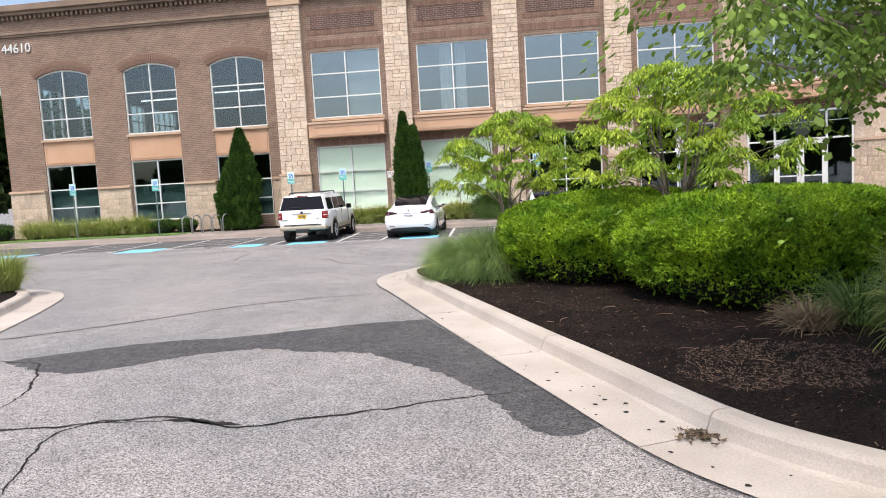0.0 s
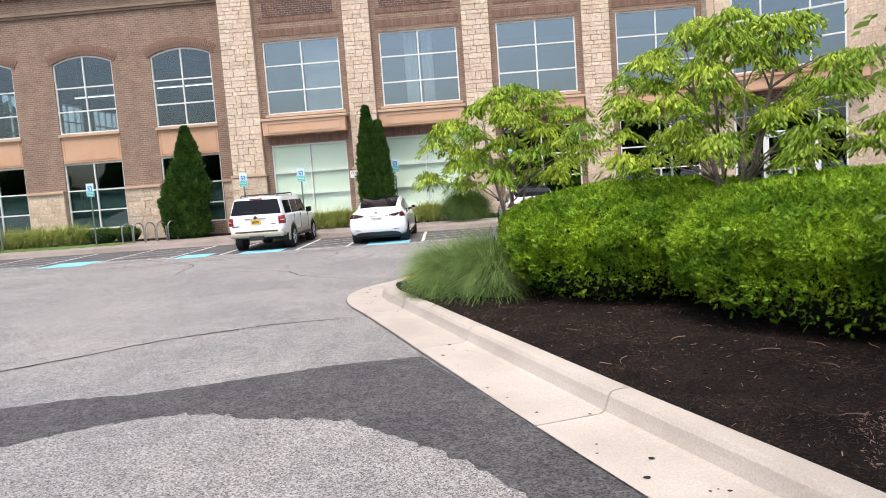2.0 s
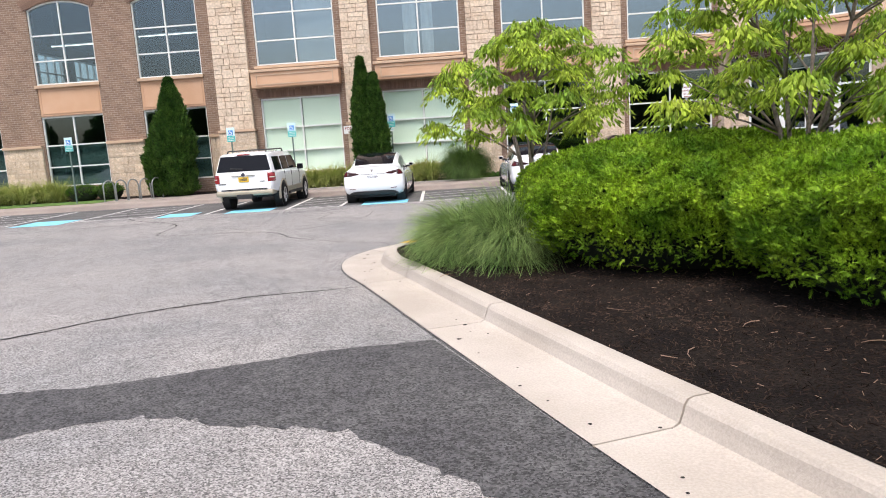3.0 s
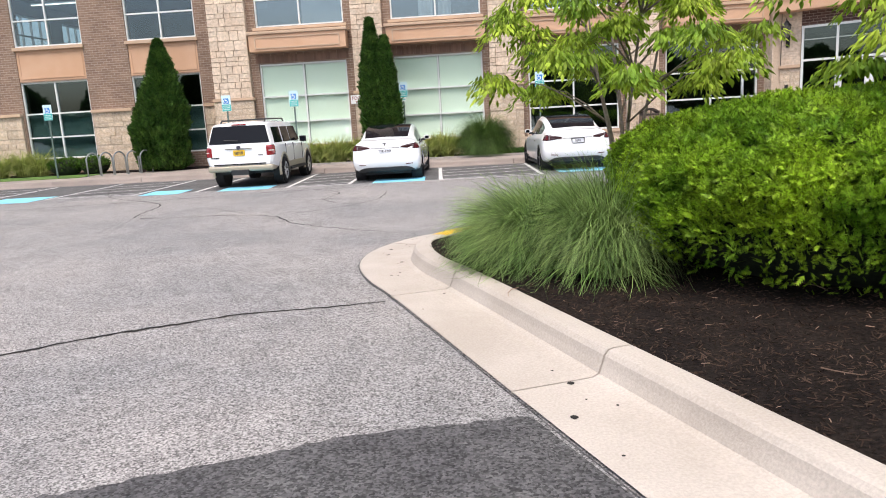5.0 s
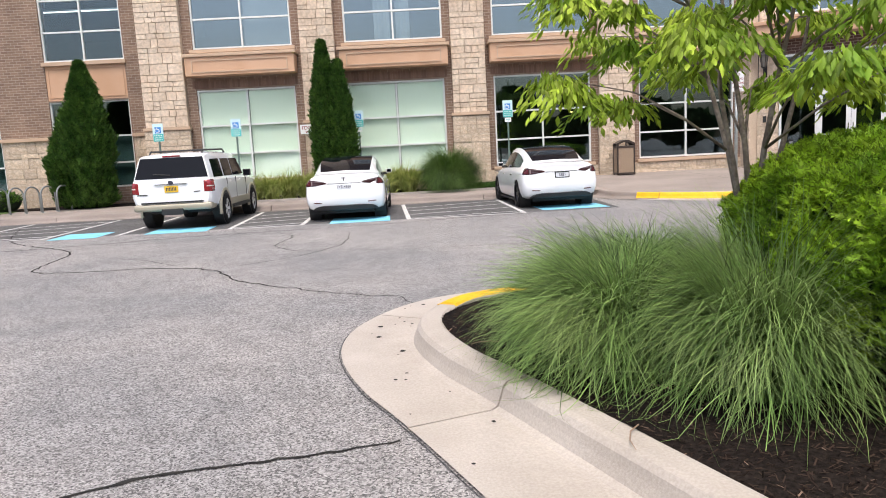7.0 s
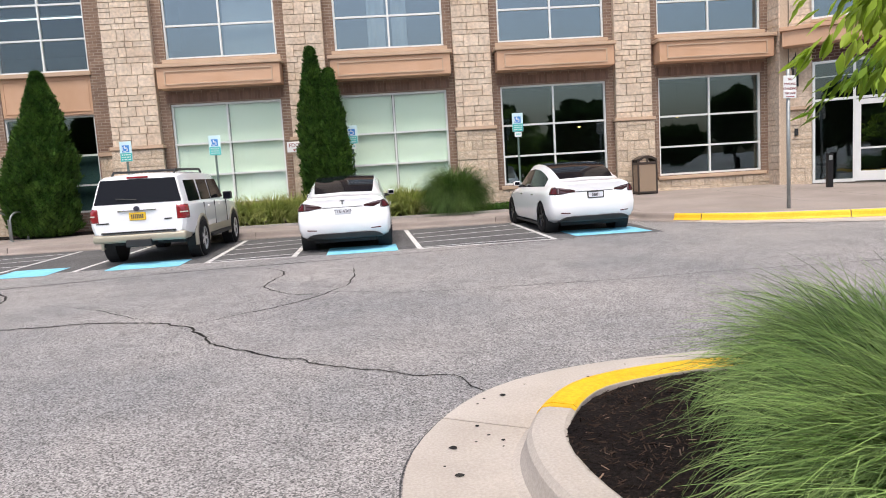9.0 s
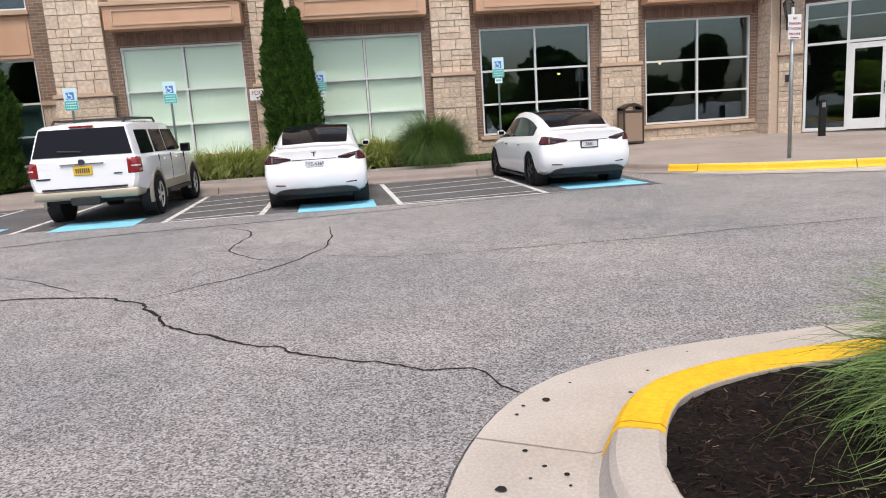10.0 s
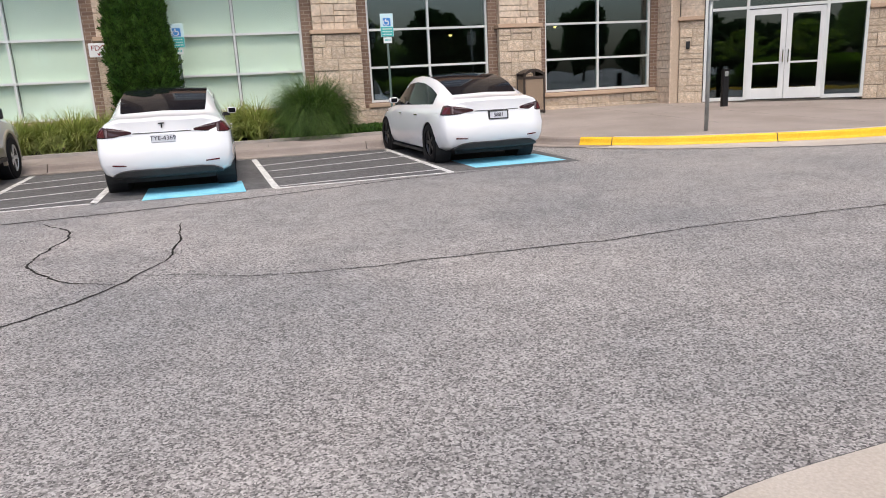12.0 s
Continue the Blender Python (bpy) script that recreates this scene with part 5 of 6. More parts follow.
def crisp(ob): ob.data.set_sharp_from_angle(angle=radians(32)); return ob
def suv(at):
    c = thing("car", "white and beige off-road estate car with a roof rack", "car", "parked cars", at)
    S = [(0.0, body_half(0.84, 0.58, 1.08, 1.14, 0.78)), (0.05, body_half(0.895, 0.55, 1.13, 1.16, 0.83)), (0.2, body_half(0.925, 0.5, 1.15, 1.17, 0.85)), (1.0, body_half(0.935, 0.42, 1.15, 1.17, 0.86)), (2.4, body_half(0.935, 0.40, 1.13, 1.15, 0.86)), (3.6, body_half(0.93, 0.40, 1.10, 1.16, 0.84)), (4.2, body_half(0.92, 0.42, 1.04, 1.12, 0.82)), (4.7, body_half(0.88, 0.46, 0.96, 1.05, 0.76)), (4.87, body_half(0.78, 0.5, 0.86, 0.92, 0.68)), (4.91, body_half(0.68, 0.55, 0.8, 0.84, 0.55))]
    skin = skin_of(crisp(part("body", make(loft, S), "white_paint", c, "glossy white bodywork", True)))
    G = [(lambda z: 0.06 + 0.28 * (z - 1.1), cabin_half(0.86, 1.13, 0.70, 1.70)), (lambda z: 0.12 + 0.28 * (z - 1.1), cabin_half(0.87, 1.13, 0.71, 1.73)), (0.9, cabin_half(0.87, 1.12, 0.71, 1.765)), (1.9, cabin_half(0.87, 1.12, 0.71, 1.775)), (2.75, cabin_half(0.86, 1.11, 0.70, 1.75)), (3.15, cabin_half(0.85, 1.11, 0.68, 1.64)), (3.75, cabin_half(0.82, 1.10, 0.70, 1.22)), (3.85, cabin_half(0.8, 1.09, 0.7, 1.16))]
    crisp(part("cabin", make(loft, G), "white_paint", c, "white roof and pillars", True))
    def skew(bm, x0b, x1b, x0t, x1t, zb, zt, off=0.012):
        yb, yt = 0.06 + 0.28 * (zb - 1.1), 0.06 + 0.28 * (zt - 1.1); v = [bm.verts.new(p) for p in ((x0b, yb - off, zb), (x1b, yb - off, zb), (x1t, yt - off, zt), (x0t, yt - off, zt), (x0b, yb + 0.05, zb), (x1b, yb + 0.05, zb), (x1t, yt + 0.05, zt), (x0t, yt + 0.05, zt))]
        for f in ((0, 1, 2, 3), (0, 4, 5, 1), (1, 5, 6, 2), (2, 6, 7, 3), (3, 7, 4, 0)): bm.faces.new([v[i] for i in f])
    rw = part("rear_window", make(skew, -0.825, 0.825, -0.705, 0.705, 1.19, 1.655), "car_glass", c, "dark tinted rear window")
    part("wiper", make(tube, [(-0.02, 0.07, 1.26), (-0.4, 0.065, 1.29)], 0.012, 6), "black_plastic", rw)
    part("brake_light", rounded(boxes((-0.20, 0.20, 0.185, 0.26, 1.672, 1.705)), 0.008), "red_lens", c, "dark red high brake light")
    for s in (-1, 1):
        for x, y in ((s * 0.85, 1.02), (s * 0.85, 3.91)):
            wheel(c, x, y, 0.375, 0.255, "alloy", 5, 0.943)
            def flare(bm):
                n = 20; rows = []
                for i in range(n + 1):
                    a = math.pi * (-0.08 + 1.16 * i / n); rows.append([bm.verts.new((s * d, y + math.cos(a) * q, 0.40 + math.sin(a) * q)) for d, q in ((0.90, 0.50), (0.955, 0.49), (0.96, 0.43), (0.90, 0.42))])
                for r0, r1 in zip(rows, rows[1:]):
                    for k in range(3): bm.faces.new((r0[k], r0[k + 1], r1[k + 1], r1[k]))
            part("wheel_flare", make(flare), "beige_paint", c, "beige wheel arch flare", True)
        for a, b_ in ((0.42, 1.22), (1.36, 2.12), (2.22, 2.95)):
            def sidewin(bm):
                v = []
                for d in (0.012, -0.03):
                    for y, t in ((a, 0.07), (b_ + (0.28 if b_ > 2.5 else 0), 0.07), (b_, 0.86), (a + (0.05 if a < 1 else 0), 0.86)):
                        x = 0.87 + (0.755 - 0.87) * t + d; v.append(bm.verts.new((s * x, y, 1.125 + (1.665 - 1.125) * t)))
                for f in ((0, 1, 2, 3), (0, 4, 5, 1), (1, 5, 6, 2), (2, 6, 7, 3), (3, 7, 4, 0)): bm.faces.new([v[i] for i in f])
            part("side_window", make(sidewin), "car_glass", c, "dark side glass")
        tl = part("tail_light", make(wrap, skin, 0.9, s, 39, 53, lambda t: 0.84, lambda t: 1.13, 0.014), "red_lens", c, "red tail light", True)
        part("reversing_lens", make(wrap, skin, 0.9, s, 41, 50, lambda t: 0.965, lambda t: 0.995, 0.02), "clear_lens", tl, "clear lens strip")
        mir = part("wing_mirror", rounded(boxes((*sorted((s * 0.93, s * 1.13)), 3.0, 3.12, 1.10, 1.28)), 0.03), "black_plastic", c, smooth=True); part("mirror_face", boxes((*sorted((s * 0.96, s * 1.11)), 2.985, 2.998, 1.12, 1.26)), "car_glass", mir)
        part("running_board", rounded(boxes((*sorted((s * 0.84, s * 1.0)), 1.6, 3.4, 0.36, 0.43)), 0.015), "black_plastic", c)
        part("lower_cladding", rounded(boxes((*sorted((s * 0.90, s * 0.95)), 1.5, 3.45, 0.44, 0.60)), 0.015), "beige_paint", c, "beige lower cladding")
        [part("door_handle", rounded(boxes((*sorted((s * 0.93, s * 0.955)), y, y + 0.18, 1.0, 1.035)), 0.006, 1), "white_paint", c) for y in (1.62, 2.55)]
        [part("door_seam", boxes((*sorted((s * 0.92, s * 0.943)), y, y + 0.01, 0.6, 1.11)), "black_plastic", c) for y in (1.30, 2.17, 3.25)]
        part("roof_rail", make(tube, [(s * 0.60, 0.55, 1.735), (s * 0.60, 0.65, 1.81), (s * 0.60, 2.4, 1.825), (s * 0.60, 2.55, 1.745)], 0.022, 8), "black_plastic", c, "black roof rail")
    part("roof_bar", make(tube, [(-0.6, 0.9, 1.815), (0.6, 0.9, 1.815)], 0.018, 8), "black_plastic", c); part("roof_bar", make(tube, [(-0.6, 2.1, 1.825), (0.6, 2.1, 1.825)], 0.018, 8), "black_plastic", c)
    bp = part("rear_bumper", rounded(boxes((-0.885, 0.885, -0.045, 0.45, 0.45, 0.615)), 0.07, 4), "beige_paint", c, "beige rear bumper", True)
    part("step_pad", boxes((-0.70, 0.70, -0.035, 0.02, 0.627, 0.66)), "black_plastic", bp)
    part("tow_hitch", rounded(boxes((-0.24, 0.24, -0.10, 0.3, 0.36, 0.50)), 0.02), "black_plastic", c)
    part("underbody", boxes((-0.72, 0.72, 0.5, 4.6, 0.36, 0.5)), "black_plastic", c)
    part("chrome_bar", rounded(boxes((-0.36, 0.36, -0.03, 0.05, 1.045, 1.075)), 0.008), "chrome", c, "chrome tailgate handle")
    part("emblem", make(tube, [(0, -0.045, 1.09), (0, 0.02, 1.09)], 0.05, 20), "ink", c, "dark blue oval emblem")
    part("badge", boxes((-0.78, -0.55, -0.012, 0.03, 0.82, 0.845), (0.50, 0.64, -0.012, 0.03, 0.86, 0.88)), "black_plastic", c)
    pl = part("number_plate", rounded(boxes((-0.155, 0.155, -0.02, 0.04, 0.87, 1.02)), 0.006, 1), "plate_yellow", c, "yellow number plate"); part("plate_bars", make(bars, -0.12, 0.12, -0.02, 0.905, 0.985, 7), "ink", pl)
    return c
suv(pose(-4.80, 19.0, 0, 0, 0, 1.0) @ Matrix.Scale(0.96, 4))

# ---- signs and street furniture ----
def bay_sign(x, y, z0, top, lean=0.0, extra=True, rz=0):
    s = thing("parking_sign", "blue and teal disabled parking sign on a green metal post", "sign", "disabled parking signs", pose(x, y, z0, 0, lean, rz)); h = top - z0
    part("post", boxes((-0.025, 0.025, 0.0, 0.03, -0.3, h - 0.1)), "green_post", s)
    p = part("sign_plate", rounded(boxes((-0.155, 0.155, -0.014, -0.002, h - 0.52, h)), 0.004, 1), "sign_pale", s, "pale blue-white sign plate")
    part("blue_panel", boxes((-0.09, 0.09, -0.018, -0.013, h - 0.28, h - 0.10)), "sign_blue", p, "blue panel")
    def chair(bm):
        box(bm, -0.035, -0.01, -0.022, -0.017, h - 0.18, h - 0.115); box(bm, -0.035, 0.04, -0.022, -0.017, h - 0.185, h - 0.16); box(bm, 0.03, 0.05, -0.022, -0.017, h - 0.25, h - 0.18)
        tube(bm, [(-0.02 + 0.06 * math.cos(a), -0.02, h - 0.20 + 0.06 * math.sin(a)) for a in np.linspace(2.2, 6.0, 12)], 0.008, 6)
    part("wheelchair_symbol", make(chair), "sign_white", p, "white wheelchair symbol")
    part("teal_panel", boxes((-0.145, 0.145, -0.018, -0.013, h - 0.515, h - 0.30)), "sign_teal", p, "teal panel")
    part("text_bars", make(lambda bm: [bars(bm, -0.12, 0.12, -0.018, h - 0.36 - 0.06 * i, h - 0.335 - 0.06 * i, 5 + i) for i in range(3)]), "sign_white", p)
    if extra: q = part("fine_plate", rounded(boxes((-0.1, 0.1, -0.014, -0.002, h - 0.67, h - 0.535)), 0.004, 1), "sign_white", s, "small white plate"); part("text_bars", make(bars, -0.07, 0.07, -0.014, h - 0.62, h - 0.57, 5), "sign_teal", q)
bay_sign(-4.78, 24.87, 0.2, 2.68, 0, False); bay_sign(-1.24, 26.3, 0.2, 2.83); bay_sign(3.49, 25.8, 0.2, 2.88); bay_sign(-6.99, 24.6, 0.2, 2.64, 0, False); bay_sign(-13.28, 24.8, 0.17, 2.68, 0, False); bay_sign(-17.2, 24.8, 0.17, 2.68, 0, False)
s = thing("fire_lane_sign", "white sign with red capitals on a grey steel pole", "sign", at=pose(8.2, 20.1, 0.165))
part("pole", make(tube, [(0, 0, -0.2), (0, 0, 2.88)], 0.038, 14), "galv", s, smooth=True)
p = part("sign_plate", rounded(boxes((-0.16, 0.16, -0.055, -0.042, 2.28, 2.74)), 0.005, 1), "sign_white", s); p.matrix_basis = Matrix.Rotation(radians(12), 4, "Z")
for i, word in enumerate(("NO", "PARKING", "STANDING", "FIRE LANE")): letters(word, 0.068 if len(word) < 9 else 0.06, Matrix.Translation((0, -0.058, 2.665 - 0.095 * i)) @ UPRIGHT, "red_ink", p, depth=0.002)
part("arrow", boxes((-0.1, 0.1, -0.06, -0.056, 2.305, 2.32)), "red_ink", p)
s = thing("fdc_sign", "small white sign with red capitals on the stone pier", "sign", at=pose(-2.99, 26.55, 2.2)); p = part("sign_plate", rounded(boxes((-0.16, 0.24, -0.02, 0.0, -0.02, 0.28)), 0.004, 1), "sign_white", s)
letters("FDC", 0.16, Matrix.Translation((0.04, -0.022, 0.17)) @ UPRIGHT, "red_ink", p); part("arrow", make(lambda bm: slab(bm, [(0.0, 0.06), (0.08, 0.06), (0.04, 0.0)], 0.0, 0.003)), "red_ink", p).matrix_basis = Matrix.Translation((0, -0.02, 0)) @ UPRIGHT
n = thing("house_number", "pale raised numerals 44610 on the brick wall", "house number"); letters("44610", 0.62, Matrix.Translation((-21.4, BF - 0.04, 9.47)) @ UPRIGHT, "white_metal", n, "numerals", 0.02)

b = thing("litter_bin", "brown metal litter bin with pebbled side panels", "bin", at=pose(7.27, 26.2, 0.345, 0, 0, -2))
part("frame", rounded(boxes((-0.29, -0.24, -0.28, -0.22, 0.0, 0.92), (0.24, 0.29, -0.28, -0.22, 0.0, 0.92), (-0.29, -0.24, 0.22, 0.28, 0.0, 0.92), (0.24, 0.29, 0.22, 0.28, 0.0, 0.92), (-0.29, 0.29, -0.28, 0.28, 0.86, 0.93), (-0.29, 0.29, -0.28, 0.28, 0.02, 0.08)), 0.01, 1), "bin_metal", b)
for name, r in (("front_panel", (-0.24, 0.24, -0.265, -0.23, 0.08, 0.86)), ("back_panel", (-0.24, 0.24, 0.23, 0.265, 0.08, 0.86)), ("side_panel", (-0.275, -0.245, -0.22, 0.22, 0.08, 0.86)), ("side_panel", (0.245, 0.275, -0.22, 0.22, 0.08, 0.86))): part(name, boxes(r), "aggregate", b, "pebbled panel")
def hood(bm):
    n = 12; prof = [(-0.29 + 0.58 * i / n, 1.0 + 0.12 * math.sin(math.pi * i / n)) for i in range(n + 1)]
    for (x0, z0), (x1, z1) in zip(prof, prof[1:]):
        v = [bm.verts.new(q) for q in ((x0, -0.28, z0), (x1, -0.28, z1), (x1, 0.28, z1), (x0, 0.28, z0), (x0, -0.28, z0 - 0.07), (x1, -0.28, z1 - 0.07), (x1, 0.28, z1 - 0.07), (x0, 0.28, z0 - 0.07))]
        for f in ((0, 1, 2, 3), (7, 6, 5, 4), (0, 4, 5, 1), (2, 6, 7, 3)): bm.faces.new([v[k] for k in f])
    for x in (-0.29, 0.23): box(bm, x, x + 0.06, -0.28, -0.22, 0.93, 1.02); box(bm, x, x + 0.06, 0.22, 0.28, 0.93, 1.02)
    box(bm, -0.02, 0.02, -0.28, -0.24, 0.93, 1.09)
part("hood", make(hood), "bin_metal", b, "arched metal hood")
l = thing("wall_lantern", "black wall lantern on the stone beside the entrance", "lantern", at=ENT @ Matrix.Translation((-0.42, -0.02, 3.45)))
part("backplate", rounded(boxes((-0.06, 0.06, -0.03, 0.02, -0.25, 0.15)), 0.01), "lamp_black", l); part("arm", make(tube, [(0, 0, -0.1), (0, -0.14, -0.16), (0, -0.26, -0.05), (0, -0.28, 0.05)], 0.015, 8), "lamp_black", l)
def taper(bm, z0, r0, z1, r1, n=6):
    a = [bm.verts.new((r0 * math.cos(2 * math.pi * i / n), -0.28 + r0 * math.sin(2 * math.pi * i / n), z0)) for i in range(n)]; b_ = [bm.verts.new((r1 * math.cos(2 * math.pi * i / n), -0.28 + r1 * math.sin(2 * math.pi * i / n), z1)) for i in range(n)]
    for i in range(n): bm.faces.new((a[i], a[(i + 1) % n], b_[(i + 1) % n], b_[i]))
    bm.faces.new(a[::-1]); bm.faces.new(b_)
part("glass_body", make(taper, 0.06, 0.07, 0.42, 0.13), "lamp_glass", l, "frosted lantern glass"); part("cap", make(taper, 0.425, 0.16, 0.60, 0.03), "lamp_black", l); part("finial", make(taper, 0.60, 0.02, 0.70, 0.008), "lamp_black", l); part("base_cup", make(taper, 0.02, 0.05, 0.058, 0.085), "lamp_black", l)
for k in range(6): a = math.pi / 3 * k; part("rib", make(tube, [(0.072 * math.cos(a), -0.28 + 0.072 * math.sin(a), 0.058), (0.133 * math.cos(a), -0.28 + 0.133 * math.sin(a), 0.424)], 0.009, 5), "lamp_black", l)
b = thing("door_post", "short dark post with a push button before the entrance", "post", at=pose(11.75, 24.35, 0.30)); part("post_body", rounded(boxes((-0.08, 0.08, -0.05, 0.05, -0.05, 0.92)), 0.012), "lamp_black", b); part("button_plate", rounded(boxes((-0.05, 0.05, -0.058, -0.048, 0.74, 0.86)), 0.004, 1), "galv", b)
b = thing("wall_box", "small black box on the stone wall", "box", at=placed(new("tmp")).matrix_basis @ Matrix.Translation((-0.42, -0.06, 1.78))); part("case", rounded(boxes((-0.05, 0.05, -0.04, 0.05, 0.0, 0.2)), 0.008), "lamp_black", b); part("lid", boxes((-0.04, 0.04, -0.048, -0.041, 0.02, 0.18)), "black_plastic", b)
bpy.data.objects.remove(bpy.data.objects["tmp"])
for i in range(5):
    r = thing("bicycle_stand", "bare galvanised steel hoop bicycle stand", "bicycle stand", "bicycle stands", pose(-12.15 + i * 0.42, 25.15 + 0.12 * i, 0.17, 0, 0, 75))
    part("hoop", make(tube, [(-0.28, 0, -0.1), (-0.28, 0, 0.55)] + [(-0.28 * math.cos(a), 0, 0.55 + 0.25 * math.sin(a)) for a in np.linspace(0.2, 2.94, 9)] + [(0.28, 0, 0.55), (0.28, 0, -0.1)], 0.026, 10), "galv", r, smooth=True)
    for s in (-0.28, 0.28): part("flange", make(tube, [(s, 0, 0.0), (s, 0, 0.012)], 0.06, 14), "galv", r)

# ---- planting ----
def clipped_bush(x, y, rx, ry, h, seed, count, size=0.085, at_z=0.14, mat_leaf="yew", name="yew_bush", label="large clipped green yew bush with a rounded top", lump=0.05, square=2.8, foot=0.20):
    """A rounded hedge: a dark core, painted as inner shade, set with upright leafy fronds."""
    global rng
    rng = np.random.default_rng(seed)
    b = thing(name, label, "bush", "clipped bushes" if name == "yew_bush" else "", pose(x, y, at_z))
    n = int(count * 1.6); d = rng.normal(size=(n, 3)); d[:, 2] = np.where(d[:, 2] < -0.6, -d[:, 2], d[:, 2]); d /= np.linalg.norm(d, axis=1, keepdims=True)
    r = (np.abs(d[:, 2]) ** square + np.hypot(d[:, 0], d[:, 1]) ** square) ** (-1 / square)
    pt = d * r[:, None]; f = np.array([1 + lump * (noise.noise((q[0] * 2.6 + seed, q[1] * 2.6, q[2] * 2.2)) + 0.6 * noise.noise((q[0] * 7 + seed, q[1] * 7, q[2] * 7))) for q in pt])
    scale_v = np.array((rx, ry, h * 0.56)); pt[:, :2] *= (1 - foot * np.clip(0.15 - pt[:, 2], 0, 1))[:, None]; pos = pt * f[:, None] * scale_v + np.array((0, 0, h * 0.46)); ok = pos[:, 2] > 0.05; pos, d2 = pos[ok][:count], (d[ok] / scale_v)[:count]
    # fronds thinned low down so the shade-coloured core darkens the sides
    d2 /= np.linalg.norm(d2, axis=1, keepdims=True); low = rng.uniform(0, 1, len(pos)) < 0.42 + 0.75 * np.clip(pos[:, 2] / h, 0, 1); pos, d2 = pos[low], d2[low]; ok = (d2[:, 0] + 0.5 * d2[:, 1] < 0.55) | (d2[:, 2] > 0.75) | (rng.uniform(0, 1, len(pos)) < 0.35); pos, d2 = pos[ok], d2[ok]; m = len(pos)
    high = np.clip(d2[:, 2:3] * 1.6 - 0.3, 0, 1); axis = d2 * 0.55 + rng.normal(size=d2.shape) * (0.30 + 0.35 * high) + np.array((0, 0, 0.6)) * (1 - high); turned = d2 + rng.normal(size=d2.shape) * (0.95 - 0.5 * high)
    dent = np.array([noise.noise((q[0] * 5.0 + seed, q[1] * 5.0, q[2] * 4.0)) + 0.8 * noise.noise((q[0] * 13, q[1] * 13 + seed, q[2] * 10)) for q in pos])
    pos = pos - d2 * (np.clip(dent + 0.12, 0, 1) * 0.13 + rng.uniform(0, 1, m) ** 1.8 * (0.06 + 0.08 * (1 - high[:, 0])) + size * 0.4)[:, None]
    v, fc = scatter(*frond_template(4, 0.30), pos, facing(axis, turned), size * rng.uniform(0.6, 1.4, m))
    raw_mesh("foliage", v, fc, mat_leaf, b)
    # solid core whose near-black colour stands in for shade in the gaps
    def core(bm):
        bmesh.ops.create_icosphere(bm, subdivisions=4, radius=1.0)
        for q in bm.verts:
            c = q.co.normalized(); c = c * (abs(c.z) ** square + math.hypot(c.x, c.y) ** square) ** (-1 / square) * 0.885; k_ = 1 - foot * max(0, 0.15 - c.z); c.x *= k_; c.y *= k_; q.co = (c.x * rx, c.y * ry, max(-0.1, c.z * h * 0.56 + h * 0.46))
    part("core", make(core), "shade_core", b, "near-black core for the shade inside the foliage", True)
clipped_bush(4.40, 6.97, 1.97, 1.97, 1.37, 11, 92000, 0.062, foot=0.07); clipped_bush(6.02, 4.72, 1.96, 1.96, 1.36, 12, 92000, 0.062, foot=0.07); clipped_bush(9.6, 4.6, 1.9, 1.9, 1.3, 13, 8000, 0.12)

def grass_clump(x, y, z, radius, height, blades, seed, material, label, width=0.0048, spread=1.0, flat=0.0):
    """A fountain of arching blades."""
    g = np.random.default_rng(seed); c = thing("grass_clump", label, "grass", "ornamental grasses", pose(x, y, z))
    k = 8; a = g.uniform(0, 2 * np.pi, blades); th = g.uniform(0.02, 0.55, blades) * spread; bend = g.uniform(0.7, 2.3, blades) * spread; th = th + np.where(g.uniform(0, 1, blades) < 0.13, 0.5, 0.0); ln = height * g.uniform(1.0, 1.75, blades); root = g.uniform(0, 0.38, blades) * radius
    vs = np.zeros((blades, k + 1, 2, 3)); out, up = root.copy(), np.zeros(blades); swing = g.normal(0, 0.35, blades)
    for i in range(k + 1):
        t = i / k; tw = a + swing * t * t; px, py = np.cos(tw) * out, np.sin(tw) * out; w = width * (1 - 0.85 * t ** 2) * g.uniform(0.85, 1.15, blades); sx, sy = -np.sin(a) * w, np.cos(a) * w
        z_ = np.maximum(up, 0.0)
        vs[:, i, 0] = np.stack((px + sx, py + sy, z_), 1); vs[:, i, 1] = np.stack((px - sx, py - sy, z_ + w * 0.4), 1)
        angle = th + bend * ((i + 0.5) / k) ** 1.4; out = out + np.sin(angle) * ln / k * (radius / height * 0.85); up = up + np.cos(angle) * ln / k
    idx = np.arange(blades)[:, None, None] * (2 * (k + 1)) + np.array([[2 * i, 2 * i + 1, 2 * i + 3, 2 * i + 2] for i in range(k)])[None]
    raw_mesh("foliage", vs.reshape(-1, 3), idx.reshape(-1, 4), material, c)
    # near-black plug painted as the shade among the blade roots
    part("crown_base", make(lambda bm: tube(bm, [(0, 0, -0.08), (0, 0, 0.12 * height), (0, 0, 0.3 * height)], [radius * 0.22, radius * 0.2, radius * 0.06], 12)), "shade_core", c)
FG = "arching green fountain grass at the island's edge"
grass_clump(1.88, 7.55, 0.16, 0.70, 0.61, 8500, 21, "grass", FG, 0.0042, 1.25); grass_clump(2.3, 8.65, 0.16, 0.72, 0.52, 8500, 22, "grass", FG, 0.0042, 1.25); grass_clump(2.36, 6.78, 0.16, 0.56, 0.74, 5500, 23, "grass", "tall green fountain grass against the clipped bush", 0.0034, 1.12)
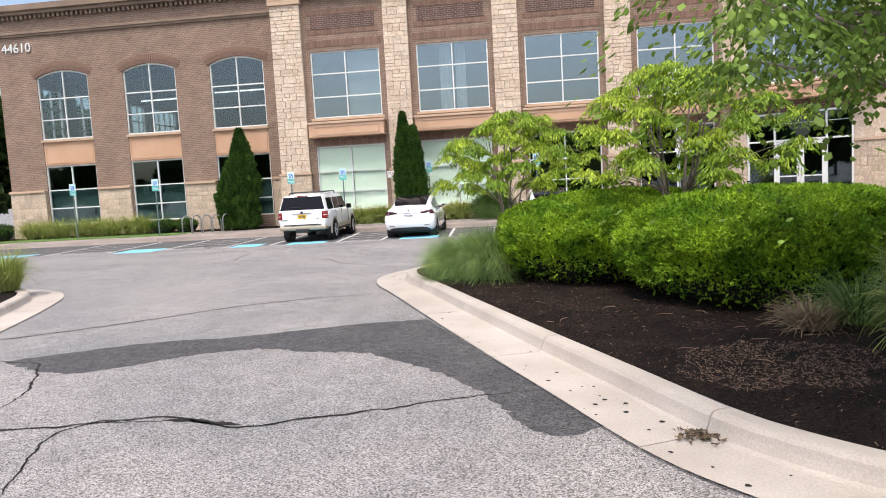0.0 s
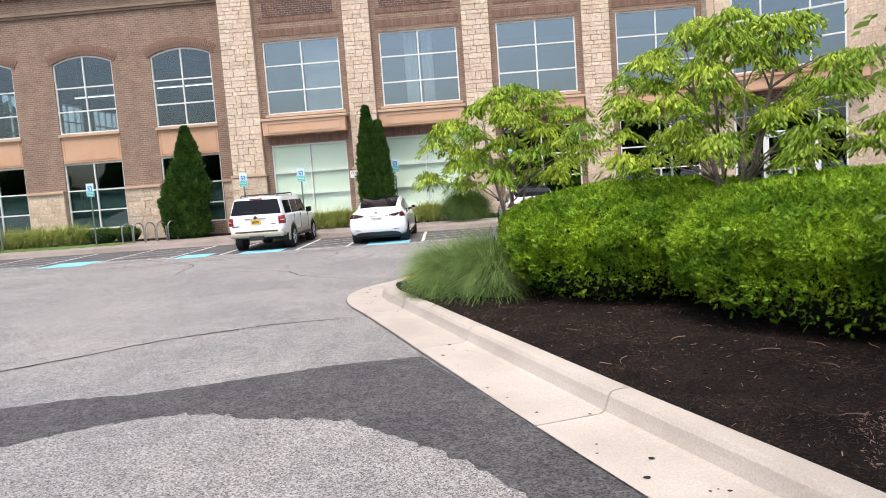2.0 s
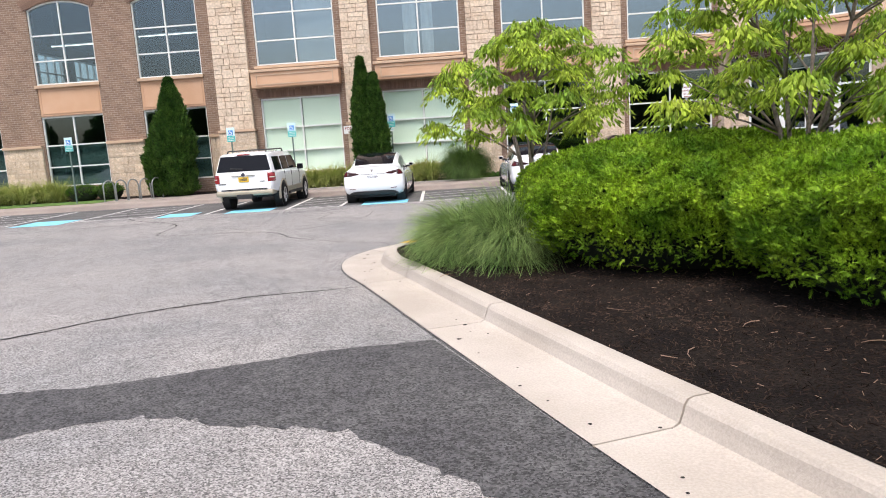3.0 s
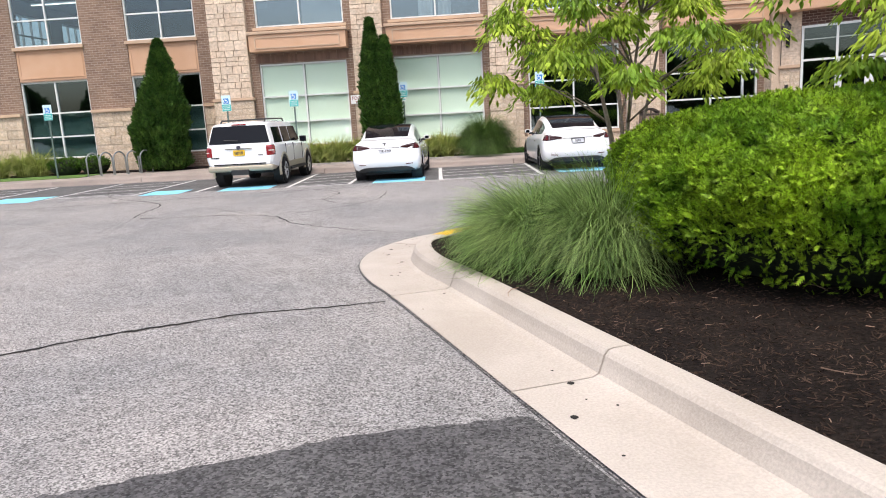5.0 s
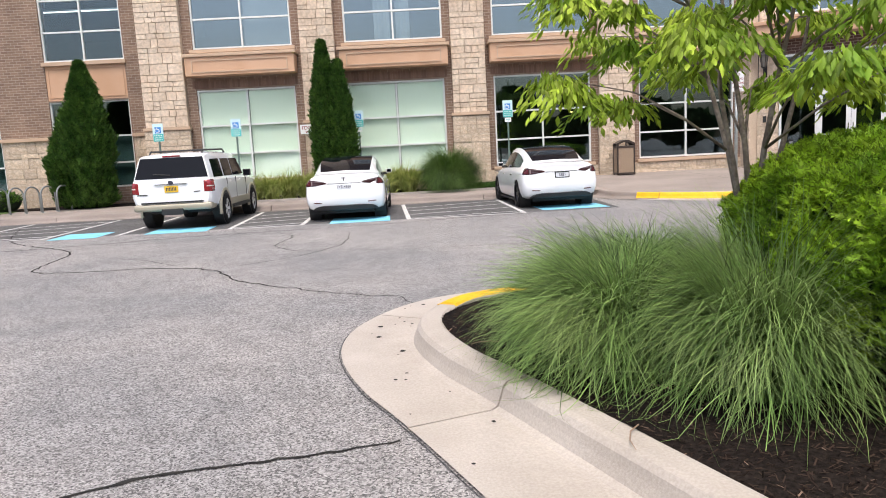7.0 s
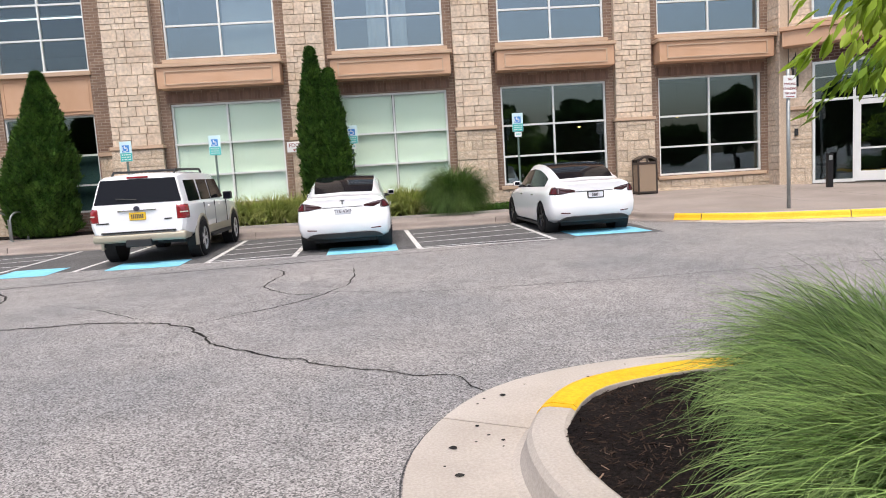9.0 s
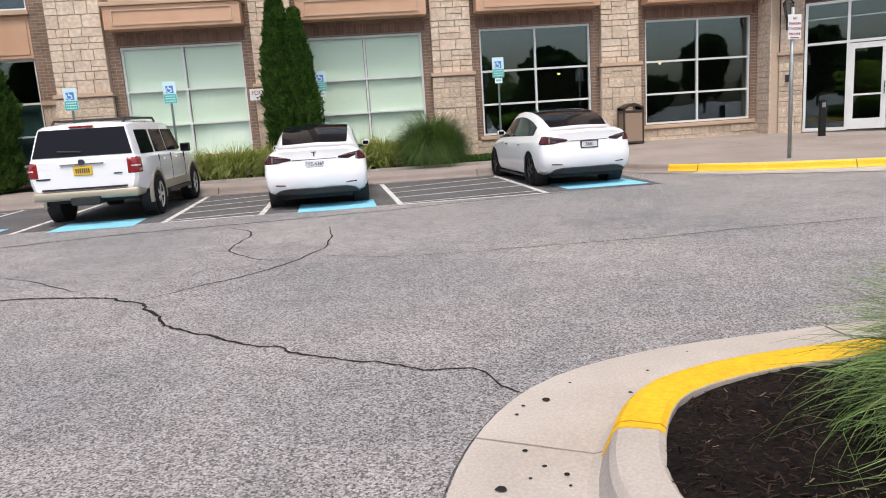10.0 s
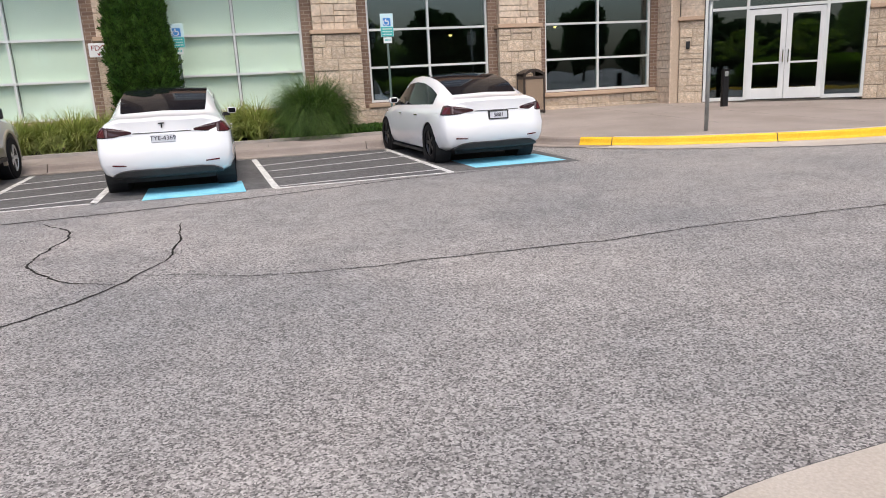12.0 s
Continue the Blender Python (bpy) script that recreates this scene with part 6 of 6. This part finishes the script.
grass_clump(6.32, 1.35, 0.17, 0.5, 0.80, 1500, 24, "pale_grass", "tall pale green grass on the mulch", 0.011); grass_clump(5.62, 2.3, 0.17, 0.36, 0.29, 700, 25, "dry_grass", "low dry brown grass tuft on the mulch"); grass_clump(6.1, 2.5, 0.17, 0.5, 0.5, 700, 28, "grass", "low green grass tuft on the mulch")
grass_clump(-7.35, 8.05, 0.16, 0.55, 0.7, 1100, 26, "pale_grass", "pale fountain grass on the far island"); grass_clump(-8.6, 7.6, 0.16, 0.6, 0.75, 900, 27, "pale_grass", "pale fountain grass on the far island")
i = 30
for x, y, r, h in ((-4.55, 25.35, 0.42, 0.72), (-4.0, 25.4, 0.42, 0.75), (-3.45, 25.3, 0.45, 0.8), (-2.95, 25.45, 0.40, 0.75), (-2.45, 25.25, 0.42, 0.78), (0.25, 25.2, 0.5, 0.82), (-0.2, 25.5, 0.4, 0.75), (-5.1, 25.5, 0.42, 0.75)):
    i += 1; grass_clump(x, y, 0.2, r * 1.1, h * 0.82, 1300, i, "pale_grass", "pale yellow-green fountain grass in the bed before the windows", 0.010)
for x in (-21.0, -20.1, -19.2, -18.3, -17.5, -16.6, -15.8, -15.1):
    i += 1; grass_clump(x, 26.75 + 0.15 * math.sin(x * 5), 0.18, 0.68, 0.72, 900, i, "pale_grass", "pale fountain grass before the brick wall", 0.011)
grass_clump(1.55, 25.35, 0.2, 0.86, 1.02, 11000, 70, "dark_grass", "large round dark green grass clump before the stone pier", 0.007, 1.2)
clipped_bush(-14.0, 26.6, 0.7, 0.5, 0.62, 71, 2500, 0.09, 0.18, "shrub", "low_shrub", "low clipped green shrub before the brick wall"); clipped_bush(-12.9, 26.6, 0.6, 0.5, 0.62, 72, 2500, 0.09, 0.18, "shrub", "low_shrub", "low clipped green shrub before the brick wall")
clipped_bush(-22.3, 26.3, 0.8, 0.6, 0.8, 73, 2500, 0.09, 0.18, "arbor", "low_shrub", "dark green shrub at the building's corner")
def groundcover(x0, x1, y0, y1, seed):
    g = np.random.default_rng(seed); n = 2600; pos = np.stack((g.uniform(x0, x1, n), g.uniform(y0, y1, n), g.uniform(0.2, 0.30, n)), 1); global rng; rng = g
    v, f = scatter(*sprig_template(5, 1.0, 0.2), pos, basis(np.array((0, 0, 1.0)) + g.normal(size=pos.shape) * 0.6), g.uniform(0.05, 0.1, n))
    tagged(raw_mesh("ground_cover", v, f, "arbor"), "low creeping green plants in the bed", "ground cover", kind="stuff")
groundcover(2.1, 5.1, 24.8, 26.4, 80); 

def arborvitae(x, y, z, h, r, seed, label):
    global rng
    rng = np.random.default_rng(seed); t = thing("arborvitae", label, "tree", "narrow evergreens", pose(x, y, z)); n = int(7000 * h * r)
    def prof(u): return r * (0.86 + 0.5 * u) * np.clip((1.0 - u) * 1.9, 0, 1) ** 0.95 * np.clip(u * 14 + 0.5, 0, 1)
    u = rng.uniform(0, 1, n) ** 0.85; a = rng.uniform(0, 2 * np.pi, n)
    lum = np.array([1 + 0.34 * noise.noise((math.cos(q) * 1.6 + seed, math.sin(q) * 1.6, w * h * 1.3)) + 0.34 * noise.noise((math.cos(q) * 4, math.sin(q) * 4 + seed, w * h * 3)) for q, w in zip(a, u)])
    rad = prof(u) * lum * rng.uniform(0.80, 1.05, n); pos = np.stack((np.cos(a) * rad, np.sin(a) * rad, u * h), 1); out = np.stack((np.cos(a), np.sin(a), np.zeros(n)), 1)
    axis = out * 0.45 + np.array((0, 0, 1.0)) + rng.normal(size=(n, 3)) * 0.22
    v, f = scatter(*frond_template(4, 0.32), pos, facing(axis, out + rng.normal(size=(n, 3)) * 0.7), rng.uniform(0.10, 0.24, n)); raw_mesh("foliage", v, f, "arbor", t)
    part("trunk", make(tube, [(0, 0, -0.1), (0, 0, h * 0.6)], [0.07, 0.03], 8), "bark", t)
    # inner cone coloured near-black to act as shade behind the fronds
    part("core", make(lambda bm: tube(bm, [(0, 0, h * q) for q in np.linspace(0.0, 0.97, 14)], [max(0.01, 0.66 * float(prof(q))) for q in np.linspace(0.0, 0.97, 14)], 14)), "shade_core", t, "near-black core for the shade between fronds", True)
arborvitae(-2.2, 25.75, 0.2, 4.62, 0.38, 90, "tall narrow dark green arborvitae against the stone pier"); arborvitae(-1.72, 25.6, 0.2, 4.0, 0.34, 91, "tall narrow dark green arborvitae against the stone pier")
arborvitae(-9.85, 26.3, 0.18, 4.45, 0.66, 92, "broad dark green arborvitae before the brick wing"); arborvitae(-10.45, 26.35, 0.18, 3.0, 0.56, 93, "broad dark green arborvitae before the brick wing")

def small_tree(x, y, z, stems, crown_r, z0, z1, leaves, leaf_len, seed, material, label, tiers=26, trunk_r=0.035, cluster=0.30, centre=(0, 0), name="tree", broad=0.22, drape=False, fork=0.9):
    """A tree with several stems, limbs to leaf clusters, and drooping leaves in uneven tiers."""
    global rng
    rng = np.random.default_rng(seed); r = random.Random(seed); t = thing(name, label, "tree", "", pose(x, y, z)); bm = bmesh.new(); tips = []
    heads = []
    for i in range(stems):
        a = 2 * math.pi * i / stems + r.uniform(-0.4, 0.4); top = Vector((centre[0] + math.cos(a) * crown_r * 0.35, centre[1] + math.sin(a) * crown_r * 0.35, z1 * r.uniform(0.78, 0.95))); base = Vector((math.cos(a) * 0.06 * (stems > 1), math.sin(a) * 0.06 * (stems > 1), -0.1)); pts = []
        for k in range(7):
            q = k / 6; p = base.lerp(top, q)
            if stems > 1: u = max(0.0, (p.z - fork) / (top.z - fork)); p.x, p.y = base.x + (top.x - base.x) * u, base.y + (top.y - base.y) * u
            p.x += math.sin(q * 4 + i) * 0.05 * q; p.y += math.cos(q * 5 + i) * 0.05 * q; pts.append(p)
        tube(bm, pts, [trunk_r * (1.15 - 0.9 * k / 6) for k in range(7)], 7); heads.append(pts)
    for i in range(tiers):
        q = (i + 0.5) / tiers; a = i * 2.399 + r.uniform(-0.3, 0.3); zz = z0 + (z1 - z0) * q; w = crown_r * (0.62 + 0.45 * math.sin(math.pi * min(1, q * 0.9 + 0.22))) * (1.0 if i % 3 else 0.55) * (0.4 + 0.6 * math.sqrt(max(0.0, 1 - max(0, q - 0.45) ** 2 * 2.6)))
        tip = Vector((centre[0] + math.cos(a) * w * r.uniform(0.8, 1.08), centre[1] + math.sin(a) * w * r.uniform(0.8, 1.08), zz)); s = min(heads, key=lambda h_: (h_[4] - tip).length); src = min(s[2:], key=lambda p: abs(p.z - (zz - 0.35 * w)) ); mid = src.lerp(tip, 0.55) + Vector((r.uniform(-0.08, 0.08), r.uniform(-0.08, 0.08), 0.10))
        tube(bm, [src, src.lerp(mid, 0.5) + Vector((0, 0, 0.03)), mid, tip], [trunk_r * 0.42, trunk_r * 0.32, trunk_r * 0.22, trunk_r * 0.08], 5)
        tips += [(tip, 1.0), (src.lerp(tip, 0.78) + Vector((r.uniform(-0.15, 0.15), r.uniform(-0.15, 0.15), 0.05)), 0.85)]
    part("trunk", bm, "bark", t, "slender grey-brown stems" if stems > 1 else "grey-brown trunk", True)
    per = leaves // len(tips); P, A, S = [], [], []
    for tip, k in tips:
        n = per
        if drape:
            q = rng.uniform(0, 2 * np.pi, n); rr = cluster * k * np.sqrt(rng.uniform(0, 1, n)) * (1 + 0.35 * np.sin(q * 3 + tip.x * 9)); o = np.stack((np.cos(q) * rr, np.sin(q) * rr, rng.normal(size=n) * 0.025), 1)
            pos = np.array(tip) + o; pos[:, 2] -= 0.55 * rr ** 2 / cluster; ax = o * np.array((1, 1, 0)) / cluster * 0.9 + np.array((0, 0, -0.62)) + rng.normal(size=(n, 3)) * 0.22; P.append(pos); A.append(ax); S.append(leaf_len * rng.uniform(0.65, 1.3, n)); continue
        o = rng.normal(size=(n, 3)) * np.array((cluster, cluster, cluster * 0.34)) * k; pos = np.array(tip) + o; pos[:, 2] -= 0.35 * np.hypot(o[:, 0], o[:, 1]) ** 2 / cluster
        out = o * np.array((1, 1, 0)) / cluster; ax = out * 0.75 + np.array((0, 0, -0.8)) + rng.normal(size=(n, 3)) * 0.28; P.append(pos); A.append(ax); S.append(leaf_len * rng.uniform(0.65, 1.3, n))
    P, A, S = np.concatenate(P), np.concatenate(A), np.concatenate(S)
    a = A / np.linalg.norm(A, axis=1, keepdims=True); u = np.cross(a, np.array((0, 0, 1.0)) + rng.normal(size=a.shape) * 0.25); u /= np.linalg.norm(u, axis=1, keepdims=True); B = np.stack((u, -np.cross(a, u) * -1, a), 2)
    v, f = scatter(*leaf_template(1.0, broad, 0.22), P, B, S); raw_mesh("crown", v, f, material, t)
small_tree(2.66, 7.56, 0.15, 5, 1.18, 1.55, 2.82, 14500, 0.070, 101, "dogwood", "small multi-stemmed tree with drooping yellow-green leaves", 38, 0.024, 0.20, broad=0.19, drape=True)
small_tree(5.12, 5.85, 0.15, 6, 1.5, 1.58, 3.2, 21000, 0.072, 102, "dogwood", "multi-stemmed tree with drooping yellow-green leaves behind the bushes", 52, 0.030, 0.23, broad=0.19, drape=True)
small_tree(6.9, -0.1, 0.15, 1, 2.7, 2.4, 5.0, 80000, 0.056, 103, "maple", "leafy shade tree with dull green leaves", 95, 0.11, 0.24, broad=0.36)

def far_tree(x, y, h, r, seed):
    global rng
    rng = np.random.default_rng(seed); t = thing("far_tree", "full dark green tree across the car park", "tree", "far trees", pose(x, y, 0)); n = 950
    d = rng.normal(size=(n, 3)); d /= np.linalg.norm(d, axis=1, keepdims=True); lum = np.array([1 + 0.35 * noise.noise((q[0] * 2 + seed, q[1] * 2, q[2] * 2)) for q in d]); pos = d * lum[:, None] * np.array((r, r, h * 0.36)) * rng.uniform(0.75, 1.0, (n, 1)) + np.array((0, 0, h * 0.60))
    v, f = scatter(*sprig_template(6, 1.2, 0.35), pos, basis(d + rng.normal(size=d.shape) * 0.5), rng.uniform(0.6, 1.2, n)); raw_mesh("crown", v, f, "far_leaf", t); part("trunk", make(tube, [(0, 0, -0.2), (0, 0, h * 0.75)], [0.25, 0.08], 8), "bark", t)
for k in range(22): far_tree(-66 + k * 6.4 + 2 * math.sin(k * 7), -34 - 7 * abs(math.sin(k * 3.1)), 6.6 + 2.6 * math.sin(k * 2.3), 2.9 + 0.8 * math.sin(k), 200 + k)
for k, (x, y, h, r) in enumerate(((-30, 34, 8.5, 3.2), (-36, 30, 7.5, 3), (-27.5, 29.5, 4.2, 1.6), (-42, 40, 10, 4), (-50, 36, 9, 4), (-33, 45, 10, 4))): far_tree(x, y, h, r, 300 + k)

# mulch chips, twigs and droppings
def strewn(name, count, seed, material, label, size, where, mat_z=0.0):
    global rng
    rng = np.random.default_rng(seed); P = []
    while len(P) < count:
        q = rng.uniform((0.5, -2.0), (7.0, 10.3)); z = where(q)
        if z is not None: P.append((*q, z))
    P = np.array(P); t = [(-1, -0.16, 0), (1, -0.12, 0), (0.9, 0.14, 0.05), (-0.9, 0.16, 0.05), (-0.9, 0, 0.16), (0.9, 0, 0.14)]; ax = np.array((0, 0, 1.0)) + rng.normal(size=P.shape) * 0.4
    v, f = scatter(t, [(0, 1, 5, 4), (2, 3, 4, 5)], P, basis(ax), size * rng.uniform(0.5, 1.6, count)); return tagged(raw_mesh(name, v, f, material), label, "debris", kind="stuff")
island_soil = bpy.data.objects["soil_island"]
soil_tree = BVHTree.FromPolygons([v.co for v in island_soil.data.vertices], [p.vertices for p in island_soil.data.polygons])
def on_soil(q):
    h = soil_tree.ray_cast(Vector((q[0], q[1], 3)), Vector((0, 0, -1))); return h[0].z + 0.004 if h[0] else None
strewn("mulch_chips", 60000, 5, "chip", "shredded dark bark chips", 0.015, on_soil)
strewn("mulch_shreds", 1100, 6, "pale_chip", "pale wood shreds on the mulch", 0.016, on_soil)
strewn("mulch_pale_patch", 2600, 8, "pale_chip", "patch of pale faded bark on the mulch", 0.012, lambda q: on_soil(q) if (q[0] - 4.9) ** 2 / 0.7 + (q[1] - 1.2) ** 2 / 0.5 < 1 + 0.5 * noise.noise((q[0] * 3, q[1] * 3, 1)) else None)
def spots(bm):
    r = random.Random(4)
    for i in range(75):
        s = r.uniform(1.5, 18.5); p, n_ = isl_at(s); d = r.uniform(0.05, 0.45); q = p + n_ * d; rad = r.choice((0.008, 0.011, 0.014, 0.024)); z = 0.016 - 0.010 * d / 0.49 + 0.004
        bm.faces.new([bm.verts.new((q.x + rad * math.cos(a) * r.uniform(0.7, 1.1), q.y + rad * math.sin(a) * r.uniform(0.7, 1.1), z)) for a in np.linspace(0, 2 * math.pi, 9)[:-1]])
tagged(part("gutter_spots", make(spots), "tar"), "dark dried spots on the gutter concrete", "stain", kind="stuff")

def twigs(bm):
    r = random.Random(12); n_ = 0
    while n_ < 70:
        q = (r.uniform(1.0, 6.5), r.uniform(-1.2, 10.0)); z = on_soil(q)
        if z is None: continue
        a, ln = r.uniform(0, 6.3), r.uniform(0.08, 0.28); pts = [(q[0] + math.cos(a + 0.5 * t) * ln * t, q[1] + math.sin(a + 0.5 * t) * ln * t, z + 0.012 + 0.02 * t * (1 - t)) for t in (0, 0.35, 0.7, 1.0)]; tube(bm, pts, [0.004, 0.0035, 0.003, 0.0015], 5); n_ += 1
tagged(part("twigs", make(twigs), "pale_chip"), "dry pale twigs strewn on the mulch", "debris", kind="stuff")
def litter(bm):
    r = random.Random(3)
    for i in range(130):
        x, y, s = 4.02 + r.gauss(0, 0.075), 0.05 + r.gauss(0, 0.06), r.uniform(0.008, 0.024); a = r.uniform(0, 6.3)
        bm.faces.new([bm.verts.new((x + math.cos(a + k) * s * w, y + math.sin(a + k) * s * w, 0.016 + r.uniform(0, 0.03))) for k, w in ((0, 1.6), (1.6, 0.5), (3.1, 1.4), (4.7, 0.5))])
tagged(part("gutter_litter", make(litter), "litter"), "small heap of dry leaf litter in the gutter", "debris", kind="stuff")

# lamps seen through the glass
def strip_lamp(x0, x1, y, z):
    l_ = thing("strip_light", "long white pendant strip light behind an arched window", "lamp", "strip lights")
    part("tube_diffuser", boxes((x0, x1, y - 0.03, y + 0.03, z + 0.02, z + 0.05)), "lamp_glow", l_, "glowing white diffuser"); part("housing", boxes((x0, x1, y - 0.05, y + 0.05, z + 0.052, z + 0.10)), "white_metal", l_)
    for x in (x0 + 0.2, x1 - 0.2): part("cable", make(tube, [(x, y, z + 0.1), (x, y, 8.7)], 0.006, 5), "white_metal", l_)
strip_lamp(-12.3, -9.3, 29.2, 6.85); strip_lamp(-16.0, -13.9, 29.2, 6.70)
def pendant(x, y, z):
    l_ = thing("pendant_lamp", "small warm pendant lamp inside the dark window", "lamp", "pendant lamps", pose(x, y, z))
    part("shade", make(lambda bm: tube(bm, [(0, 0, 0), (0, 0, 0.06), (0, 0, 0.12)], [0.16, 0.14, 0.03], 14, False)), "lamp_black", l_); part("bulb", make(lambda bm: bmesh.ops.create_icosphere(bm, subdivisions=2, radius=0.06)), "warm_glow", l_); part("cord", make(tube, [(0, 0, 0.12), (0, 0, 4.2 - z)], 0.006, 5), "lamp_black", l_)
pendant(6.85, 32.0, 2.71); pendant(10.6, 32.0, 2.86)
